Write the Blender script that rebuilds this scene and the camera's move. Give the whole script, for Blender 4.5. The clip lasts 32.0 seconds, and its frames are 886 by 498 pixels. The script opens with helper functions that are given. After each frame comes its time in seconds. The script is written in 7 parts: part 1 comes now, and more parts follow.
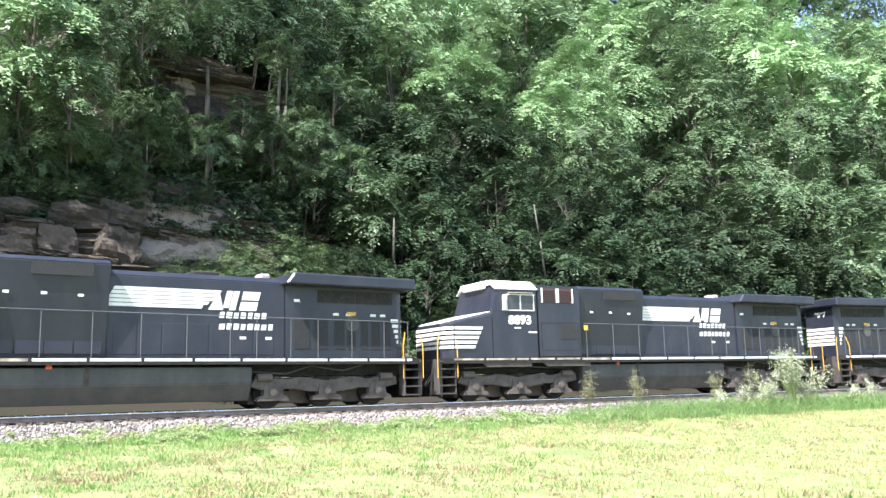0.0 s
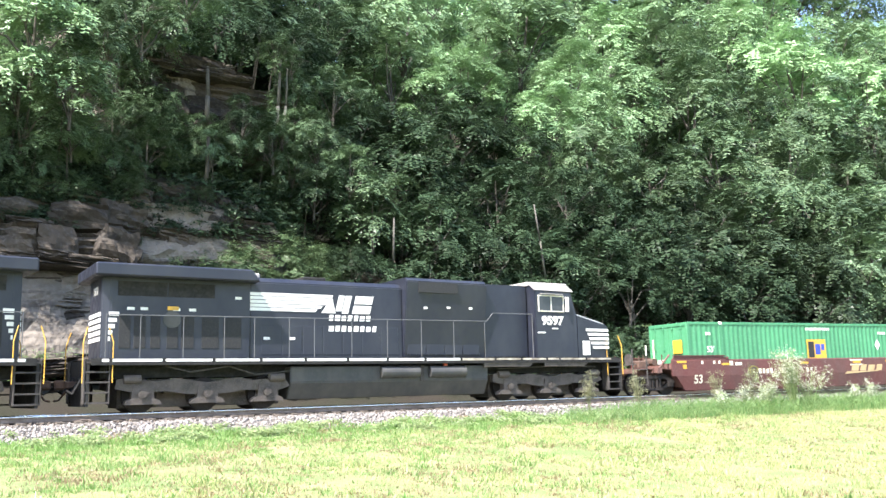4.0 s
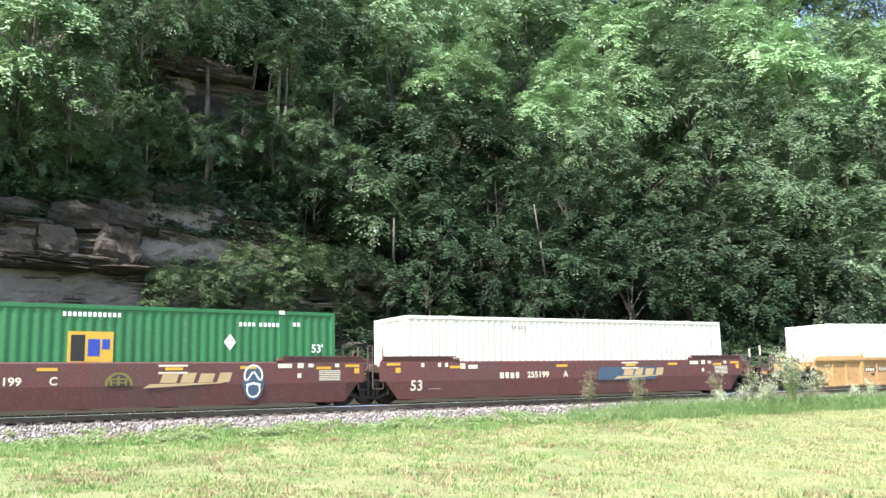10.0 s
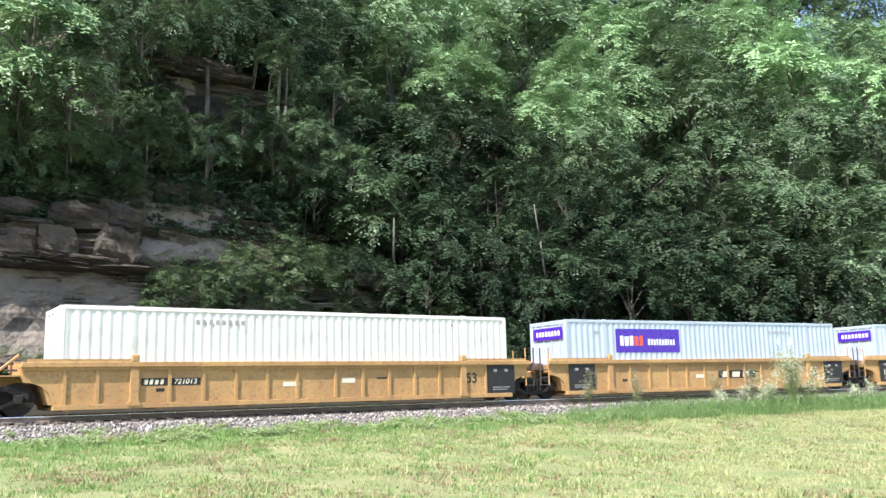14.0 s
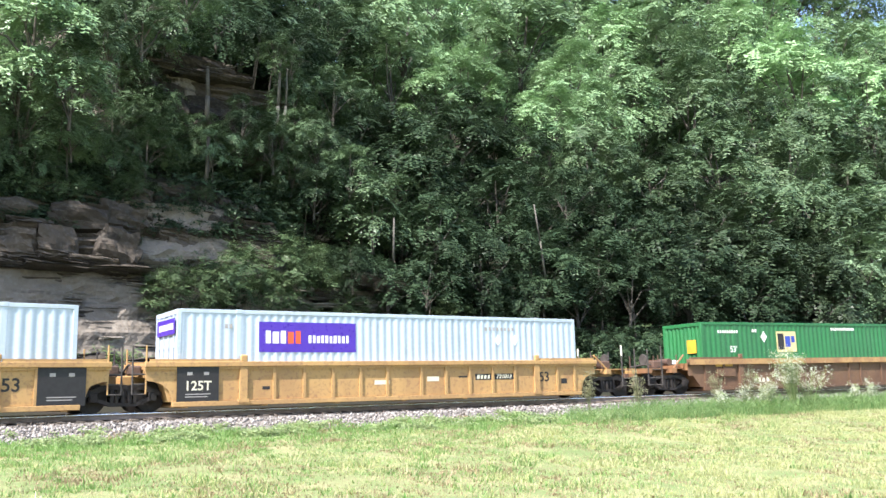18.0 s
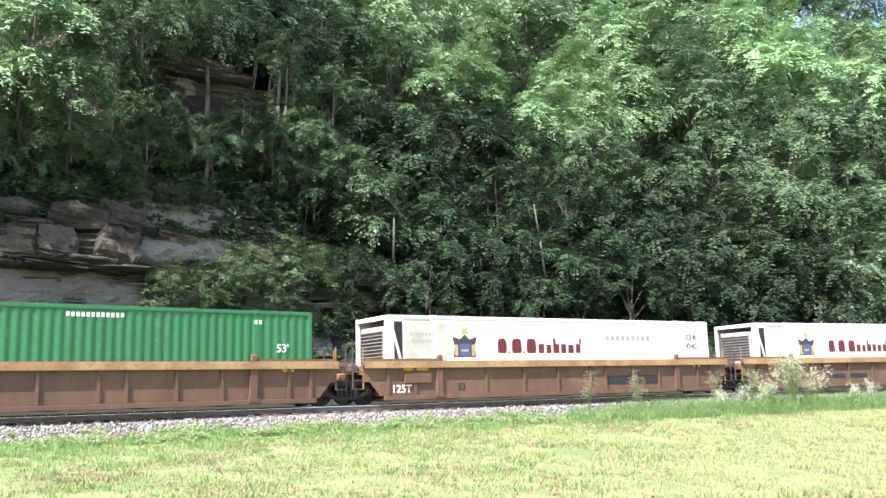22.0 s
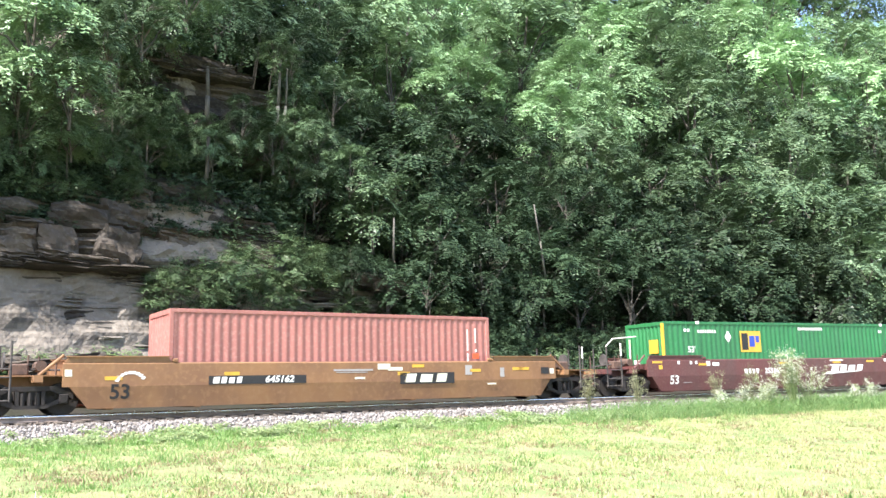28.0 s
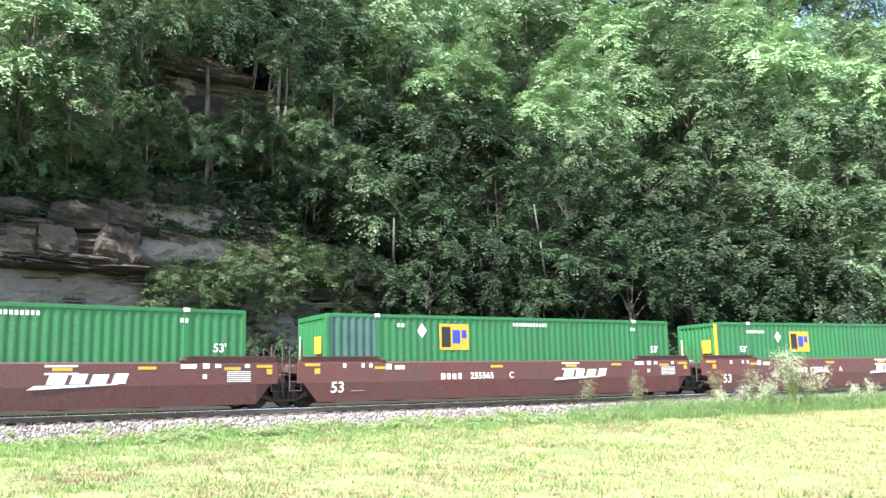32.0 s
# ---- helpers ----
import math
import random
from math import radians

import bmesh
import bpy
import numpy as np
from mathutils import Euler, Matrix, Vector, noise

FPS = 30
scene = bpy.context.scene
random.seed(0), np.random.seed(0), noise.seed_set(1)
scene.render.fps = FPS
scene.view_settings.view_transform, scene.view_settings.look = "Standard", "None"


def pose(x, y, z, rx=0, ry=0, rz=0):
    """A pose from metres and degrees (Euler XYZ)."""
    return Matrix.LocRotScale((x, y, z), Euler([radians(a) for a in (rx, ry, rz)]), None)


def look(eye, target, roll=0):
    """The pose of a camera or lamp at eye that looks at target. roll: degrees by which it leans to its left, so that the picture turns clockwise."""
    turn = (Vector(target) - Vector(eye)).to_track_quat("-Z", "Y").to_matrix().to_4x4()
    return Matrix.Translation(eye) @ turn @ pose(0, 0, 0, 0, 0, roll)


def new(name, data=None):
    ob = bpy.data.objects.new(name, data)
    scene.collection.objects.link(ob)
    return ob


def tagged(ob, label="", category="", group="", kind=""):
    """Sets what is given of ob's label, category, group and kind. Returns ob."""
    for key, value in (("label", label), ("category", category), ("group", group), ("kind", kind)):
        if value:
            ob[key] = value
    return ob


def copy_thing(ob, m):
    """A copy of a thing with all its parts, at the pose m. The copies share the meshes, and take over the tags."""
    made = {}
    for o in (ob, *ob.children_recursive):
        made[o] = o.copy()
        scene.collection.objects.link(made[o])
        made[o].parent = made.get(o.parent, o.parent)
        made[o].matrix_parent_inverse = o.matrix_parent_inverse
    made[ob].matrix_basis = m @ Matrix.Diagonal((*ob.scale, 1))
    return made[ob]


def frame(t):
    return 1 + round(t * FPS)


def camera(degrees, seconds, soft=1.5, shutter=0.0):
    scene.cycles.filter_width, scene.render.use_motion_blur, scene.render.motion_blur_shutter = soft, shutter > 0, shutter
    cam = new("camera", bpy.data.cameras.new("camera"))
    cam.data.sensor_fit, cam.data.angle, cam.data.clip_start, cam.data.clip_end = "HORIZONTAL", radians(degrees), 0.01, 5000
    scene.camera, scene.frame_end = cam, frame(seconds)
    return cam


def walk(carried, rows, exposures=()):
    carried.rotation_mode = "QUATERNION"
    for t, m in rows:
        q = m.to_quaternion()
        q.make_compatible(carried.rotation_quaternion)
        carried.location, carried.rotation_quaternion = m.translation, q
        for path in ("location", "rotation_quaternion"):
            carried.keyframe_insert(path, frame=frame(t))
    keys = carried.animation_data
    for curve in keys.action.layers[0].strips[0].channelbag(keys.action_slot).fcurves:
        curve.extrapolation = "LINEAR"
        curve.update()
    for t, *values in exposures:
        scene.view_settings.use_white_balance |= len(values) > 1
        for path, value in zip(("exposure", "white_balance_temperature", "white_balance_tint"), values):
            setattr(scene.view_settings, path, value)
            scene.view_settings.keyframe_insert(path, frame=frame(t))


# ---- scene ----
# ---- camera: it stands still on a tripod at the foot of the bank ----
cam = camera(53.75, 32.0, soft=1.5)
EYE = pose(0, 0, -0.011, 100.643, 0, 0) @ pose(0, 0, 0, 0, 0, -1.159)
WARMTH, TINT = 6350, 13
walk(cam, [(0.0, EYE), (32.0, EYE)], exposures=[
    (0.0, 1.71, WARMTH, TINT), (1.0, 1.71, WARMTH, TINT), (3.0, 1.76, WARMTH, TINT), (6.0, 1.76, WARMTH, TINT), (7.0, 1.71, WARMTH, TINT), (9.0, 1.53, WARMTH, TINT), (10.0, 1.39, WARMTH, TINT), (11.0, 1.26, WARMTH, TINT), (12.0, 1.13, WARMTH, TINT), (14.5, 1.13, WARMTH, TINT), (17.0, 1.33, WARMTH, TINT), (19.0, 1.46, WARMTH, TINT),
    (21.0, 1.63, WARMTH, TINT), (22.0, 1.51, WARMTH, TINT), (23.0, 1.36, WARMTH, TINT), (24.0, 1.19, WARMTH, TINT), (25.5, 1.19, WARMTH, TINT), (27.5, 1.63, WARMTH, TINT), (28.5, 1.69, WARMTH, TINT), (32.0, 1.71, WARMTH, TINT)])

# ---- daylight ----
SUN_ELEV, SUN_AZ = 53.0, 235.0          # degrees; the way to the sun, counted from +x towards +y
world = bpy.data.worlds.new("sky")
scene.world = world
world.use_nodes = True
wn = world.node_tree
sky = wn.nodes.new("ShaderNodeTexSky")
sky.sky_type = "NISHITA"
sky.sun_disc = False
sky.sun_elevation = radians(SUN_ELEV)
sky.sun_rotation = radians(90 - SUN_AZ)
wn.links.new(sky.outputs[0], wn.nodes["Background"].inputs[0])
wn.nodes["Background"].inputs[1].default_value = 0.15
sun = new("sun", bpy.data.lights.new("sun", "SUN"))
sun.data.energy, sun.data.angle, sun.data.color = 5.0, radians(0.5), (1.0, 0.965, 0.91)
_d = Vector((math.cos(radians(SUN_AZ)) * math.cos(radians(SUN_ELEV)), math.sin(radians(SUN_AZ)) * math.cos(radians(SUN_ELEV)), math.sin(radians(SUN_ELEV))))
sun.matrix_world = look(_d * 50, (0, 0, 0))

# ---- the curve of the line: a level circle with an even grade ----
RAD, CX, CY, TH0, GRADE, CANT = 217.615, 114.061, -151.300, 0.660153, 0.017744, 1.278


def on_line(s, off=0.0):
    """x and y at s metres along the line and off metres behind it (away from the camera), and the heading."""
    a = math.pi / 2 + TH0 - s / RAD
    return CX + (RAD + off) * math.cos(a), CY + (RAD + off) * math.sin(a), a - math.pi / 2


def level(s):
    return GRADE * max(-60.0, min(220.0, s))


def line_pose(s):
    x, y, a = on_line(s)
    return pose(x, y, level(s), CANT, -math.degrees(math.atan(GRADE)), math.degrees(a))


# ---- materials ----
def ramp_mix(nt, fac, a, b):
    m = nt.nodes.new("ShaderNodeMix")
    m.data_type = "RGBA"
    m.inputs[6].default_value, m.inputs[7].default_value = (*a, 1), (*b, 1)
    nt.links.new(fac, m.inputs[0])
    return m


def noise_fac(nt, coord, scale, lo, hi, detail=4.0, stretch=(1, 1, 1)):
    mp = nt.nodes.new("ShaderNodeMapping")
    mp.inputs["Scale"].default_value = stretch
    nt.links.new(coord, mp.inputs[0])
    n = nt.nodes.new("ShaderNodeTexNoise")
    n.inputs["Scale"].default_value, n.inputs["Detail"].default_value = scale, detail
    nt.links.new(mp.outputs[0], n.inputs["Vector"])
    r = nt.nodes.new("ShaderNodeMapRange")
    r.inputs["From Min"].default_value, r.inputs["From Max"].default_value = lo, hi
    nt.links.new(n.outputs["Fac"], r.inputs["Value"])
    return r.outputs[0]


def surf(name, base, dirt, rough=0.6, metal=0.0, scale=1.5, lo=0.45, hi=0.75, fine=None, fine_scale=30.0, bump=0.0, bump_scale=40.0,
         stretch=(1, 1, 1), spread=0.0, gloss=0.5, still=False):
    """A worn surface: base colour, patches of dirt, fine grain, relief; spread: how far single objects differ in tone;
    still: the grain runs through neighbouring pieces, as in bedded rock."""
    m = bpy.data.materials.new(name)
    m.use_nodes = True
    nt = m.node_tree
    b = nt.nodes["Principled BSDF"]
    tc = nt.nodes.new("ShaderNodeNewGeometry").outputs["Position"] if still else nt.nodes.new("ShaderNodeTexCoord").outputs["Object"]
    mix = ramp_mix(nt, noise_fac(nt, tc, scale, lo, hi, 5.0, stretch), base, dirt)
    col = mix.outputs[2]
    if fine:
        m2 = nt.nodes.new("ShaderNodeMix")
        m2.data_type = "RGBA"
        m2.inputs[7].default_value = (*fine, 1)
        nt.links.new(col, m2.inputs[6])
        nt.links.new(noise_fac(nt, tc, fine_scale, 0.5, 0.8, 3.0), m2.inputs[0])
        col = m2.outputs[2]
    if spread:
        oi = nt.nodes.new("ShaderNodeObjectInfo")
        hs = nt.nodes.new("ShaderNodeHueSaturation")
        mr = nt.nodes.new("ShaderNodeMapRange")
        mr.inputs["To Min"].default_value, mr.inputs["To Max"].default_value = 1 - spread, 1 + spread
        nt.links.new(oi.outputs["Random"], mr.inputs["Value"])
        nt.links.new(mr.outputs[0], hs.inputs["Value"])
        nt.links.new(col, hs.inputs["Color"])
        col = hs.outputs[0]
    nt.links.new(col, b.inputs["Base Color"])
    b.inputs["Metallic"].default_value = metal
    b.inputs["Specular IOR Level"].default_value = gloss
    rr = nt.nodes.new("ShaderNodeMapRange")
    rr.inputs["To Min"].default_value, rr.inputs["To Max"].default_value = max(0.05, rough - 0.12), min(1.0, rough + 0.12)
    nt.links.new(noise_fac(nt, tc, scale * 3, 0.3, 0.7), rr.inputs["Value"])
    nt.links.new(rr.outputs[0], b.inputs["Roughness"])
    if bump:
        bp = nt.nodes.new("ShaderNodeBump")
        bp.inputs["Strength"].default_value, bp.inputs["Distance"].default_value = min(1.0, bump * 20), bump
        nt.links.new(noise_fac(nt, tc, bump_scale, 0.0, 1.0, 6.0), bp.inputs["Height"])
        nt.links.new(bp.outputs[0], b.inputs["Normal"])
    return m


def leaf_mat(name, a, b, sheen=0.18, through_share=0.42, tree_spread=0.25):
    """Leaves: two greens from leaf to leaf, a tone from plant to plant, light that shines through."""
    m = bpy.data.materials.new(name)
    m.use_nodes = True
    nt = m.node_tree
    out, pb = nt.nodes["Material Output"], nt.nodes["Principled BSDF"]
    geo, oi = nt.nodes.new("ShaderNodeNewGeometry"), nt.nodes.new("ShaderNodeObjectInfo")
    mix = ramp_mix(nt, geo.outputs["Random Per Island"], a, b)
    hs = nt.nodes.new("ShaderNodeHueSaturation")
    mr = nt.nodes.new("ShaderNodeMapRange")
    mr.inputs["To Min"].default_value, mr.inputs["To Max"].default_value = 1 - tree_spread, 1 + tree_spread
    nt.links.new(oi.outputs["Random"], mr.inputs["Value"])
    nt.links.new(mr.outputs[0], hs.inputs["Value"])
    nt.links.new(mix.outputs[2], hs.inputs["Color"])
    nt.links.new(hs.outputs[0], pb.inputs["Base Color"])
    pb.inputs["Roughness"].default_value = 0.42
    pb.inputs["Specular IOR Level"].default_value = sheen
    tr = nt.nodes.new("ShaderNodeBsdfTranslucent")
    nt.links.new(hs.outputs[0], tr.inputs["Color"])
    mx = nt.nodes.new("ShaderNodeMixShader")
    mx.inputs[0].default_value = through_share
    nt.links.new(pb.outputs[0], mx.inputs[1])
    nt.links.new(tr.outputs[0], mx.inputs[2])
    nt.links.new(mx.outputs[0], out.inputs["Surface"])
    return m


def plain(name, col, rough=0.6, metal=0.0, gloss=0.5):
    return surf(name, col, tuple(c * 0.72 for c in col), rough, metal, 3.0, 0.5, 0.9, gloss=gloss)


LEAF_LOCUST = leaf_mat("locust_leaves", (0.160, 0.268, 0.120), (0.262, 0.372, 0.194), 0.30, 0.19, 0.48)
LEAF_PALE = leaf_mat("pale_leaves", (0.172, 0.270, 0.142), (0.272, 0.366, 0.218), 0.30, 0.19, 0.44)
LEAF_BROAD = leaf_mat("broad_leaves", (0.070, 0.118, 0.060), (0.122, 0.178, 0.086), 0.24, 0.17, 0.55)
# dark tone that stands in for shade on trees, understorey and brush
LEAF_SHADED = leaf_mat("shade_toned_leaves", (0.034, 0.062, 0.032), (0.060, 0.092, 0.047), 0.10, 0.22, 0.40)
LEAF_MID = leaf_mat("brush_leaves", (0.068, 0.118, 0.050), (0.132, 0.180, 0.082), 0.20, 0.24)
LEAF_STALK = leaf_mat("dry_stalks", (0.19, 0.20, 0.11), (0.34, 0.33, 0.19), 0.2, 0.3)
LEAF_WEED = leaf_mat("weed_leaves", (0.20, 0.29, 0.115), (0.38, 0.44, 0.21))
GRASS_BLADE = leaf_mat("grass_blades", (0.145, 0.285, 0.07), (0.31, 0.43, 0.16), 0.2, 0.45, 0.0)
PALE_BLADE = leaf_mat("pale_grass", (0.40, 0.44, 0.18), (0.55, 0.52, 0.29), 0.2, 0.45, 0.0)
VERGE_BLADE = leaf_mat("long_grass", (0.10, 0.205, 0.060), (0.27, 0.37, 0.15), 0.2, 0.45, 0.0)
DRY_BLADE = leaf_mat("dry_blades", (0.21, 0.155, 0.085), (0.42, 0.34, 0.20), 0.2, 0.25, 0.0)
FLOWER = leaf_mat("white_petals", (0.75, 0.75, 0.66), (0.8, 0.78, 0.6), 0.2, 0.3, 0.1)
BARK = surf("bark", (0.10, 0.085, 0.068), (0.05, 0.043, 0.035), 0.9, 0, 6, 0.35, 0.65, (0.15, 0.135, 0.11), 25, 0.02, 30, (1, 1, 0.25), 0.2)
PALE_BARK = surf("pale_bark", (0.105, 0.097, 0.08), (0.065, 0.058, 0.05), 0.9, 0, 5, 0.35, 0.65, (0.18, 0.165, 0.14), 25, 0.015, 30, (1, 1, 0.25), 0.1)
SOIL = surf("leaf_litter", (0.085, 0.07, 0.045), (0.05, 0.075, 0.03), 0.95, 0, 0.35, 0.4, 0.6, (0.15, 0.13, 0.09), 3.0, 0.12, 2.5)
ROCK = surf("sandstone", (0.170, 0.143, 0.113), (0.075, 0.062, 0.049), 0.92, 0, 0.8, 0.50, 0.66, (0.215, 0.19, 0.155), 6.0, 0.12, 4.0, (0.45, 0.45, 4.5), 0.25)
# brown stone, darkened further for the dappled tree shade on it
SHADED_BROWN_ROCK = surf("shaded_brown_sandstone", (0.066, 0.050, 0.035), (0.031, 0.025, 0.019), 0.95, 0, 0.7, 0.40, 0.62, (0.100, 0.086, 0.069), 7.0, 0.07, 5.0, (0.7, 0.7, 1.9), 0.42, still=True)
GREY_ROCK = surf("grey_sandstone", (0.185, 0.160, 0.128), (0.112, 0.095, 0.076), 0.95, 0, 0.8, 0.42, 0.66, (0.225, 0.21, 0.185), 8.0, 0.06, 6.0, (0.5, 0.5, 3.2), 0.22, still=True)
RAIL_SIDE = surf("rusty_rail", (0.27, 0.215, 0.18), (0.19, 0.15, 0.125), 0.9, 0.0, 3.0, 0.4, 0.6, (0.18, 0.13, 0.09), 40, gloss=0.1)
RAIL_TOP = surf("polished_rail", (0.93, 0.91, 0.87), (0.82, 0.80, 0.76), 0.18, 1.0, 5.0)
RUSTY_STONE = surf("brake_dust_stone", (0.15, 0.115, 0.09), (0.085, 0.066, 0.052), 0.95, 0, 5.0, 0.4, 0.62, (0.21, 0.17, 0.14), 30)
SLEEPER = surf("sleeper_wood", (0.15, 0.12, 0.095), (0.09, 0.072, 0.056), 0.9, 0, 4.0, 0.4, 0.6, (0.2, 0.17, 0.14), 30, 0.01, 60, (0.2, 1, 1), 0.2)
STONE = bpy.data.materials.new("ballast_stone")
STONE.use_nodes = True
_n = STONE.node_tree
_g = _n.nodes.new("ShaderNodeNewGeometry")
_m = ramp_mix(_n, _g.outputs["Random Per Island"], (0.065, 0.057, 0.05), (0.38, 0.345, 0.315))
_n.links.new(_m.outputs[2], _n.nodes["Principled BSDF"].inputs["Base Color"])
_n.nodes["Principled BSDF"].inputs["Roughness"].default_value = 0.9


def ground_mat():
    """Mown grass in front, grey ballast along the line, leaf litter behind, darkened for the train's shade: by the
    distance from the line, with a ragged edge.
    """
    m = bpy.data.materials.new("ground")
    m.use_nodes = True
    nt = m.node_tree
    b = nt.nodes["Principled BSDF"]
    tc = nt.nodes.new("ShaderNodeTexCoord").outputs["Object"]
    mp = nt.nodes.new("ShaderNodeMapping")
    mp.inputs["Location"].default_value = (-CX, -CY, 0)
    nt.links.new(tc, mp.inputs[0])
    sep = nt.nodes.new("ShaderNodeSeparateXYZ")
    nt.links.new(mp.outputs[0], sep.inputs[0])
    flat = nt.nodes.new("ShaderNodeCombineXYZ")
    nt.links.new(sep.outputs[0], flat.inputs[0])
    nt.links.new(sep.outputs[1], flat.inputs[1])
    ln = nt.nodes.new("ShaderNodeVectorMath")
    ln.operation = "LENGTH"
    nt.links.new(flat.outputs[0], ln.inputs[0])
    wob = nt.nodes.new("ShaderNodeMath")
    wob.operation = "ADD"
    nt.links.new(ln.outputs["Value"], wob.inputs[0])
    nt.links.new(noise_fac(nt, tc, 0.5, 0.0, 1.0), wob.inputs[1])

    def zone(a, c):
        r = nt.nodes.new("ShaderNodeMapRange")
        r.inputs["From Min"].default_value, r.inputs["From Max"].default_value = RAD + 0.5 + a, RAD + 0.5 + c
        nt.links.new(wob.outputs[0], r.inputs["Value"])
        return r.outputs[0]

    green = ramp_mix(nt, noise_fac(nt, tc, 0.8, 0.36, 0.68), (0.145, 0.215, 0.075), (0.285, 0.285, 0.14))
    g2 = nt.nodes.new("ShaderNodeMix")
    g2.data_type = "RGBA"
    g2.inputs[7].default_value = (0.19, 0.165, 0.09, 1)
    nt.links.new(green.outputs[2], g2.inputs[6])
    nt.links.new(noise_fac(nt, tc, 14.0, 0.42, 0.72), g2.inputs[0])
    grey = ramp_mix(nt, noise_fac(nt, tc, 14.0, 0.35, 0.65), (0.075, 0.066, 0.058), (0.25, 0.225, 0.20))
    # nearly black, so that the strip seen under the cars looks shaded
    shaded_soil = ramp_mix(nt, noise_fac(nt, tc, 0.5, 0.4, 0.62), (0.034, 0.029, 0.022), (0.029, 0.030, 0.019))
    a = nt.nodes.new("ShaderNodeMix")
    a.data_type = "RGBA"
    nt.links.new(zone(-3.5, -3.0), a.inputs[0])
    nt.links.new(g2.outputs[2], a.inputs[6])
    nt.links.new(grey.outputs[2], a.inputs[7])
    c = nt.nodes.new("ShaderNodeMix")
    c.data_type = "RGBA"
    nt.links.new(zone(1.3, 1.9), c.inputs[0])
    nt.links.new(a.outputs[2], c.inputs[6])
    nt.links.new(shaded_soil.outputs[2], c.inputs[7])
    nt.links.new(c.outputs[2], b.inputs["Base Color"])
    b.inputs["Roughness"].default_value = 0.95
    b.inputs["Specular IOR Level"].default_value = 0.15
    bp = nt.nodes.new("ShaderNodeBump")
    bp.inputs["Strength"].default_value, bp.inputs["Distance"].default_value = 0.8, 0.06
    nt.links.new(noise_fac(nt, tc, 12.0, 0.0, 1.0, 6.0), bp.inputs["Height"])
    nt.links.new(bp.outputs[0], b.inputs["Normal"])
    return m


GROUND = ground_mat()


# ---- building helpers ----
def mesh_of(name, bm, mat, smooth=False):
    me = bpy.data.meshes.new(name)
    bm.to_mesh(me)
    bm.free()
    me.materials.append(mat)
    if smooth:
        me.polygons.foreach_set("use_smooth", [True] * len(me.polygons))
    return me


def raw_mesh(name, verts, faces, mat):
    """A mesh from arrays of corners and of equal-sided faces."""
    verts, faces = np.asarray(verts, dtype=np.float32), np.asarray(faces, dtype=np.int32)
    me = bpy.data.meshes.new(name)
    k = faces.shape[1]
    me.vertices.add(len(verts))
    me.vertices.foreach_set("co", verts.ravel())
    me.loops.add(faces.size)
    me.loops.foreach_set("vertex_index", faces.ravel())
    me.polygons.add(len(faces))
    me.polygons.foreach_set("loop_start", np.arange(0, faces.size, k, dtype=np.int32))
    me.update(calc_edges=True)
    me.validate()
    me.materials.append(mat)
    return me


def part(name, bm, mat, parent, label="", smooth=False):
    ob = new(name, bm if isinstance(bm, bpy.types.Mesh) else mesh_of(name, bm, mat, smooth))
    ob.parent = parent
    if label:
        ob["label"] = label
    return ob


def bx(bm, x0, x1, y0, y1, z0, z1, bev=0.0):
    r = bmesh.ops.create_cube(bm, size=1.0, matrix=Matrix.Translation(((x0 + x1) / 2, (y0 + y1) / 2, (z0 + z1) / 2)) @ Matrix.Diagonal((x1 - x0, y1 - y0, z1 - z0, 1)))
    if bev:
        es = list({e for v in r["verts"] for e in v.link_edges})
        bmesh.ops.bevel(bm, geom=es, offset=bev, segments=1, affect="EDGES")
    return bm


def box(x0, x1, y0, y1, z0, z1, bev=0.0):
    return bx(bmesh.new(), x0, x1, y0, y1, z0, z1, bev)


def prism(bm, pts, y0, y1):
    """A plate: the outline pts in x and z, from y0 to y1."""
    a = [bm.verts.new((x, y0, z)) for x, z in pts]
    b = [bm.verts.new((x, y1, z)) for x, z in pts]
    fs = [bm.faces.new(a), bm.faces.new(b[::-1])]
    n = len(pts)
    for i in range(n):
        fs.append(bm.faces.new((a[i], b[i], b[(i + 1) % n], a[(i + 1) % n])))
    bmesh.ops.recalc_face_normals(bm, faces=fs)
    return bm


def cyl(bm, p, q, r, seg=10, r2=None):
    p, q = Vector(p), Vector(q)
    m = Matrix.Translation((p + q) / 2) @ (q - p).to_track_quat("Z", "Y").to_matrix().to_4x4()
    bmesh.ops.create_cone(bm, cap_ends=True, segments=seg, radius1=r, radius2=r if r2 is None else r2, depth=(q - p).length, matrix=m)
    return bm


def pipe(bm, pts, r, seg=6):
    for p, q in zip(pts, pts[1:]):
        cyl(bm, p, q, r, seg)
    return bm
# ---- the ground: one sheet round the curve's centre, from the lawn over the bed of the line up the wooded slope ----
def smooth(a, b, x):
    t = max(0.0, min(1.0, (x - a) / (b - a)))
    return t * t * (3 - 2 * t)


LEFT = [(2.6, -0.40), (4.6, 0.12), (5.8, 0.5), (6.8, 1.1), (7.4, 2.1), (7.9, 4.2), (8.3, 5.9), (8.2, 6.5), (8.8, 7.6), (9.2, 9.0), (10.2, 9.8), (12.8, 11.8), (13.4, 14.4), (13.9, 18.2),
        (16, 19.6), (23, 24), (34, 30), (48, 37), (70, 44), (110, 50), (200, 52)]
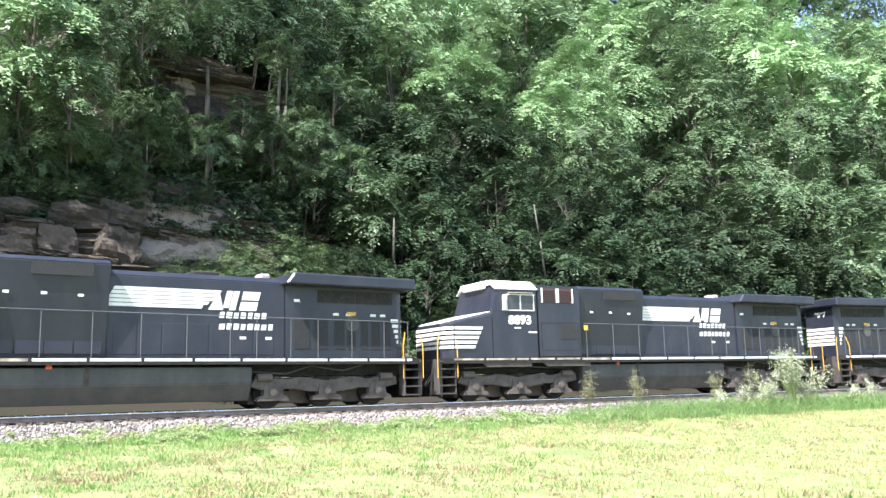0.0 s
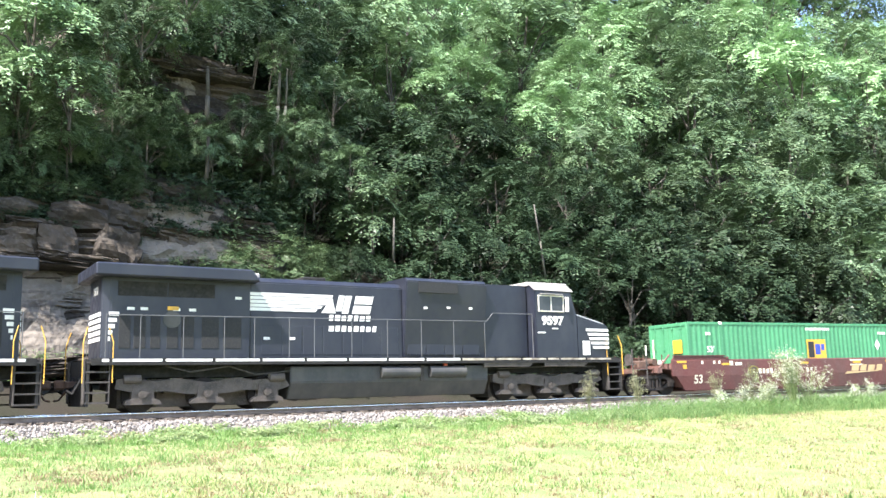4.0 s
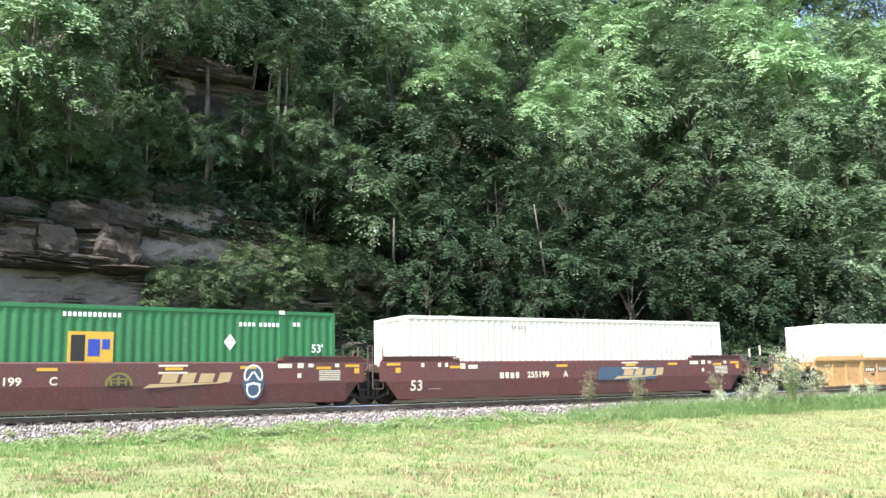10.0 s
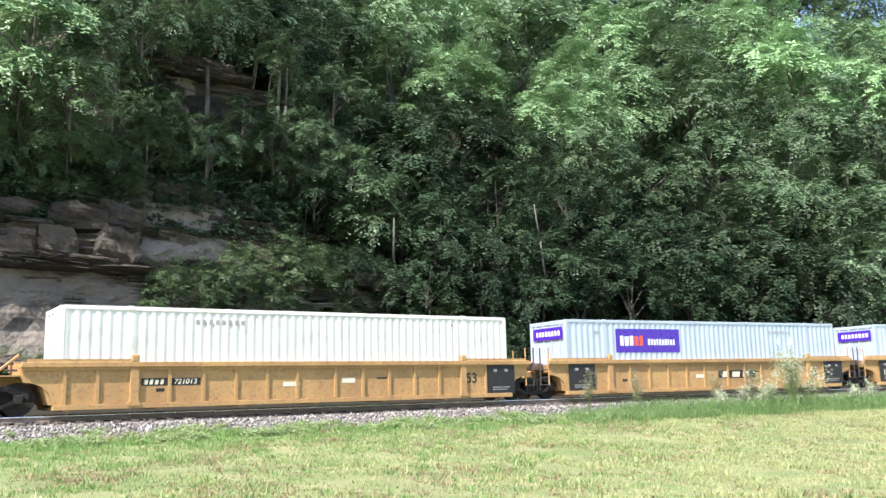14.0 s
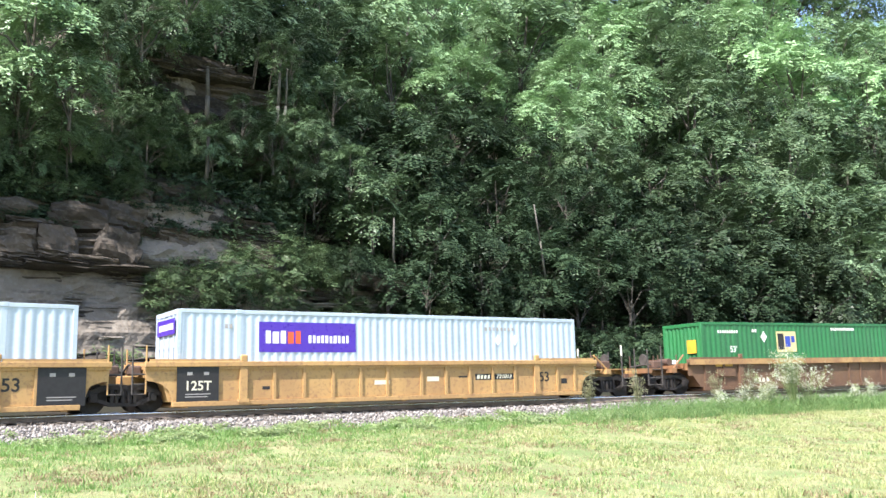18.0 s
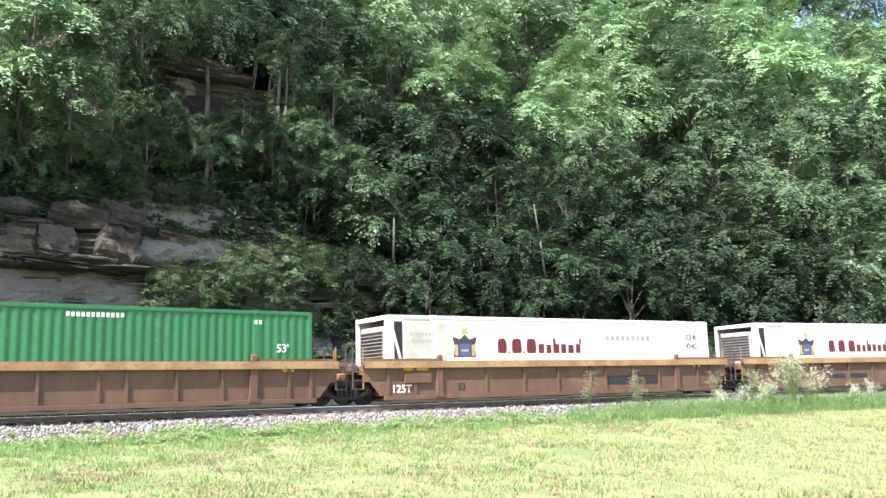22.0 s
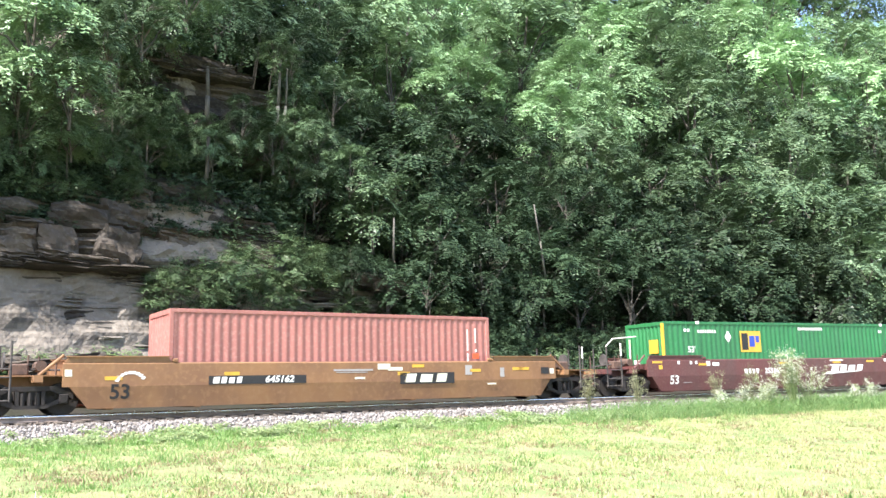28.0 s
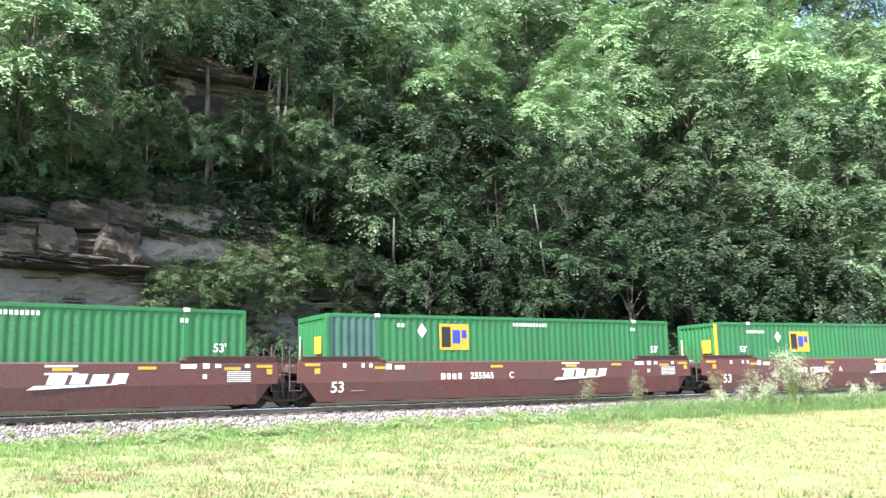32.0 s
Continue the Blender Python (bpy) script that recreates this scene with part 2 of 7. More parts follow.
RIGHT = [(2.6, -0.40), (4.6, 0.12), (5.8, 0.5), (6.6, 0.9), (7.3, 1.4), (8.0, 2.0), (8.8, 2.8), (9.8, 3.6), (11, 4.6), (12.4, 5.8), (14, 7.1), (16.5, 9.0), (19, 11), (22, 13.2),
         (26, 16.2), (31, 20), (38, 25.2), (50, 33), (70, 43), (110, 50), (200, 52)]


def hill(s, i, f):
    """Offset and height (above the line) on the slope's profile, f of the way from its point i to the next."""
    w = smooth(17.0, 26.0, s)
    e = [a[i][0] * (1 - w) + b[i][0] * w for a, b in ((LEFT, RIGHT),)][0]
    z = LEFT[i][1] * (1 - w) + RIGHT[i][1] * w
    j = min(i + 1, len(LEFT) - 1)
    e2 = LEFT[j][0] * (1 - w) + RIGHT[j][0] * w
    z2 = LEFT[j][1] * (1 - w) + RIGHT[j][1] * w
    return e + (e2 - e) * f, z + (z2 - z) * f


def front(s, d):
    """Ground height d metres before the line, towards the camera."""
    if d < 1.25:
        return level(s) - 0.25
    edge = level(s) - 0.25 - 0.10 * smooth(1.25, 1.5, d) - 0.30 * smooth(1.5, 3.1, d)
    lawn = -1.56
    return edge + (lawn - edge) * min(1.0, max(0.0, (d - 3.0) / 16.0)) ** 0.9


def slope_z(s, e):
    """Height of the hillside e metres behind the line."""
    for i in range(len(LEFT) - 1):
        a, b = hill(s, i, 0), hill(s, i, 1)
        if a[0] <= e <= b[0]:
            return level(s) + a[1] + (b[1] - a[1]) * (e - a[0]) / max(1e-6, b[0] - a[0])
    return level(s) - 0.5


def build_ground():
    ss = list(np.arange(-40, -4, 3.0)) + list(np.arange(-4, 32, 0.4)) + list(np.arange(32, 70, 1.0)) + list(np.arange(70, 130, 2.5)) + list(np.arange(130, 260, 10))
    whole = 2 * math.pi * RAD
    ss += list(np.arange(260, whole - 40, 25.0))
    offs = [-216, -150, -100, -70, -50, -40, -34, -30, -27, -24, -21, -19, -17, -15, -13.5, -12, -10.5, -9, -8, -7, -6, -5, -4.2, -3.6, -3.2, -2.9, -2.6, -2.3, -2.0, -1.7, -1.45, -1.2, 0, 1.5, 2.0]
    rows = [("f", o, 0) for o in offs]
    steps = [1, 2, 3, 4, 4, 8, 8, 4, 5, 6, 4, 6, 8, 8, 5, 6, 6, 5, 4, 3]
    for i, k in enumerate(steps):
        rows += [("h", i, j / k) for j in range(k)]
    rows.append(("h", len(LEFT) - 1, 0))
    rows += [("o", 300, 0), ("o", 800, 0), ("o", 3000, 0)]
    verts = []
    for s in ss:
        fade = 1.0 - smooth(170, 300, s) if s <= whole / 2 else smooth(whole - 200, whole - 60, s)
        if s < 0:
            fade = 1.0
        sl = s if s < whole / 2 else s - whole
        for kind, i, f in rows:
            if kind == "f":
                e, z = i, front(sl, -i) if i < 0 else level(sl) - 0.25 - 0.18 * smooth(1.5, 2.6, i)
                if i < -3.3:
                    z += 0.05 * noise.noise((s * 0.4, i * 0.4, 0)) + 0.03 * noise.noise((s * 1.3, i * 1.3, 5))
            elif kind == "h":
                e, z = hill(sl, i, f)
                z = level(sl) + (z if z < 0 else z * fade)
                if i >= 3 and sl < 170:
                    n1 = noise.noise((s * 0.25, e * 0.3, z * 0.3))
                    n2 = noise.noise((s * 0.9, e * 0.9, z * 1.6 + 3))
                    n3 = noise.noise((s * 2.6, e * 2, z * 5.0 + 7))
                    steep = 1 - smooth(17, 26, s)
                    e += (0.55 * n1 + (0.42 * n2 + 0.2 * n3) * (0.4 + 0.6 * steep)) * smooth(2, 6, i)
                    z += (0.5 * n1 + 0.2 * n2) * smooth(5, 9, i)
            else:
                e, z = i, level(sl) + 52 * fade + (0 if i < 1000 else -30 * fade)
            x, y, _ = on_line(s, e)
            verts.append((x, y, z))
    n, m = len(ss), len(rows)
    ia = np.arange(n)[:, None] * m + np.arange(m - 1)[None, :]
    ib = (np.arange(n)[:, None] + 1) % n * m + np.arange(m - 1)[None, :]
    faces = np.stack([ia, ib, ib + 1, ia + 1], -1).reshape(-1, 4)
    verts = np.array(verts)
    hub = len(verts)
    me = raw_mesh("ground", verts, faces, GROUND)
    me.materials.append(ROCK)
    # bare rock where the slope is cut steep
    cols = np.tile(np.arange(m - 1), (n, 1)).ravel()
    scol = np.repeat(np.array(ss), m - 1)
    first = len(offs) + sum(steps[:4])
    band = len(offs) + sum(steps[:9])
    up0, up1 = len(offs) + sum(steps[:11]), len(offs) + sum(steps[:13])
    rock = (scol > -40) & (scol < 22) & (((cols >= first) & (cols <= band)) | ((cols >= up0) & (cols <= up1)))
    me.polygons.foreach_set("material_index", rock.astype(np.int32))
    me.polygons.foreach_set("use_smooth", ~rock)
    ob = new("ground", me)
    tagged(ob, "mown lawn rising over a bank to a steep wooded hillside", "ground", kind="structure")
    hubs = bmesh.new()
    bmesh.ops.create_circle(hubs, cap_ends=True, segments=48, radius=2.2, matrix=Matrix.Translation((CX, CY, -1.57)))
    part("ground_centre", hubs, GROUND, ob)


build_ground()


# ---- the line: two rails on sleepers, stones round them ----
def sweep(outline, s0, s1, step, mat, name):
    """An outline (offset, height) carried along the line."""
    ss = np.arange(s0, s1 + step / 2, step)
    verts = []
    for s in ss:
        m = line_pose(s)
        verts += [m @ Vector((0, o, z)) for o, z in outline]
    k, n = len(outline), len(ss)
    ia = (np.arange(n - 1)[:, None] * k + np.arange(k)[None, :])
    ja = (np.arange(n - 1)[:, None] * k + (np.arange(k)[None, :] + 1) % k)
    return raw_mesh(name, verts, np.stack([ia, ja, ja + k, ia + k], -1).reshape(-1, 4), mat)


def build_line():
    line = tagged(new("railway_track"), "single railway track with rusty rails curving over grey ballast", "railway track", kind="structure")
    prof = [(-0.075, -0.18), (0.075, -0.18), (0.075, -0.165), (0.012, -0.14), (0.012, -0.05), (0.034, -0.036), (0.034, -0.03), (-0.034, -0.03), (-0.034, -0.036), (-0.012, -0.05), (-0.012, -0.14), (-0.075, -0.165)]
    for side in (-0.755, 0.755):
        r = part("rail", sweep([(side + o, z) for o, z in prof], -60, 200, 1.0, RAIL_SIDE, "rail"), None, line, "rusty steel rail")
        part("rail_head", sweep([(side + o, z) for o, z in ((-0.037, -0.052), (0.037, -0.052), (0.037, -0.014), (0.024, 0.0), (-0.024, 0.0), (-0.037, -0.014))], -60, 200, 1.0, RAIL_TOP, "rail_head"), None, r, "polished running surface")
    bm = box(-0.115, 0.115, -1.3, 1.3, -0.36, -0.185, 0.012)
    me = mesh_of("sleeper", bm, SLEEPER)
    plate = mesh_of("tie_plate", bx(box(-0.09, 0.09, -0.92, -0.59, -0.186, -0.165), -0.02, 0.02, -0.86, -0.83, -0.17, -0.13), RAIL_SIDE)
    for i in range(150):
        s = -6 + i * 0.52
        ob = part("sleeper", me, None, line)
        ob.matrix_basis = line_pose(s) @ pose(0, random.uniform(-0.04, 0.04), 0, 0, 0, random.uniform(-1, 1))
        pl = part("tie_plate", plate, None, line)
        pl.matrix_basis = line_pose(s)
    # ballast stones on the shoulder and between the rails
    rng = np.random.default_rng(4)
    base = np.array([(1, 0, 0), (-1, 0, 0), (0, 1, 0), (0, -1, 0), (0, 0, 1), (0, 0, -1)], dtype=float)
    tri = np.array([(0, 2, 4), (2, 1, 4), (1, 3, 4), (3, 0, 4), (2, 0, 5), (1, 2, 5), (3, 1, 5), (0, 3, 5)])
    def stones(name, label, mat, n, near, far, small, big):
        vs, fs = [], []
        for k in range(n):
            s = rng.uniform(2, 62)
            d = rng.uniform(near, far)
            if d > 3.1 and rng.random() < 0.5:
                continue
            x, y, _ = on_line(s, -d)
            z = front(s, abs(d)) if abs(d) > 1.25 else level(s) - 0.26
            sz = rng.uniform(small, big) * (1.0 if s < 35 else 1.3)
            q = Euler(rng.uniform(0, 6.3, 3)).to_matrix()
            pts = base * sz * rng.uniform(0.6, 1.25, (6, 3)) @ np.array(q)
            fs.append(tri + 6 * len(vs))
            vs.append(pts + (x, y, z + sz * 0.3))
        ob = new(name, raw_mesh(name, np.concatenate(vs), np.concatenate(fs), mat))
        tagged(ob, label, "ballast", kind="stuff")

    stones("ballast_stones", "pale grey and buff crushed stone along the track", STONE, 13500, 1.38, 3.8, 0.028, 0.075)
    stones("rusty_ballast", "dark rust-stained crushed stone round the sleepers", RUSTY_STONE, 5000, -2.2, 1.46, 0.03, 0.06)


build_line()
# ---- the train ----
NAVY = surf("loco_paint", (0.017, 0.020, 0.032), (0.034, 0.036, 0.046), 0.42, 0, 1.2, 0.45, 0.8, (0.024, 0.026, 0.033), 18, 0.0, 40, (1, 1, 0.5))
UNDER = surf("grimy_underframe", (0.07, 0.061, 0.054), (0.035, 0.031, 0.028), 0.85, 0.1, 3, 0.4, 0.65, (0.11, 0.095, 0.085), 25)
CAST = surf("dusty_cast_steel", (0.098, 0.081, 0.069), (0.052, 0.044, 0.038), 0.9, 0.0, 2.5, 0.42, 0.68, (0.135, 0.113, 0.096), 22)
SOILED = surf("soiled_cream", (0.52, 0.46, 0.37), (0.20, 0.16, 0.12), 0.7, 0, 2.6, 0.42, 0.60, (0.3, 0.25, 0.2), 20)
PIPE_GREY = plain("grey_handrail", (0.10, 0.10, 0.103), 0.5)
GOLD = plain("faded_gold_paint", (0.46, 0.33, 0.17), 0.6)
FADED_BLUE = plain("faded_blue_paint", (0.05, 0.085, 0.13), 0.6)
CREST_BLUE = plain("dull_blue_vinyl", (0.07, 0.09, 0.24), 0.5)
CREST_DARK = plain("dark_brown_vinyl", (0.05, 0.035, 0.04), 0.5)
CREST_GOLD = plain("dull_gold_vinyl", (0.46, 0.32, 0.12), 0.5)
# wheels and freight bogies: the shade under the train is in this colour
SHADE_STEEL = surf("shade_dark_steel", (0.030, 0.024, 0.021), (0.019, 0.016, 0.014), 0.7, 0.3, 6)
BLACK = surf("soot_black", (0.014, 0.013, 0.012), (0.03, 0.028, 0.025), 0.85, 0, 4)
TANK = surf("tank_paint", (0.050, 0.050, 0.050), (0.085, 0.08, 0.072), 0.6, 0, 1.5, 0.4, 0.7, (0.07, 0.065, 0.06), 12, 0, 40, (1, 1, 0.3))
WHITE = surf("white_paint", (0.77, 0.75, 0.70), (0.60, 0.57, 0.51), 0.5, 0, 2.0, 0.5, 0.85)
YELLOW = surf("safety_yellow", (0.72, 0.40, 0.05), (0.42, 0.25, 0.06), 0.6, 0, 6.0, 0.4, 0.75)
GLASS = surf("dark_window", (0.03, 0.035, 0.04), (0.05, 0.055, 0.06), 0.12, 0, 3.0)
SCREEN = surf("vent_screen", (0.02, 0.02, 0.021), (0.035, 0.034, 0.032), 0.8, 0, 20)
RED_RUST = surf("rust_red_paint", (0.12, 0.032, 0.022), (0.09, 0.04, 0.03), 0.7, 0, 5)
MAROON = surf("maroon_car_paint", (0.115, 0.036, 0.033), (0.085, 0.045, 0.04), 0.62, 0, 0.9, 0.45, 0.75, (0.15, 0.075, 0.06), 14, 0, 40, (1, 1, 0.6), 0.05)
MAROON_DULL = surf("dusty_maroon", (0.16, 0.075, 0.058), (0.10, 0.06, 0.05), 0.75, 0, 1.2, 0.4, 0.7, (0.2, 0.12, 0.1), 16)
OCHRE = surf("yellow_car_paint", (0.46, 0.275, 0.105), (0.34, 0.19, 0.08), 0.68, 0, 0.9, 0.42, 0.75, (0.26, 0.14, 0.07), 10, 0, 40, (1, 1, 0.5), 0.04)
BROWN = surf("rusty_car_paint", (0.125, 0.066, 0.037), (0.175, 0.097, 0.050), 0.75, 0, 1.0, 0.42, 0.72, (0.11, 0.06, 0.04), 9, 0, 40, (1, 1, 0.35), 0.05)
TAN = surf("tan_car_paint", (0.26, 0.13, 0.055), (0.185, 0.09, 0.045), 0.7, 0, 0.8, 0.40, 0.70, (0.29, 0.155, 0.07), 7, 0, 40, (1, 1, 0.6), 0.04)
CHORD = surf("worn_yellow_chord", (0.40, 0.24, 0.095), (0.27, 0.14, 0.065), 0.7, 0, 1.1, 0.42, 0.7, (0.2, 0.11, 0.06), 9)
RUSTY = surf("brown_rust", (0.110, 0.064, 0.045), (0.066, 0.043, 0.034), 0.85, 0.1, 4, 0.4, 0.65, (0.165, 0.10, 0.068), 25)
GREEN = surf("green_container", (0.022, 0.155, 0.048), (0.028, 0.115, 0.045), 0.5, 0, 1.0, 0.45, 0.8, (0.045, 0.18, 0.075), 10, 0, 40, (1, 1, 0.25), 0.03)
GREEN_PALE = surf("faded_green_container", (0.065, 0.25, 0.118), (0.045, 0.18, 0.085), 0.55, 0, 1.0, 0.45, 0.8, (0.1, 0.29, 0.16), 10, 0, 40, (1, 1, 0.25))
GREEN_PATCH = surf("grey_green_patch", (0.05, 0.11, 0.10), (0.035, 0.085, 0.075), 0.6, 0, 2.0)
CREAM = surf("white_container", (0.70, 0.665, 0.57), (0.60, 0.55, 0.43), 0.5, 0, 1.0, 0.5, 0.85, (0.7, 0.66, 0.56), 10, 0, 40, (1, 1, 0.2))
SILVER = surf("pale_grey_container", (0.48, 0.55, 0.63), (0.40, 0.45, 0.5), 0.42, 0.2, 1.2, 0.45, 0.8, (0.55, 0.6, 0.66), 10, 0, 40, (1, 1, 0.2))
BRICK = surf("faded_red_container", (0.35, 0.135, 0.110), (0.28, 0.11, 0.09), 0.62, 0, 1.0, 0.45, 0.8, (0.41, 0.20, 0.165), 9, 0, 40, (1, 1, 0.25))
AMBER = plain("amber_sheet", (0.62, 0.35, 0.04), 0.45)
BLUE = plain("blue_paint", (0.03, 0.06, 0.36), 0.4)
PURPLE = plain("purple_vinyl", (0.07, 0.025, 0.36), 0.35)
ORANGE = plain("orange_vinyl", (0.8, 0.10, 0.03), 0.35)
CRIMSON = plain("dark_red_lettering", (0.13, 0.014, 0.018), 0.6)
DARKSIGN = plain("black_sign", (0.02, 0.018, 0.018), 0.6)
CREAM_SIGN = plain("cream_lettering", (0.72, 0.66, 0.50), 0.6)
OLIVE = plain("olive_spray", (0.19, 0.16, 0.03), 0.6)
PALE_BLUE = plain("pale_blue_spray", (0.35, 0.45, 0.6), 0.6)
PALE_PANEL = plain("pale_yellow_sheet", (0.60, 0.49, 0.24), 0.5)
DUSTY = surf("dusty_panel", (0.52, 0.48, 0.39), (0.36, 0.33, 0.27), 0.7, 0, 1.4, 0.4, 0.7, (0.44, 0.40, 0.33), 12)
GREY_PATCH = plain("grey_patch", (0.35, 0.32, 0.3), 0.6)


def words(name, text, x, z, h, y, mat, parent, side=-1, label="", bold=0.0, tilt=0.0, wide=1.0):
    """Painted writing with the built-in font, centred on x, its middle at z, on the flank that faces the camera (side -1) or away (+1)."""
    c = bpy.data.curves.new(name, "FONT")
    c.body, c.size, c.align_x, c.align_y, c.extrude, c.offset, c.shear = text, h / 0.69, "CENTER", "CENTER", 0.002, bold, tilt
    tmp = bpy.data.objects.new("tmp", c)
    me = bpy.data.meshes.new_from_object(tmp)
    bpy.data.objects.remove(tmp)
    bpy.data.curves.remove(c)
    me.materials.append(mat)
    ob = part(name, me, None, parent, label)
    ob.matrix_basis = pose(x, y, z, 90, 0, 0 if side < 0 else 180) @ Matrix.Diagonal((wide, 1, 1, 1))
    return ob


def decal(name, mat, parent, y, rects, label="", lean=0.0, side=-1):
    """Flat painted shapes as one thin plate: rects of x0, x1, z0, z1; lean shears them."""
    bm = bmesh.new()
    for x0, x1, z0, z1 in rects:
        zc = 0.5 * (rects[0][2] + rects[0][3])
        prism(bm, [(x0 + lean * (z0 - zc), z0), (x1 + lean * (z0 - zc), z0), (x1 + lean * (z1 - zc), z1), (x0 + lean * (z1 - zc), z1)], y, y + 0.003 * side)
    ob = part(name, bm, mat, parent, label)
    if len(rects) > 2:
        ob["kind"] = "stuff"
    return ob


def letters(x, z, h, n, w, gap, notch=True):
    """The rhythm of a word as plain blocks."""
    out = []
    for i in range(n):
        out.append((x + i * (w + gap), x + i * (w + gap) + w, z - h / 2, z + h / 2))
    return out


WHEEL_MESH = {}


def bogie_wheel(parent, x, r, name="wheelset"):
    """Two wheels on an axle across the bogie."""
    if r not in WHEEL_MESH:
        bm = bmesh.new()
        for y in (-0.75, 0.75):
            o = -1 if y < 0 else 1
            cyl(bm, (0, y - 0.065, 0), (0, y + 0.065, 0), r, 28)
            cyl(bm, (0, y - o * 0.06, 0), (0, y - o * 0.09, 0), r + 0.028, 28)
            cyl(bm, (0, y + o * 0.06, 0), (0, y + o * 0.10, 0), 0.12, 12)
            for k in range(3):
                a = k * 2.094
                cyl(bm, (math.cos(a) * r * 0.55, y + o * 0.06, math.sin(a) * r * 0.55), (math.cos(a) * r * 0.55, y + o * 0.075, math.sin(a) * r * 0.55), 0.045, 8)
        cyl(bm, (0, -0.95, 0), (0, 0.95, 0), 0.08, 10)
        WHEEL_MESH[r] = mesh_of("wheelset", bm, SHADE_STEEL)
    ob = part(name, WHEEL_MESH[r], None, parent)
    ob.matrix_parent_inverse = Matrix.Translation((x, 0, r))
    WHEELS.append((ob, r))
    return ob


WHEELS = []


def freight_bogie(car, x):
    """A two-axle cast-steel bogie."""
    bm = bmesh.new()
    for y0, y1 in ((-1.08, -0.94), (0.94, 1.08)):
        prism(bm, [(-1.14, 0.46), (-0.55, 0.70), (0.55, 0.70), (1.14, 0.46), (1.14, 0.62), (0.62, 0.84), (-0.62, 0.84), (-1.14, 0.62)], y0, y1)
        prism(bm, [(-1.0, 0.44), (-0.40, 0.20), (0.40, 0.20), (1.0, 0.44), (0.88, 0.52), (0.36, 0.30), (-0.36, 0.30), (-0.88, 0.52)], y0, y1)
        for k in (-0.34, 0.34):
            bx(bm, k - 0.05, k + 0.05, y0, y1, 0.28, 0.74)
        for k in (-0.88, 0.88):
            bx(bm, k - 0.13, k + 0.13, y0 - 0.04, y1 + 0.04, 0.33, 0.60, 0.02)
            cyl(bm, (k, y0 - 0.07, 0.46), (k, y1 + 0.07, 0.46), 0.10, 12)
        for k in (-0.2, 0, 0.2):
            cyl(bm, (k, (y0 + y1) / 2, 0.30), (k, (y0 + y1) / 2, 0.66), 0.075, 8)
    bx(bm, -0.20, 0.20, -1.0, 1.0, 0.42, 0.74, 0.03)
    ob = part("bogie", bm, SHADE_STEEL, car, "grimy cast-steel bogie, toned for the shade under the car")
    ob.location = (x, 0, 0)
    for k in (-0.88, 0.88):
        bogie_wheel(ob, k, 0.46)
    return ob


def coupler(car, x, way):
    bm = bmesh.new()
    bx(bm, min(x, x - way * 0.6), max(x, x - way * 0.6), -0.09, 0.09, 0.78, 0.98, 0.02)
    bx(bm, x - 0.16, x + 0.16, -0.16, 0.16, 0.74, 1.02, 0.05)
    pipe(bm, [(x - way * 0.3, -0.35, 0.75), (x - way * 0.05, -0.36, 0.42), (x + way * 0.1, -0.3, 0.40)], 0.03)
    part("coupler", bm, RUSTY, car)


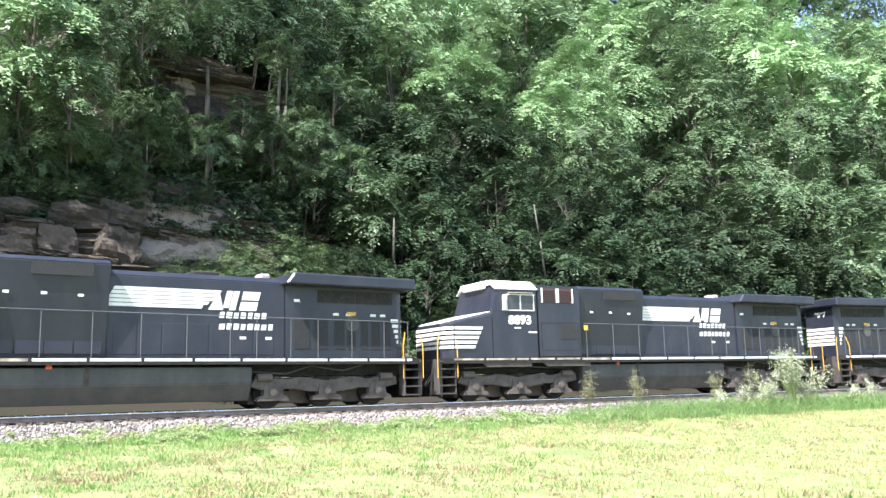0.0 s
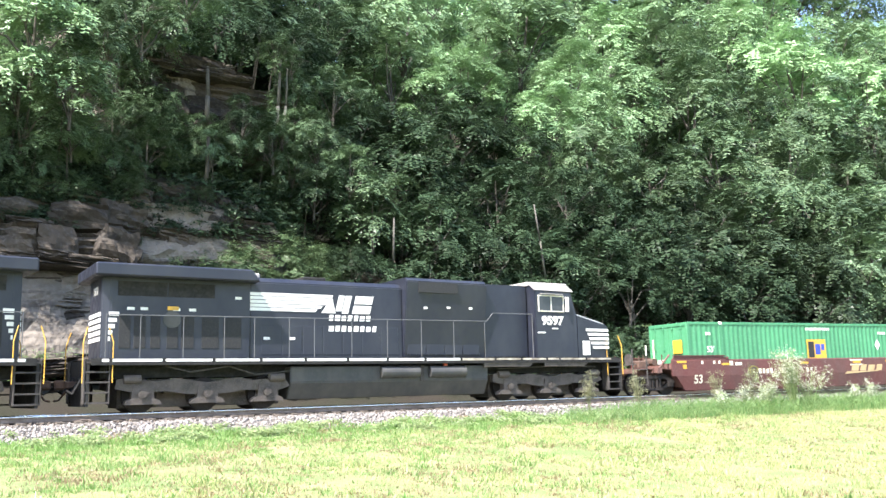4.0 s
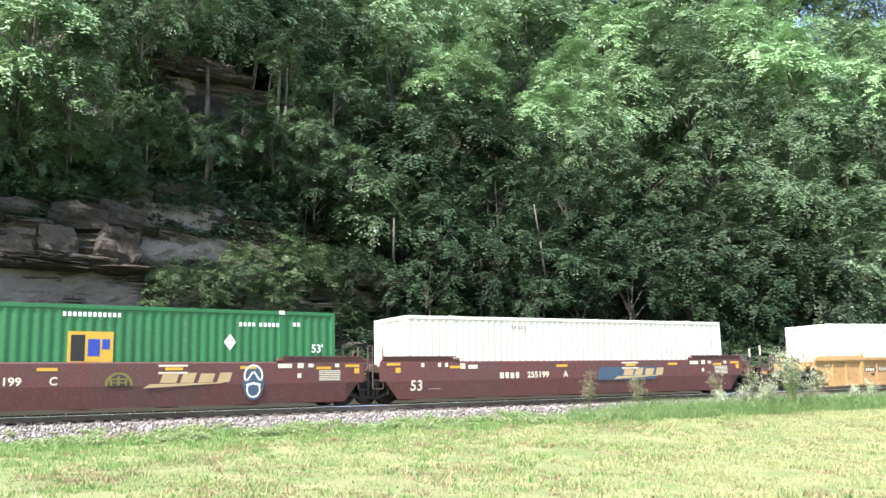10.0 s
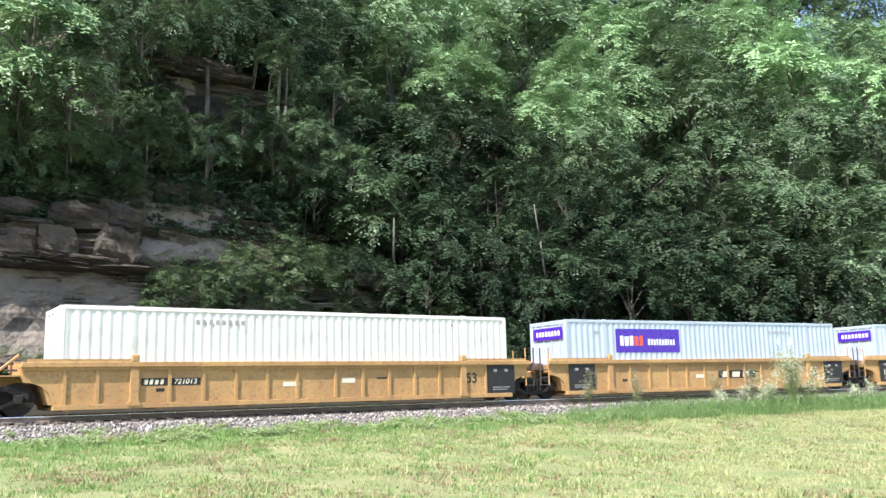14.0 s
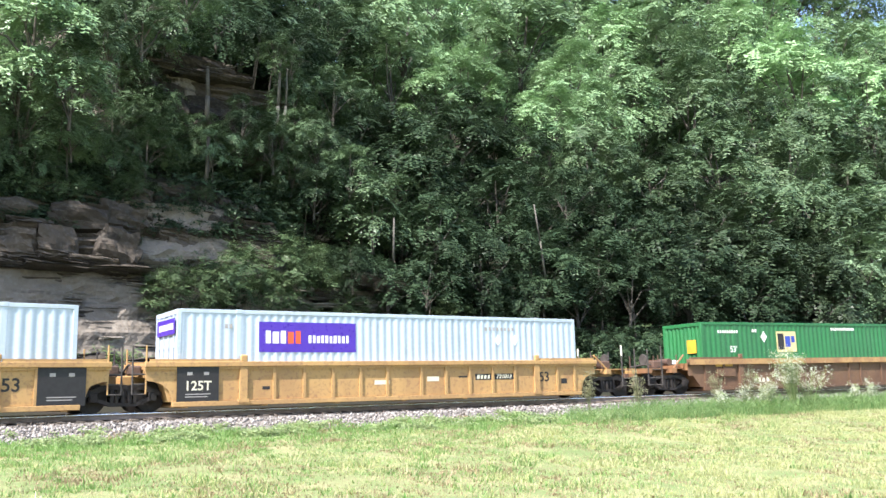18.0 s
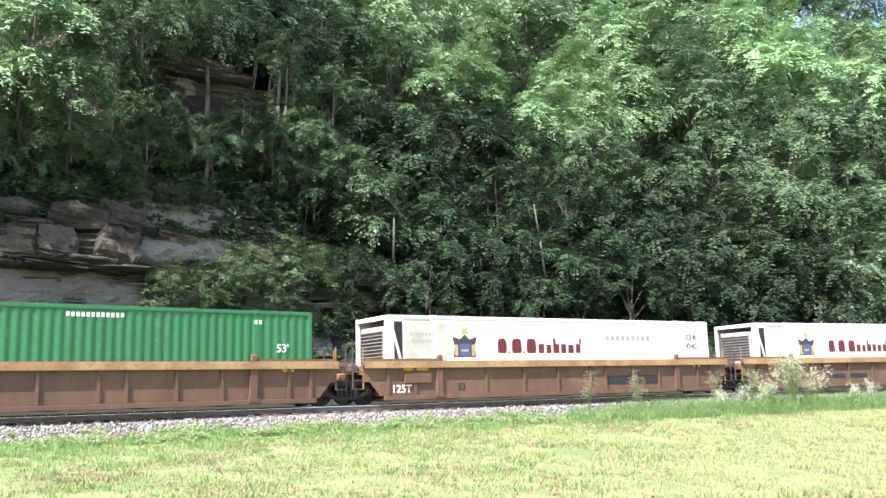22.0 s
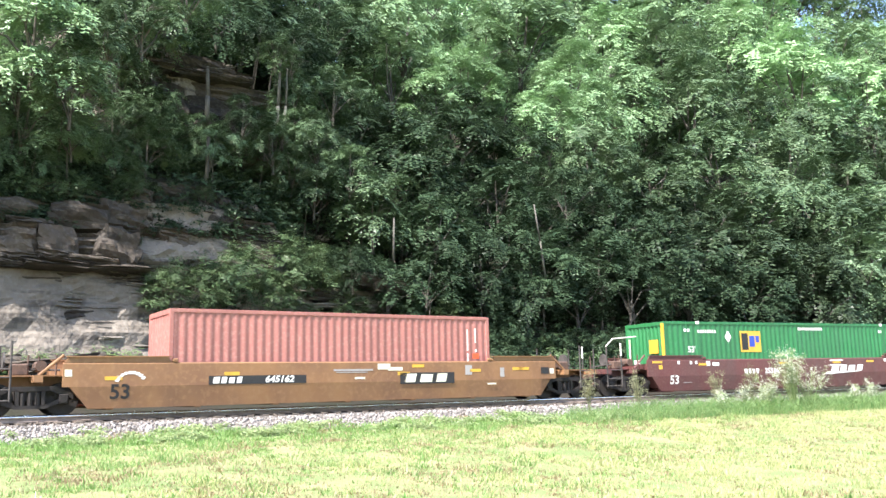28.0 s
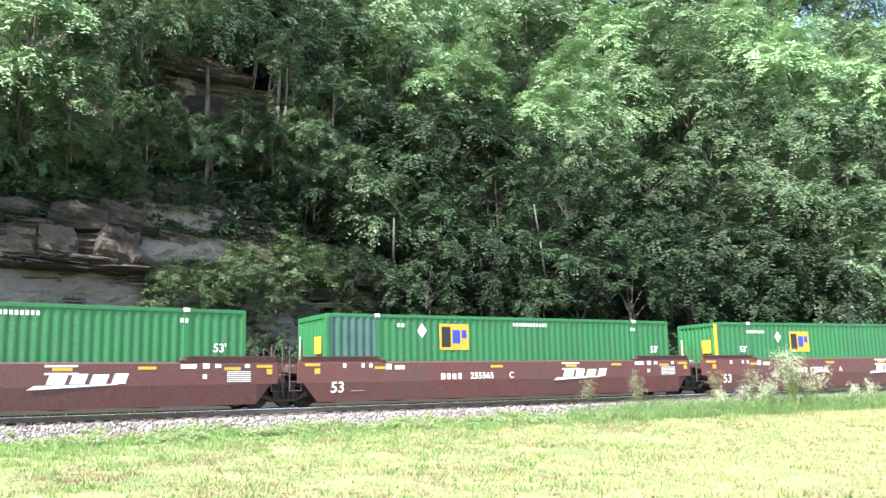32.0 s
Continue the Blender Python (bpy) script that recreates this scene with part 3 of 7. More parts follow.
def end_gear(car, x, way, mat, tall=0.0, rails=True):
    """End platform over the bogie with ladder, grab irons, hand brake and pipes. x: the container-side edge; way: outwards."""
    def b(bm, a, c, *r):
        return bx(bm, min(x + way * a, x + way * c), max(x + way * a, x + way * c), *r)
    bm = bmesh.new()
    b(bm, 0.0, 2.6, -0.55, 0.55, 0.82, 1.12)
    b(bm, 0.9, 1.15, -1.35, 1.35, 0.95, 1.15)
    b(bm, 2.3, 2.6, -1.4, 1.4, 0.95, 1.15)
    b(bm, 0.2, 2.4, -1.0, -0.2, 1.12, 1.16)
    part("end_platform", bm, mat, car)
    if rails:
        for y in (-1.38, 1.38):
            for k, h in ((1.75, 2.12), (2.5, 1.98)):
                post = part("hand_post", cyl(bmesh.new(), (x + way * k, y, 0.42), (x + way * k, y, h + tall), 0.032, 7), UNDER, car)
                if mat is not TAN and k < 2:
                    part("post_sleeve", cyl(bmesh.new(), (x + way * k, y, h - 0.42), (x + way * k, y, h + tall + 0.004), 0.037, 7), CREAM, post, "pale painted top of the post")
            for z in (0.45, 0.75, 1.1):
                part("rung", cyl(bmesh.new(), (x + way * 1.75, y, z), (x + way * 2.5, y, z), 0.02, 6), UNDER, car)
        if tall:
            for y in (-1.38,):
                part("hand_hoop", pipe(bmesh.new(), [(x + way * 2.5, y, 1.75), (x + way * 2.5, y, 2.1), (x + way * 2.15, y, 2.4), (x + way * 0.9, y, 2.5)], 0.026), CREAM, car, "pale bent handrail")
        for k, y in ((0.5, -0.9), (0.8, 0.3), (1.2, -0.5), (1.9, 0.6)):
            part("upright", cyl(bmesh.new(), (x + way * k, y, 1.1), (x + way * k, y, 1.75), 0.028, 6), RUSTY, car)
        part("brake_pipe", pipe(bmesh.new(), [(x + way * 0.3, -0.7, 1.3), (x + way * 1.9, -0.6, 1.35), (x + way * 2.2, 0.2, 1.25)], 0.03), UNDER, car)
        part("valve_box", bx(bmesh.new(), x + way * 1.45 - 0.25, x + way * 1.45 + 0.25, -0.75, -0.35, 1.14, 1.5, 0.05), RUSTY, car)
        part("brake_cylinder", cyl(bmesh.new(), (x + way * 0.9, -0.9, 1.42), (x + way * 0.9, -0.2, 1.42), 0.16, 10), RUSTY, car)
        part("brake_wheel", cyl(bmesh.new(), (x + way * 1.8, -0.25, 1.55), (x + way * 1.86, -0.25, 1.55), 0.26, 12), UNDER, car)
        part("stay", pipe(bmesh.new(), [(x + way * 0.35, -1.2, 1.72), (x + way * 1.0, -1.25, 1.15)], 0.045), mat, car, "slanting painted stay")


HALF = 8.075      # half of a 53-foot box


def smooth_well(label, mat, ends, sill=None, dull=None):
    """A well unit with smooth sides: lower flank folded inwards, raised guides over both ends."""
    car = tagged(new("well_car"), label, "well car", "container cars of the train")
    for y, o in ((-1, "near"), (1, "far")):
        bm = bmesh.new()
        # flank in three folds, 20 mm thick, as a swept cross-section
        prof = [(1.40, 1.50), (1.43, 1.46), (1.43, 0.80), (1.35, 0.16), (1.27, 0.16), (1.36, 0.80), (1.36, 1.50)]
        cols = []
        for x, zlow in ((-9.15, 0.80), (-8.95, 0.80), (-8.42, 0.16), (8.42, 0.16), (8.95, 0.80), (9.15, 0.80)):
            cols.append([bm.verts.new((x, y * q, max(z, zlow))) for q, z in prof])
        for a, b in zip(cols, cols[1:]):
            for i in range(len(prof)):
                j = (i + 1) % len(prof)
                try:
                    bm.faces.new((a[i], a[j], b[j], b[i]))
                except ValueError:
                    pass
        bm.faces.new(cols[0])
        bm.faces.new(cols[-1][::-1])
        bmesh.ops.remove_doubles(bm, verts=bm.verts, dist=1e-4)
        bmesh.ops.recalc_face_normals(bm, faces=bm.faces)
        part("side", bm, mat, car)
        for x in (-1, 1):
            bm = prism(bmesh.new(), [(x * 9.12, 1.50), (x * 6.05, 1.50), (x * 6.15, 1.66), (x * 9.0, 1.66)], y * 1.37, y * 1.42)
            bx(bm, min(x * 6.05, x * 9.05), max(x * 6.05, x * 9.05), y * 1.40 - 0.06, y * 1.40 + 0.06, 1.655, 1.69)
            bx(bm, x * 5.95 - 0.1, x * 5.95 + 0.1, y * 1.40 - 0.05, y * 1.40 + 0.05, 1.50, 1.62, 0.03)
            part("guide", bm, mat, car)
    bm = box(-8.2, 8.2, -1.27, 1.27, 0.16, 0.24)
    for k in range(-3, 4):
        bx(bm, k * 2.6 - 0.1, k * 2.6 + 0.1, -1.3, 1.3, 0.12, 0.20)
    part("well_floor", bm, mat, car)
    for x in (-1, 1):
        bm = prism(bmesh.new(), [(x * 8.2, 0.3), (x * 8.35, 0.3), (x * 8.85, 0.95), (x * 9.1, 1.1), (x * 9.1, 1.35), (x * 8.5, 1.35), (x * 8.25, 1.0)], -1.35, 1.35)
        part("bulkhead", bm, dull or mat, car)
    for way in (-1, 1):
        joint(car, way, ends, mat if dull is None else dull)
    return car


def joint(car, way, ends, mat):
    """Each end of a unit: a free end with platform and coupler, or a shared bogie (kept by the unit before it)."""
    kind = ends[0] if way < 0 else ends[1]
    if kind == "free":
        end_gear(car, way * 8.75, way, mat)
        freight_bogie(car, way * (HALF + 1.85))
        coupler(car, way * (HALF + 3.35), way)
    elif kind == "tall":
        end_gear(car, way * 8.75, way, mat, 0.1)
        freight_bogie(car, way * (HALF + 1.85))
        coupler(car, way * (HALF + 3.35), way)
    else:
        bm = box(min(way * 8.75, way * 9.5), max(way * 8.75, way * 9.5), -0.4, 0.4, 0.8, 1.12, 0.03)
        part("joint_arm", bm, mat, car)
        for y in (-1.3, 1.3):
            for k in (8.98, 9.38):
                part("grab_post", cyl(bmesh.new(), (way * k, y, 0.55), (way * k, y, 2.02), 0.028, 6), UNDER if k > 9.2 else mat, car)
            for z in (0.55, 0.85, 1.15):
                part("rung", cyl(bmesh.new(), (way * 8.98, y, z), (way * 9.38, y, z), 0.02, 6), UNDER, car)
        part("brake_pipe", pipe(bmesh.new(), [(way * 9.0, -0.9, 1.2), (way * 9.4, -0.8, 1.45), (way * 9.5, -0.5, 1.2)], 0.03), UNDER, car)
        part("joint_bracket", bx(bmesh.new(), min(way * 9.05, way * 9.4), max(way * 9.05, way * 9.4), -1.05, -0.45, 1.12, 1.42, 0.05), RUSTY, car)
        if kind == "bogie":
            freight_bogie(car, way * 9.53)


def ribbed_well(label, mat, ends, ribs, arch, dull=None):
    """An older well unit: top chord, bottom chord, flat web with upright posts."""
    car = tagged(new("well_car"), label, "well car", "container cars of the train")
    for y in (-1, 1):
        def sy(a, b):
            return (min(y * a, y * b), max(y * a, y * b))
        bm = bmesh.new()
        if arch:
            cut = [(9.0, 0.95), (8.75, 0.92), (8.5, 0.82), (8.3, 0.62), (8.2, 0.30)]
        else:
            cut = [(9.0, 0.80), (8.75, 0.80), (8.35, 0.30)]
        outline = [(-a, z) for a, z in cut] + [(a, z) for a, z in cut[::-1]] + [(9.0, 1.42), (-9.0, 1.42)]
        prism(bm, outline, *sy(1.31, 1.34))
        part("web", bm, mat, car)
        part("top_chord", bx(box(-9.05, 9.05, *sy(1.30, 1.46), 1.36, 1.52, 0.015), -9.05, 9.05, *sy(1.33, 1.40), 1.28, 1.37), mat, car)
        part("bottom_chord", box(-8.2, 8.2, *sy(1.26, 1.42), 0.14, 0.29, 0.01), mat, car)
        for x in ribs:
            part("post", rib_mesh(mat, y), None, car).location = (x, 0, 0)
        for x in (-1, 1):
            bm = bx(bmesh.new(), min(x * 6.1, x * 8.9), max(x * 6.1, x * 8.9), *sy(1.34, 1.44), 1.52, 1.60)
            bx(bm, x * 5.95 - 0.12, x * 5.95 + 0.12, *sy(1.34, 1.46), 1.50, 1.74, 0.04)
            part("guide", bm, mat, car)
            bm = bx(bmesh.new(), x * 5.95 - 0.13, x * 5.95 + 0.13, *sy(1.33, 1.43), 0.24, 1.36, 0.01)
            bx(bm, x * 5.95 - 0.18, x * 5.95 + 0.18, *sy(1.33, 1.45), 0.22, 0.34)
            part("wide_post", bm, mat, car)
    bm = box(-8.2, 8.2, -1.27, 1.27, 0.14, 0.22)
    for k in range(-3, 4):
        bx(bm, k * 2.6 - 0.1, k * 2.6 + 0.1, -1.3, 1.3, 0.10, 0.18)
    part("well_floor", bm, mat, car)
    for x in (-1, 1):
        bm = prism(bmesh.new(), [(x * 8.15, 0.3), (x * 8.3, 0.3), (x * 8.5, 0.9), (x * 9.0, 1.05), (x * 9.0, 1.35), (x * 8.5, 1.35), (x * 8.2, 1.0)], -1.3, 1.3)
        part("bulkhead", bm, dull or mat, car)
    for way in (-1, 1):
        joint(car, way, ends, dull or mat)
    return car


RIBS = {}


def rib_mesh(mat, y):
    key = (mat.name, y)
    if key not in RIBS:
        bm = prism(bmesh.new(), [(-0.05, 0.30), (0.05, 0.30), (0.05, 1.37), (-0.05, 1.37)], min(y * 1.335, y * 1.395), max(y * 1.335, y * 1.395))
        RIBS[key] = mesh_of("post", bm, mat)
    return RIBS[key]


# ---- containers ----
BOX_MESH = {}


def corrugated(length, z0, z1, y, pitch, depth, mat):
    """A corrugated flank from -length/2 to length/2, its crests at y."""
    key = (length, z0, z1, y, mat.name, pitch)
    if key in BOX_MESH:
        return BOX_MESH[key]
    n = max(1, round(length / pitch))
    p = length / n
    o = -1 if y < 0 else 1
    xs = []
    for i in range(n):
        a = -length / 2 + i * p
        xs += [(a, 0), (a + p * 0.36, 0), (a + p * 0.5, depth), (a + p * 0.86, depth)]
    xs.append((length / 2, 0))
    v, f = [], []
    for x, dd in xs:
        v += [(x, y - o * dd, z0), (x, y - o * dd, z1)]
    for i in range(len(xs) - 1):
        q = (2 * i, 2 * i + 2, 2 * i + 3, 2 * i + 1)
        f.append(q if o < 0 else q[::-1])
    BOX_MESH[key] = raw_mesh("corrugated_wall", v, f, mat)
    return BOX_MESH[key]


def container(label, mat, feet=53, doors_left=True, flat=False, posts=True, fittings=True):
    """A steel box: corner posts, rails, corrugated walls, roof, doors with locking bars. Its origin is the middle of its floor."""
    L, W, H = (8.075, 1.295, 2.87) if feet == 53 else (6.095, 1.22, 2.87)
    c = tagged(new("shipping_container"), label, "container", "containers on the train")
    pitch, depth = (0.285, 0.022) if not flat else (0.6, 0.006)
    span = 2 * L - 0.24
    for y in (-1, 1):
        if posts and feet == 53:
            for x0, x1 in ((-L + 0.12, -6.17), (-6.02, 6.02), (6.17, L - 0.12)):
                w = part("side_wall", corrugated(x1 - x0, 0.14, H - 0.1, y * (W - 0.012), pitch, depth, mat), None, c)
                w.location = ((x0 + x1) / 2, 0, 0)
            for x in (-6.095, 6.095):
                part("lift_post", box(x - 0.085, x + 0.085, min(y * (W - 0.05), y * (W - 0.006)), max(y * (W - 0.05), y * (W - 0.006)), 0.02, H, 0.004), mat, c)
                part("lift_casting", box(x - 0.1, x + 0.1, min(y * (W - 0.06), y * (W + 0.02)), max(y * (W - 0.06), y * (W + 0.02)), H - 0.10, H + 0.025, 0.01), mat if not fittings else WHITE, c)
        else:
            part("side_wall", corrugated(span, 0.14, H - 0.1, y * (W - 0.012), pitch, depth, mat), None, c)
        part("bottom_rail", box(-L + 0.1, L - 0.1, min(y * (W - 0.05), y * W), max(y * (W - 0.05), y * W), 0.0, 0.15, 0.008), mat, c)
        part("top_rail", box(-L + 0.1, L - 0.1, min(y * (W - 0.06), y * (W + 0.004)), max(y * (W - 0.06), y * (W + 0.004)), H - 0.11, H + 0.01, 0.008), mat, c)
        for x in (-1, 1):
            bm = box(min(x * L, x * (L - 0.14)), max(x * L, x * (L - 0.14)), min(y * W, y * (W - 0.14)), max(y * W, y * (W - 0.14)), 0.0, H, 0.012)
            part("corner_post", bm, mat, c)
    roof = box(-L + 0.05, L - 0.05, -W + 0.04, W - 0.04, H - 0.08, H - 0.03)
    for k in range(int(2 * L / 0.5)):
        bx(roof, -L + 0.2 + k * 0.5, -L + 0.42 + k * 0.5, -W + 0.06, W - 0.06, H - 0.035, H - 0.01)
    part("roof", roof, mat, c)
    part("floor_frame", box(-L + 0.05, L - 0.05, -W + 0.04, W - 0.04, 0.02, 0.12), UNDER, c)
    for x in (-1, 1):
        part("end_header", box(min(x * L, x * (L - 0.1)), max(x * L, x * (L - 0.1)), -W + 0.1, W - 0.1, H - 0.16, H, 0.008), mat, c)
        part("end_sill", box(min(x * L, x * (L - 0.1)), max(x * L, x * (L - 0.1)), -W + 0.1, W - 0.1, 0, 0.14, 0.008), mat, c)
        if (x < 0) == doors_left:
            for y0, y1 in ((-W + 0.13, -0.01), (0.01, W - 0.13)):
                d = part("door", box(min(x * (L - 0.03), x * (L - 0.08)), max(x * (L - 0.03), x * (L - 0.08)), y0, y1, 0.14, H - 0.16, 0.01), mat, c)
                for k in (0.25, 0.75):
                    yy = y0 + (y1 - y0) * k
                    bm = cyl(bmesh.new(), (x * (L - 0.005), yy, 0.08), (x * (L - 0.005), yy, H - 0.1), 0.02, 8)
                    for z in (0.2, 0.9, 1.7, H - 0.25):
                        bx(bm, x * (L - 0.01) - 0.03, x * (L - 0.01) + 0.03, yy - 0.06, yy + 0.06, z - 0.03, z + 0.03)
                    bx(bm, x * (L + 0.005) - 0.015, x * (L + 0.005) + 0.015, yy - 0.02, yy + 0.25, 1.1, 1.14)
                    part("locking_bar", bm, mat, d)
        else:
            w = part("end_wall", corrugated(2 * W - 0.26, 0.14, H - 0.14, -(L - 0.02), 0.26, 0.05, mat), None, c)
            w.matrix_basis = pose(0, 0, 0, 0, 0, -90 if x < 0 else 90)
    return c


def emp_marks(c, x, z=1.5, size=1.28, flat_y=-1.2845, mark53=(-6.6,), diamond=None, panel=None, extra=()):
    """The yellow square of the carrier as plain shapes, with size figures and small plates."""
    w = size / 2 * 1.0
    decal("logo_panel", panel or AMBER, c, flat_y, [(x - w, x + w, z - 0.48, z + 0.48)], "yellow square carrier panel")
    decal("logo_mark", DARKSIGN, c, flat_y - 0.004, [(x - w + 0.09, x - 0.16, z - 0.38, z + 0.38)])
    decal("logo_shape", BLUE, c, flat_y - 0.004, [(x - 0.08, x + 0.26, z - 0.24, z + 0.26), (x + 0.32, x + 0.54, z - 0.04, z + 0.26)])
    for k in mark53:
        words("size_figure", "53'", k, 1.64, 0.26, flat_y - 0.003, WHITE, c, bold=0.006)
    if diamond is not None:
        bm = prism(bmesh.new(), [(diamond - 0.2, z + 0.22), (diamond, z - 0.05), (diamond + 0.2, z + 0.22), (diamond, z + 0.49)], flat_y, flat_y - 0.004)
        part("placard", bm, WHITE, c, "white diamond placard")
    for k, zz, n, w2 in extra:
        decal("small_marking", WHITE, c, flat_y - 0.002, letters(k, zz, 0.13, n, w2, 0.05))


def end_marks(c, L, W, door=True):
    """Yellow and white plates on the end that faces the camera."""
    bm = bmesh.new()
    bx(bm, -L - 0.030, -L - 0.026, -0.95, -0.35, 1.5, 2.1)
    part("end_logo", bm, AMBER, c)
    bm = bmesh.new()
    bx(bm, -L - 0.030, -L - 0.026, 0.35, 0.75, 0.9, 1.25)
    bx(bm, -L - 0.030, -L - 0.026, -1.0, -0.75, 0.8, 1.15)
    part("end_plate", bm, WHITE, c)
    if door:
        bm = bmesh.new()
        bx(bm, -L - 0.030, -L - 0.026, 0.95, 1.05, 0.9, 2.2)
        part("end_stripe", bm, CREAM_SIGN, c)
# ---- locomotives ----
def build_loco():
    """A six-axle diesel, its front to -x: body, cab, hoods, radiator wing, underframe, tank, bogies, rails. Shared meshes, copied for each engine."""
    o = -11.15
    L = tagged(new("diesel_locomotive"), "black diesel locomotive with white stripes and lettering", "locomotive", "locomotives of the train")

    def P(name, bm, mat, label="", par=None):
        return part(name, bm, mat, par or L, label)

    # frame and walkway
    bm = box(o + 0.75, o + 21.6, -1.50, 1.50, 1.46, 1.60, 0.01)
    bx(bm, o + 1.0, o + 21.2, -0.8, 0.8, 1.05, 1.46)
    P("underframe", bm, BLACK)
    for y in (-1, 1):
        ed = P("sill", box(o + 0.75, o + 21.6, min(y * 1.50, y * 1.53), max(y * 1.50, y * 1.53), 1.42, 1.62), BLACK)
        x = 1.2
        while x < 21.2:
            strip = bmesh.new()
            w = (0.55, 1.15, 0.8, 1.3)[int(x * 3) % 4] if x < 7 else 1.45
            bx(strip, o + x, o + min(x + w, 21.3), min(y * 1.53, y * 1.534), max(y * 1.53, y * 1.534), 1.535 if x < 7 else 1.52, 1.605)
            P("sill_stripe", strip, SOILED if x < 7.2 else WHITE, "soiled stripe along the sill" if x < 7.2 else "white reflective stripe along the sill", ed)
            x += w + 0.1
        sk = bmesh.new()
        for a, b in ((2.4, 4.7), (5.2, 7.6)):
            prism(sk, [(o + a, 1.46), (o + b, 1.46), (o + b, 1.28), (o + a + 0.25, 1.28)], min(y * 1.42, y * 1.5), max(y * 1.42, y * 1.5))
        P("skirt", sk, CAST)
    # nose and cab: cross-sections swept along the engine
    def hood(name, secs, mat, label=""):
        """Sections (x, half width at the sill, half width at the eaves, z0, eaves z, roof half width, roof z)."""
        b = bmesh.new()
        rings = []
        for x, w0, w1, z0, ze, wr, zr in secs:
            rings.append([b.verts.new(p) for p in ((o + x, -w0, z0), (o + x, -w1, ze), (o + x, -wr, zr), (o + x, wr, zr), (o + x, w1, ze), (o + x, w0, z0))])
        for r, q in zip(rings, rings[1:]):
            for i in range(6):
                j = (i + 1) % 6
                b.faces.new((r[i], r[j], q[j], q[i]))
        b.faces.new(rings[0])
        b.faces.new(rings[-1][::-1])
        bmesh.ops.recalc_face_normals(b, faces=b.faces)
        bmesh.ops.bevel(b, geom=list(b.edges), offset=0.03, segments=2, affect="EDGES")
        return P(name, b, mat, label)
    hood("nose", [(0.95, 1.02, 1.02, 1.6, 2.84, 0.85, 2.94), (1.25, 1.45, 1.45, 1.6, 2.92, 1.22, 3.02), (2.95, 1.5, 1.5, 1.6, 3.30, 1.36, 3.38)], NAVY)
    cab = hood("cab", [(2.93, 1.5, 1.5, 1.6, 3.30, 1.38, 3.40), (3.20, 1.5, 1.48, 1.6, 4.26, 1.08, 4.53), (5.05, 1.5, 1.48, 1.6, 4.30, 1.05, 4.60)], NAVY)
    b = bmesh.new()
    for s in (-1, 1):
        prism(b, [(o + 3.10, 4.47), (o + 5.10, 4.50), (o + 5.10, 4.58), (o + 3.10, 4.55)], -1.12, 1.12) if s < 0 else None
        b2 = [b.verts.new(v) for v in ((o + 3.06, s * 1.09, 4.575), (o + 5.10, s * 1.09, 4.62), (o + 5.10, s * 1.50, 4.32), (o + 3.10, s * 1.50, 4.30))]
        b3 = [b.verts.new((v.co.x, v.co.y, v.co.z - 0.03)) for v in b2]
        b.faces.new(b2), b.faces.new(b3[::-1])
        for i in range(4):
            b.faces.new((b2[i], b3[i], b3[(i + 1) % 4], b2[(i + 1) % 4]))
    bx(b, o + 3.06, o + 5.10, -1.1, 1.1, 4.56, 4.66, 0.03)
    bmesh.ops.recalc_face_normals(b, faces=b.faces)
    part("cab_roof", b, WHITE, cab, "pale grey cab roof")
    # sloping nose top, painted white to stand for the sun on it
    b = bmesh.new()
    q = [(o + 1.0, -0.86, 2.955), (o + 1.28, -1.22, 3.035), (o + 2.93, -1.36, 3.395), (o + 2.93, 1.36, 3.395), (o + 1.28, 1.22, 3.035), (o + 1.0, 0.86, 2.955)]
    up = [b.verts.new((x, y, z + 0.02)) for x, y, z in q]
    lo = [b.verts.new((x, y, z - 0.01)) for x, y, z in q]
    b.faces.new(up[::-1]), b.faces.new(lo)
    for i in range(6):
        b.faces.new((up[i], lo[i], lo[(i + 1) % 6], up[(i + 1) % 6]))
    bmesh.ops.recalc_face_normals(b, faces=b.faces)
    P("nose_top", b, WHITE, "top of the nose, whitened as if sunlit")
    # windows
    for s in (-1, 1):
        y0, y1 = min(s * 1.485, s * 1.52), max(s * 1.485, s * 1.52)
        fr = bx(bmesh.new(), o + 3.60, o + 4.92, y0, y1, 3.44, 3.48)
        bx(fr, o + 3.60, o + 4.92, y0, y1, 4.06, 4.10)
        for x in (3.60, 4.23, 4.86):
            bx(fr, o + x + 0.01, o + x + 0.05, y0, y1, 3.48, 4.06)
        w = part("side_window", fr, CREAM, cab, "aluminium-framed sliding cab window")
        for a, c in ((3.66, 4.23), (4.29, 4.86)):
            part("pane", box(o + a, o + c, min(s * 1.49, s * 1.505), max(s * 1.49, s * 1.505), 3.48, 4.06), GLASS, w)
        part("sunshade", prism(bmesh.new(), [(o + 3.7, 4.16), (o + 4.8, 4.16), (o + 4.8, 4.13), (o + 3.7, 4.13)], min(s * 1.5, s * 1.62), max(s * 1.5, s * 1.62)), GREY_PATCH, cab)
        part("mirror", box(o + 3.42, o + 3.53, min(s * 1.5, s * 1.62), max(s * 1.5, s * 1.62), 3.45, 4.05, 0.01), WHITE, cab)
        wv = [(o + 2.985, s * 0.12, 3.50), (o + 3.165, s * 0.12, 4.14), (o + 3.165, s * 1.12, 4.14), (o + 2.985, s * 1.30, 3.50)]
        b = bmesh.new()
        f1 = [b.verts.new((x - 0.03, y, z)) for x, y, z in wv]
        f2 = [b.verts.new((x + 0.06, y, z)) for x, y, z in wv]
        b.faces.new(f1), b.faces.new(f2[::-1])
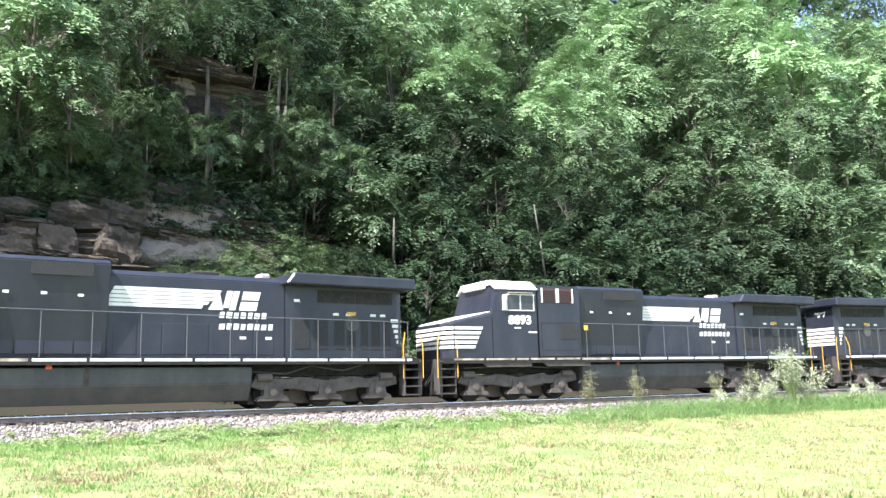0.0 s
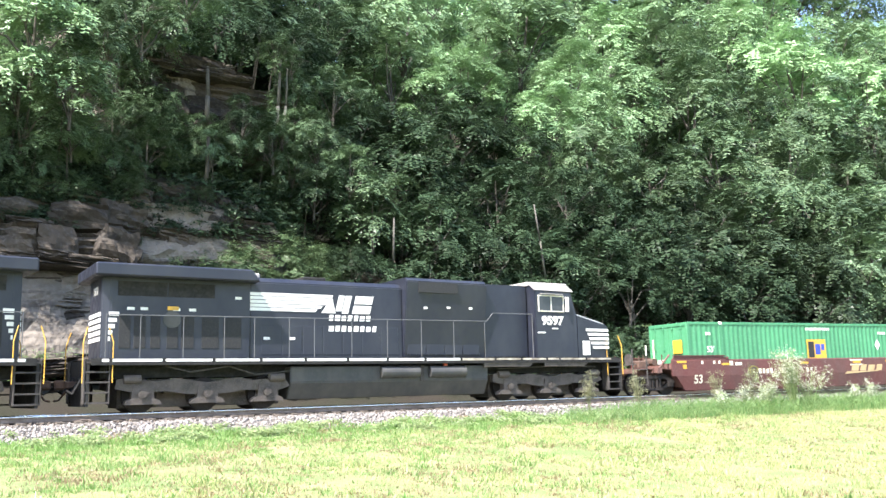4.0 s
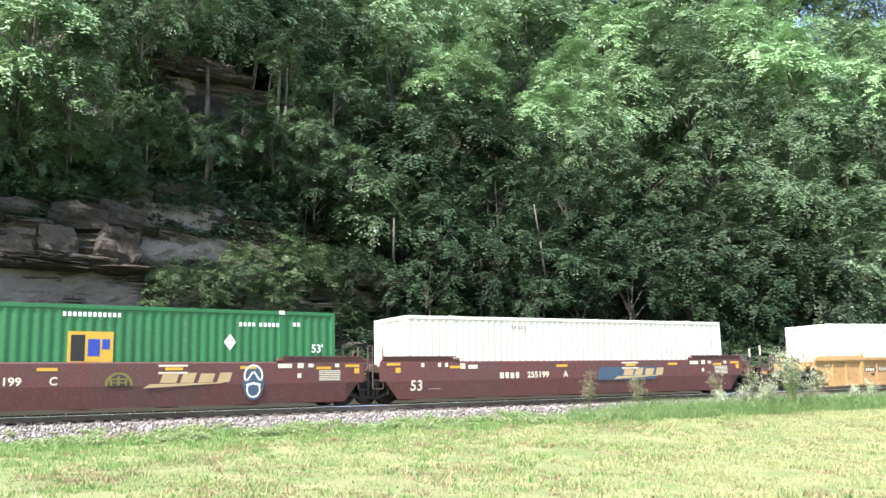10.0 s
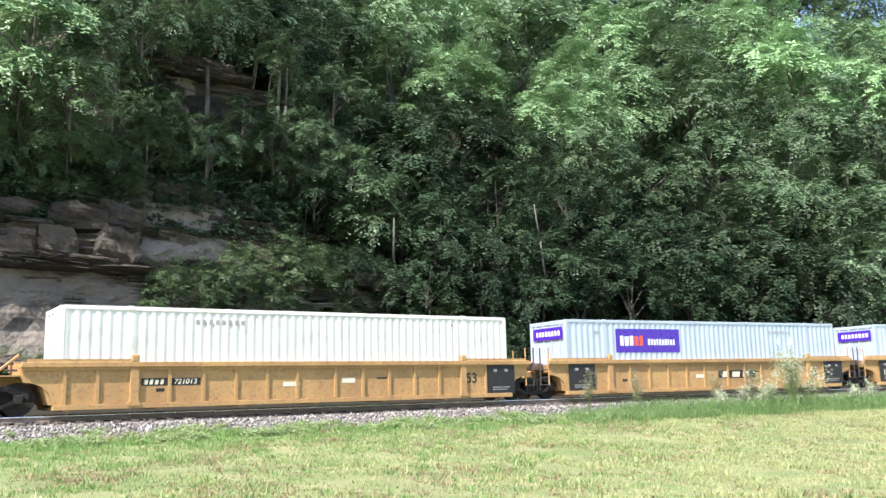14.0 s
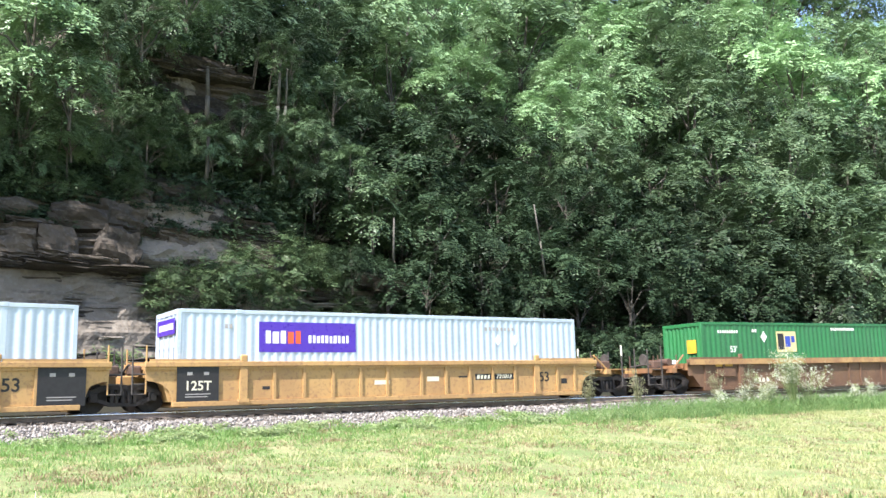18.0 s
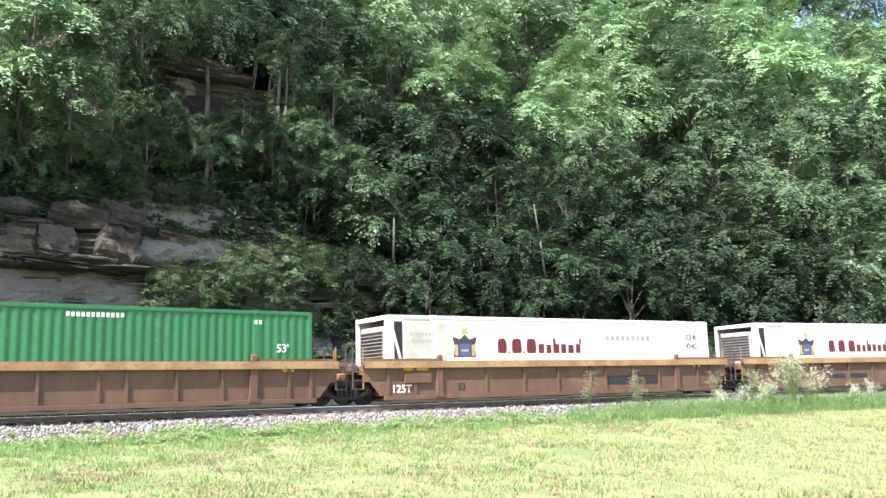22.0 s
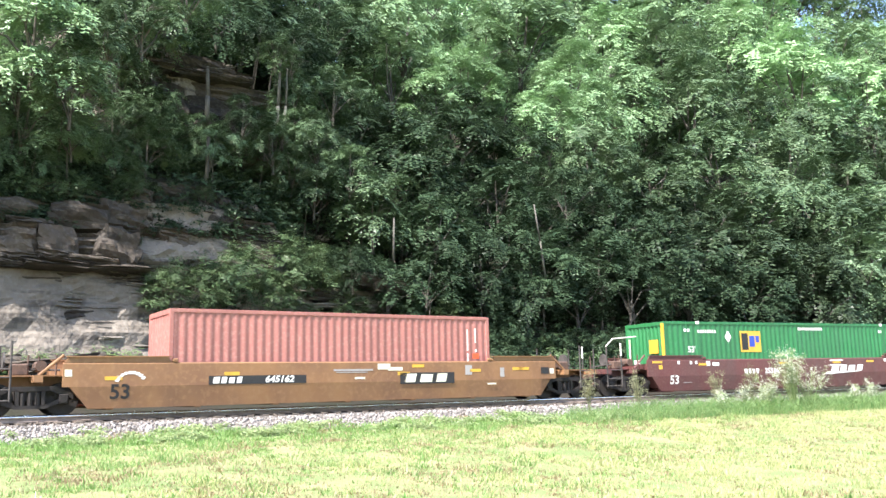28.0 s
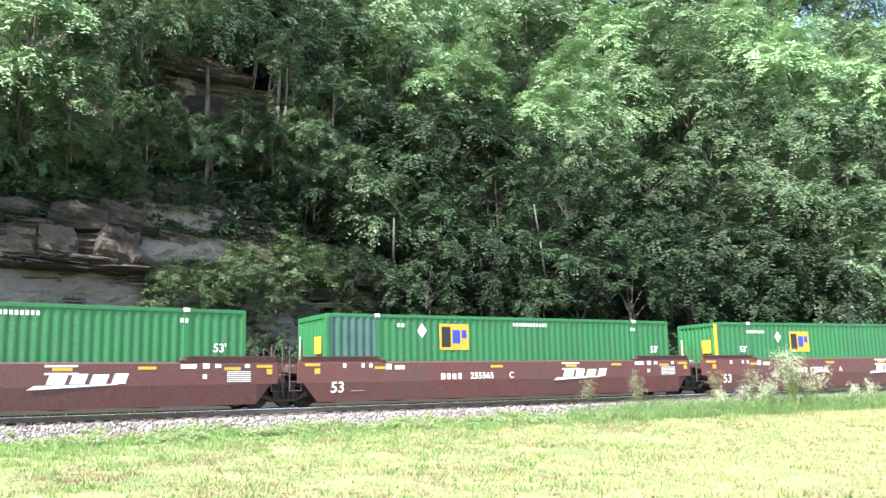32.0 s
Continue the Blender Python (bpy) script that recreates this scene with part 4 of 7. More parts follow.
        for i in range(4):
            b.faces.new((f1[i], f2[i], f2[(i + 1) % 4], f1[(i + 1) % 4]))
        bmesh.ops.recalc_face_normals(b, faces=b.faces)
        part("windscreen", b, GLASS, cab)
    part("number_board", box(o + 2.98, o + 3.14, -0.8, 0.8, 4.36, 4.58, 0.02), WHITE, cab)
    # tall hood behind the cab, with brake-grid vents
    b = prism(bmesh.new(), [(o + 5.07, 1.6), (o + 7.25, 1.6), (o + 7.25, 4.5), (o + 5.07, 4.5)], -1.46, 1.0)
    bmesh.ops.bevel(b, geom=list(b.edges), offset=0.07, segments=2, affect="EDGES")
    P("equipment_hood", b, NAVY)
    hood("tall_hood", [(7.25, 1.0, 1.32, 1.6, 4.42, 1.15, 4.56), (10.8, 1.0, 1.32, 1.6, 4.42, 1.15, 4.56)], NAVY)
    hood("engine_hood", [(10.8, 0.95, 0.95, 1.6, 4.16, 0.75, 4.34), (16.6, 0.95, 0.95, 1.6, 4.16, 0.75, 4.34)], NAVY)
    hood("rear_hood", [(16.6, 1.0, 1.0, 1.6, 4.2, 0.8, 4.36), (21.0, 1.0, 1.0, 1.6, 4.2, 0.8, 4.36), (21.25, 0.9, 0.9, 1.6, 4.15, 0.7, 4.3)], NAVY)
    b = prism(bmesh.new(), [(o + 16.4, 4.10), (o + 21.55, 4.10), (o + 21.55, 4.50), (o + 16.7, 4.50)], -1.50, 1.50)
    bmesh.ops.bevel(b, geom=list(b.edges), offset=0.05, segments=1, affect="EDGES")
    P("radiator_wing", b, NAVY, "overhanging radiator housing")
    for s in (-1, 1):
        def sd(a, c):
            return min(s * a, s * c), max(s * a, s * c)
        for x in (5.35, 6.15) if s < 0 else ():
            v = P("vent", box(o + x, o + x + 0.66, *sd(1.44, 1.475), 3.82, 4.36), RED_RUST, "dark red louvred vent")
            lou = bmesh.new()
            for k in range(6):
                bx(lou, o + x + 0.03, o + x + 0.63, *sd(1.475, 1.49), 3.86 + k * 0.08, 3.90 + k * 0.08)
            part("louvre", lou, SCREEN, v)
            for q in (-0.05, 0.66):
                part("vent_frame", box(o + x + q, o + x + q + 0.05, *sd(1.44, 1.5), 3.8, 4.38), WHITE, v)
        P("screen", box(o + 8.6, o + 10.3, *sd(1.28, 1.335), 4.02, 4.40), SCREEN, "dark intake screen")
        for a, c in ((17.8, 19.28), (19.32, 20.8)):
            P("radiator_screen", box(o + a, o + c, *sd(0.99, 1.02), 3.56, 4.0), BLACK)
        doors = ((16.9, 17.5), (17.65, 18.2), (18.45, 18.85), (18.95, 19.3), (19.5, 19.8), (19.95, 20.3), (20.4, 20.75))
        for a, c in doors:
            P("louvre_door", box(o + a, o + c, *sd(0.99, 1.015), 1.95, 2.95, 0.008), SCREEN)
        for x in (11.0, 11.75, 12.5, 13.25, 14.0, 14.75, 15.5):
            P("hood_door", box(o + x, o + x + 0.70, *sd(0.94, 0.962), 1.75, 2.72, 0.008), NAVY)
        for x in (7.5, 8.3, 9.1, 9.9):
            P("hood_door", box(o + x, o + x + 0.76, *sd(1.0, 1.06), 1.75, 2.6, 0.008), NAVY)
        if s < 0:
            P("access_panel", box(o + 6.2, o + 7.0, *sd(1.455, 1.475), 2.35, 2.95, 0.006), SCREEN)
            seam = bmesh.new()
            for z0, z1 in ((1.9, 2.0), (2.98, 3.08)):
                bx(seam, o + 5.25, o + 7.1, *sd(1.46, 1.468), z0, z0 + 0.018)
            for x in (5.25, 7.09):
                bx(seam, o + x, o + x + 0.018, *sd(1.46, 1.468), 1.9, 2.98)
            P("panel_seam", seam, BLACK)
        # handrails
        rail = bmesh.new()
        pipe(rail, [(o + 7.4, s * 1.44, 3.0), (o + 14.0, s * 1.44, 2.96), (o + 21.2, s * 1.44, 2.92)], 0.016)
        if s > 0:
            pipe(rail, [(o + 7.4, 1.44, 3.0), (o + 7.1, 1.44, 3.32), (o + 5.2, 1.44, 3.32), (o + 5.2, 1.44, 1.6)], 0.016)
        P("handrail", rail, PIPE_GREY)
        for x in (7.5, 8.9, 10.3, 11.7, 13.1, 14.5, 15.4, 16.6, 17.6, 18.9, 20.2, 21.2):
            P("stanchion", cyl(bmesh.new(), (o + x, s * 1.44, 1.6), (o + x, s * 1.44, 2.95), 0.014, 6), PIPE_GREY)
        # steps and yellow grab rails at both ends
        for x, w in ((0.95, -1), (21.4, 1)):
            st = bmesh.new()
            for z in (0.32, 0.62, 0.92, 1.22, 1.5):
                bx(st, o + x - 0.33, o + x + 0.33, *sd(1.05, 1.46), z - 0.02, z + 0.03)
            P("step_ladder", st, UNDER)
            for k in (-0.36, 0.33):
                P("step_plate", box(o + x + k, o + x + k + 0.03, *sd(1.05, 1.46), 0.3, 1.6), UNDER)
            gr = pipe(bmesh.new(), [(o + x - 0.42, s * 1.48, 0.9), (o + x - 0.42, s * 1.48, 2.1), (o + x - 0.30, s * 1.40, 2.55)], 0.017)
            P("grab_rail", gr, YELLOW, "yellow grab rail")
            gr = pipe(bmesh.new(), [(o + x + 0.42, s * 1.48, 0.9), (o + x + 0.42, s * 1.48, 2.1), (o + x + 0.30, s * 1.40, 2.55)], 0.017)
            P("grab_rail", gr, YELLOW, "yellow grab rail")
    for x, w in ((0.72, -1), (21.62, 1)):
        P("pilot", prism(bmesh.new(), [(o + x, 0.22), (o + x + 0.08 * w, 0.22), (o + x + 0.08 * w, 1.6), (o + x, 1.6)], -1.45, 1.45), BLACK)
        for y in (-0.9, -0.7, -0.5, 0.5, 0.7, 0.9):
            ho = pipe(bmesh.new(), [(o + x + w * 0.08, y, 1.1), (o + x + w * 0.35, y * 0.97, 0.6), (o + x + w * 0.5, y * 0.9, 0.7)], 0.03)
            P("air_hose", ho, BLACK)
    coupler(L, o + 0.1, -1)
    coupler(L, o + 22.2, 1)
    # fuel tank and air tanks
    tank = hood("fuel_tank", [(7.3, 1.02, 1.31, 0.27, 0.82, 1.31, 1.34), (15.3, 1.02, 1.31, 0.27, 0.82, 1.31, 1.34)], TANK, "dusty grey fuel tank")
    for s in (-1, 1):
        part("tank_strap", box(o + 10.15, o + 10.3, min(s * 1.29, s * 1.335), max(s * 1.29, s * 1.335), 0.80, 1.36), UNDER, tank)
        part("filler", cyl(bmesh.new(), (o + 9.2, s * 1.2, 1.36), (o + 9.2, s * 1.3, 1.36), 0.09, 10), ORANGE, tank)
        P("air_pipe", pipe(bmesh.new(), [(o + 15.3, s * 1.2, 1.2), (o + 16.5, s * 1.25, 1.1), (o + 17.4, s * 1.3, 1.38), (o + 18.6, s * 1.3, 1.2), (o + 19.4, s * 1.3, 1.4)], 0.025), UNDER)
        P("air_pipe", pipe(bmesh.new(), [(o + 1.8, s * 1.2, 1.25), (o + 4.0, s * 1.25, 1.3), (o + 6.8, s * 1.2, 1.2)], 0.025), UNDER)
    for k in (8.4, 10.4):
        P("air_reservoir", cyl(bmesh.new(), (o + k, 1.33, 1.12), (o + k + 1.55, 1.33, 1.12), 0.21, 16), TANK, "grey air reservoir")
    # bogies with three axles
    for cx, fl in ((4.25, 1), (18.05, -1)):
        b = bmesh.new()
        for y0, y1 in ((-1.22, -1.05), (1.05, 1.22)):
            prism(b, [(-2.75, 0.72), (-2.55, 1.02), (-1.5, 0.92), (-1.0, 1.02), (0.0, 0.88), (1.0, 1.02), (1.6, 0.92), (2.4, 1.05), (2.75, 1.0), (2.80, 0.72), (2.3, 0.62), (1.2, 0.62), (0.6, 0.52), (-0.6, 0.52), (-1.2, 0.62), (-2.4, 0.60)], y0, y1)
            for k in (-1.98, 0.0, 1.98):
                prism(b, [(k - 0.56, 0.24), (k + 0.56, 0.24), (k + 0.50, 0.36), (k + 0.34, 0.42), (k + 0.30, 0.80), (k - 0.30, 0.80), (k - 0.34, 0.42), (k - 0.50, 0.36)], y0 - 0.05, y1 + 0.05)
                oy = y0 - 0.10 if y0 < 0 else y1 + 0.10
                cyl(b, (k, (y0 + y1) / 2, 0.54), (k, oy, 0.54), 0.15, 16)
                cyl(b, (k, oy, 0.54), (k, oy * 1.015, 0.54), 0.10, 12)
            for k in (-1.0, 1.0):
                cyl(b, (k, y0 if y0 < 0 else y1, 0.86), (k, (y0 - 0.02) if y0 < 0 else y1 + 0.02, 0.86), 0.07, 10)
            for k in (-2.3, 2.3):
                cyl(b, (k - 0.25, (y0 + y1) / 2 * 1.08, 1.0), (k + 0.25, (y0 + y1) / 2 * 1.08, 1.0), 0.13, 10)
        bx(b, -1.3, -0.7, -1.0, 1.0, 0.55, 0.95)
        bx(b, -2.6, 2.6, -0.62, 0.62, 0.14, 1.0)
        bx(b, 0.7, 1.3, -1.0, 1.0, 0.55, 0.95)
        t = P("bogie", b, CAST, "dusty cast-steel three-axle bogie")
        t.location = (o + cx, 0, 0)
        for k in (-1.98, 0.0, 1.98):
            bogie_wheel(t, k, 0.52)
    P("exhaust_outlet", box(o + 13.6, o + 14.5, -0.4, 0.4, 4.32, 4.50, 0.03), BLACK)
    P("horn", box(o + 16.0, o + 16.35, -0.3, 0.3, 4.36, 4.56, 0.05), GREY_PATCH)
    return L


def stripes_logo(e, y, xs, zt, side):
    """The carrier's mark as plain shapes: five white stripes with slanted ends running into slanted blocks."""
    x0, x1, xa, xb = xs
    dx = 1 if x1 > x0 else -1
    bm = bmesh.new()
    for k in range(5):
        z1 = zt - k * 0.126
        z0 = z1 - 0.104
        tail = (0.10, 0.0, -0.12, -0.30, -0.50)[k] * dx
        prism(bm, [(x0 - 0.12 * dx * (z1 - z0) * 4 - k * 0.07 * dx, z0), (x1 + tail, z0), (x1 + tail + 0.07 * dx, z1), (x0 - k * 0.07 * dx, z1)], y, y + 0.003 * side)
    ob = part("stripe_mark", bm, WHITE, e, "five white stripes")
    ob["kind"] = "stuff"
    w, h = xb - xa, 0.63
    bm = bmesh.new()

    def block(a, b, z0, z1):
        """A slanted block from a to b of the mark's width, z0 to z1 of its height from the foot."""
        lean = 0.16 * dx
        prism(bm, [(xa + w * a + lean * z0, zt - h * (1 - z0)), (xa + w * b + lean * z0, zt - h * (1 - z0)), (xa + w * b + lean * z1, zt - h * (1 - z1)), (xa + w * a + lean * z1, zt - h * (1 - z1))], y, y + 0.003 * side)

    prism(bm, [(xa - 0.28 * dx, zt - h), (xa + w * 0.16, zt - h), (xa + w * 0.07, zt - h * 0.05)], y, y + 0.003 * side)
    block(0.14, 0.28, 0.12, 1.0)
    block(0.30, 0.45, 0.0, 1.0)
    block(0.54, 0.97, 0.0, 0.46)
    block(0.54, 0.97, 0.55, 1.0)
    part("block_mark", bm, WHITE, e, "white slanted blocks")["kind"] = "stuff"


def block_word(name, mat, par, x, z, h, n, w, gap, y, side=-1, lean=0.15, label=""):
    """A word as plain blocks of slightly uneven width."""
    rs = [(x, x + 0.001, z - h / 2, z + h / 2)]
    for i in range(n):
        a = x + i * (w + gap)
        lo, hi = min(a, a + w), max(a, a + w)
        trim = (hi - lo) * (0.0, 0.16, 0.08, 0.2)[(i * 5 + n) % 4]
        rs.append((lo + trim / 2, hi - trim / 2, z - h / 2, z + h * (0.5, 0.5, 0.42)[(i * 2 + n) % 3]))
    return decal(name, mat, par, y, rs, label, lean, side)


def mark_loco(e, number, face, side):
    """White stripes, marks and road number on the flank that the camera sees; face -1: its front to -x."""
    f = face
    o = -11.15
    y15 = side * 1.532
    def X(v):
        return (o + v)
    # with the front to -x the flank reads from the front backwards
    yh = side * 0.966
    if side < 0:
        stripes_logo(e, yh, (X(11.0), X(14.2), X(14.2), X(15.6)), 3.82, side)
        block_word("name_mark", WHITE, e, X(14.3), 2.97 + 0.06, 0.2, 7, 0.19, 0.05, yh, side)
        block_word("name_mark", WHITE, e, X(14.3), 2.66, 0.2, 8, 0.19, 0.05, yh, side)
    else:
        stripes_logo(e, yh, (X(16.9), X(13.75), X(13.75), X(12.1)), 3.82, side)
        block_word("name_mark", WHITE, e, X(13.75), 2.97 + 0.06, 0.2, 7, -0.19, -0.05, yh, side, -0.15)
        block_word("name_mark", WHITE, e, X(13.75), 2.66, 0.2, 8, -0.19, -0.05, yh, side, -0.15)
    if number:
        words("road_number", number, X(4.22), 3.07, 0.32, side * 1.505, WHITE, e, side, "white road number", 0.02, 0, 1.18)
        decal("small_marking", WHITE, e, side * 1.505, [(X(3.95), X(4.25), 2.75, 2.80), (X(4.6), X(5.0), 2.58, 2.64)], side=side)
        # nose stripes wrap the corner
        for k in range(5):
            z = 2.80 - k * 0.178
            bm = prism(bmesh.new(), [(X(1.26), z - 0.11), (X(2.46 - k * 0.085), z - 0.11), (X(2.51 - k * 0.085), z), (X(1.26), z)], side * 1.506, side * 1.512)
            part("nose_stripe", bm, WHITE, e)
            b = bmesh.new()
            v = [(X(1.24), side * 1.46, z - 0.11), (X(0.94), side * 1.06, z - 0.11), (X(0.94), side * 1.06, z), (X(1.24), side * 1.46, z)]
            f1 = [b.verts.new(p) for p in v]
            f2 = [b.verts.new((p[0] - 0.012, p[1] + side * 0.012, p[2])) for p in v]
            b.faces.new(f1), b.faces.new(f2[::-1])
            for i in range(4):
                b.faces.new((f1[i], f2[i], f2[(i + 1) % 4], f1[(i + 1) % 4]))
            bmesh.ops.recalc_face_normals(b, faces=b.faces)
            part("nose_stripe", b, WHITE, e)
            bb = box(X(0.925), X(0.945), -1.0, 1.0, z - 0.11, z)
            part("nose_stripe", bb, WHITE, e)
    if side > 0:
        decal("white_panel", WHITE, e, side * 1.506, [(X(2.30), X(2.70), 1.72, 2.30)], "white panel beside the nose stripes", side=side)
    for k in range(5):
        z = 3.05 - k * 0.19
        part("tail_stripe", prism(bmesh.new(), [(X(20.75 + k * 0.06), z - 0.12), (X(21.05), z - 0.12), (X(21.05), z), (X(20.75 + k * 0.06), z)], side * 1.003, side * 1.01), WHITE, e)
        part("tail_stripe", box(X(21.255), X(21.27), -0.88, 0.88, z - 0.12, z), WHITE, e)
    for x, z in ((7.9, 3.45), (8.9, 3.45), (9.9, 3.42)):
        decal("builder_plate", WHITE, e, side * 1.24, [(X(x), X(x) + 0.16, z, z + 0.08)], side=side)
    for x, z in ((16.9, 3.55), (18.4, 3.12), (18.9, 3.12), (19.9, 3.12), (20.3, 3.12), (15.0, 2.25), (15.9, 2.25)):
        decal("small_plate", WHITE, e, side * 1.004 if x > 16.5 else side * 0.966, [(X(x), X(x) + 0.22, z, z + 0.09)], side=side)
    bm = cyl(bmesh.new(), (X(19.15), side * 1.01, 2.85), (X(19.15), side * 1.03, 2.85), 0.27, 18)
    cyl(bm, (X(19.15), side * 1.02, 2.85), (X(19.15), side * 1.036, 2.85), 0.20, 18)
    part("round_badge", bm, TANK, e, "dull round badge")
    decal("caution_plate", YELLOW, e, side * 1.015, [(X(18.95), X(19.3), 3.14, 3.26)], side=side)


def end_number(e, number):
    """Small road number on the end of the long hood."""
    words("end_number", number, 0, 0, 0.24, 0, WHITE, e, bold=0.01, wide=1.1).matrix_basis = pose(-11.15 + 21.275, 0.1, 3.72, 90, 0, 90)


TRAIN = []       # (thing, place along the train, offset in its car)

engine = build_loco()
second = copy_thing(engine, Matrix())
third = copy_thing(engine, Matrix())
for src in (second, third):
    for ch in src.children:
        if ch.name.startswith("bogie"):
            for w in ch.children:
                WHEELS.append((w, 0.52))
engine["label"] = "black diesel locomotive with white stripes leading two others"
second["label"] = "black diesel locomotive, white-striped nose, pale cab roof, number 8893"
third["label"] = "black diesel locomotive running cab-last, number 9597, yellow grab rails"
mark_loco(engine, "", -1, -1)
mark_loco(second, "8893", -1, -1)
mark_loco(third, "9597", 1, 1)
end_number(third, "9597")
for ch in third.children:
    if ch.name.startswith("cab"):
        for roof in ch.children:
            if roof.name.startswith("cab_roof"):
                roof.data = roof.data.copy()
                roof.data.materials[0] = GREY_PATCH
                roof["label"] = "dull grey cab roof"
part("caution_plate", box(-3.78, -3.58, -1.465, -1.455, 2.72, 2.92), YELLOW, second, "yellow warning plate on the handrail")
TRAIN += [(engine, -128.4, 0), (second, -106.35, 0), (third, -83.85, 180)]
# ---- the cars and what they carry ----
def bnsf_marks(c, letter, number, fig_mat, logo_mat, x_logo=2.1, spray=None, shift=0.0):
    y = -1.436
    words("size_figure", "53", -7.7, 0.655, 0.36, -1.42, fig_mat, c, bold=0.01).matrix_basis = pose(-7.7, -1.414, 0.62, 97.1, 0, 0)
    words("car_number", number, -2.3 + shift, 0.95, 0.22, y, fig_mat, c, bold=0.006, wide=1.1)
    block_word("owner_mark", fig_mat, c, -4.1 + shift, 0.95, 0.22, 4, 0.18, 0.06, y, lean=0.0)
    words("unit_letter", letter, -0.95 + shift, 0.95, 0.22, y, fig_mat, c, bold=0.006)
    # the owner's mark: four slanted blocks over a wedge-shaped underline
    block_word("owner_logo", logo_mat, c, x_logo, 1.02, 0.30, 4, 0.50, 0.08, y, lean=0.35)
    part("owner_underline", prism(bmesh.new(), [(x_logo - 0.55, 0.72), (x_logo + 1.9, 0.84), (x_logo + 1.95, 0.87), (x_logo - 0.35, 0.84)], y, y - 0.003), logo_mat, c)
    decal("reflector", AMBER, c, y, [(x, x + 0.55, z, z + 0.09) for x, z in ((-8.9, 1.36), (-6.3, 1.24), (-1.4, 1.25), (2.2, 1.25), (4.6, 1.28), (7.3, 1.25), (8.4, 1.32))])
    decal("reflector", AMBER, c, y, [(-8.55, -8.35, 1.1, 1.28)])
    decal("reflector", AMBER, c, y, [(8.75, 8.95, 1.1, 1.28)])
    decal("stencil", fig_mat, c, y, [(x, x + w, z, z + h) for x, z, w, h in ((-7.5, 1.3, 0.12, 0.14), (-6.8, 1.3, 0.12, 0.14), (-6.5, 1.3, 0.12, 0.14), (-5.85, 1.22, 0.22, 0.2), (-5.5, 1.22, 0.4, 0.14), (2.0, 1.36, 0.9, 0.06), (2.0, 1.14, 0.9, 0.06), (5.9, 1.3, 0.5, 0.14), (6.6, 1.3, 0.22, 0.16), (7.0, 1.32, 0.2, 0.12), (6.6, 0.98, 0.14, 0.14), (8.0, 1.32, 0.16, 0.12))] + [(7.4, 8.2, 1.18 - k * 0.06, 1.21 - k * 0.06) for k in range(6)])
    decal("stencil_frame", GREY_PATCH, c, -1.40, [(-7.2, -6.7, 0.5, 0.52)])
    if spray is not None:
        # spray-painted shape: a white outline like a shoe sole, round a dark field, and an olive oval
        def ring(bm, xc, zc, rx, rz, a0, a1, wide):
            n = 14
            for k in range(n):
                a, b2 = radians(a0 + (a1 - a0) * k / n), radians(a0 + (a1 - a0) * (k + 1) / n)
                prism(bm, [(xc + rx * math.cos(t) * q, zc + rz * math.sin(t) * q) for t, q in ((a, 1 - wide), (b2, 1 - wide), (b2, 1.0), (a, 1.0))], -1.437, -1.441)
        oval = [(5.05 + 0.36 * math.cos(radians(k * 18)), 0.86 + 0.58 * math.sin(radians(k * 18))) for k in range(20)]
        part("spray_shade", prism(bmesh.new(), oval, -1.435, -1.4365), FADED_BLUE, c, "dark sprayed field")
        bm = bmesh.new()
        ring(bm, 5.05, 1.06, 0.33, 0.36, 0, 180, 0.16)
        ring(bm, 5.05, 1.06, 0.33, 0.30, 180, 215, 0.16)
        ring(bm, 5.05, 1.06, 0.33, 0.30, 325, 360, 0.16)
        ring(bm, 5.05, 0.62, 0.24, 0.26, 150, 390, 0.2)
        prism(bm, [(4.82, 0.72), (4.80, 0.80), (5.05, 0.86), (5.30, 0.80), (5.28, 0.72), (5.05, 0.79)], -1.437, -1.441)
        prism(bm, [(4.80, 0.92), (4.86, 0.90), (5.06, 1.18), (5.01, 1.20)], -1.437, -1.441)
        prism(bm, [(5.30, 0.92), (5.24, 0.90), (5.04, 1.18), (5.09, 1.20)], -1.437, -1.441)
        part("spray_outline", bm, WHITE, c, "white sprayed outline")
        for name, mat, w, top, y0, label in (("spray_patch", OLIVE, 0.40, 1.20, -1.436, "olive sprayed arch"), ("spray_field", CREST_DARK, 0.33, 1.14, -1.4385, "dark field of the sprayed arch")):
            arch = [(spray + w * math.cos(radians(k * 15)), top - 0.36 + 0.36 * math.sin(radians(k * 15))) for k in range(13)]
            part(name, prism(bmesh.new(), arch + [(spray - w, 0.81), (spray + w, 0.81)], y0, y0 - 0.002), mat, c, label)
        decal("spray_line", OLIVE, c, -1.441, [(spray - 0.26, spray - 0.20, 0.81, 1.0), (spray - 0.05, spray + 0.02, 0.81, 1.08), (spray + 0.18, spray + 0.23, 0.81, 1.0), (spray - 0.3, spray + 0.3, 0.98, 1.02), (spray - 0.22, spray + 0.2, 0.88, 0.91)])


def place(thing, a, turn=0, up=0.0):
    TRAIN.append((thing, a, turn))
    thing["lift"] = up


# first set: three maroon wells
PALE = CREAM_SIGN
w1 = smooth_well("dusty maroon container well car with cream lettering and graffiti", MAROON, ("free", "bogie"), dull=MAROON_DULL)
bnsf_marks(w1, "B", "255199", PALE, GOLD, 2.1, -4.4)
w2 = smooth_well("dusty maroon container well car with sprayed white outline", MAROON, ("arm", "bogie"), dull=MAROON_DULL)
bnsf_marks(w2, "C", "255199", PALE, GOLD, 2.1, 0.85)
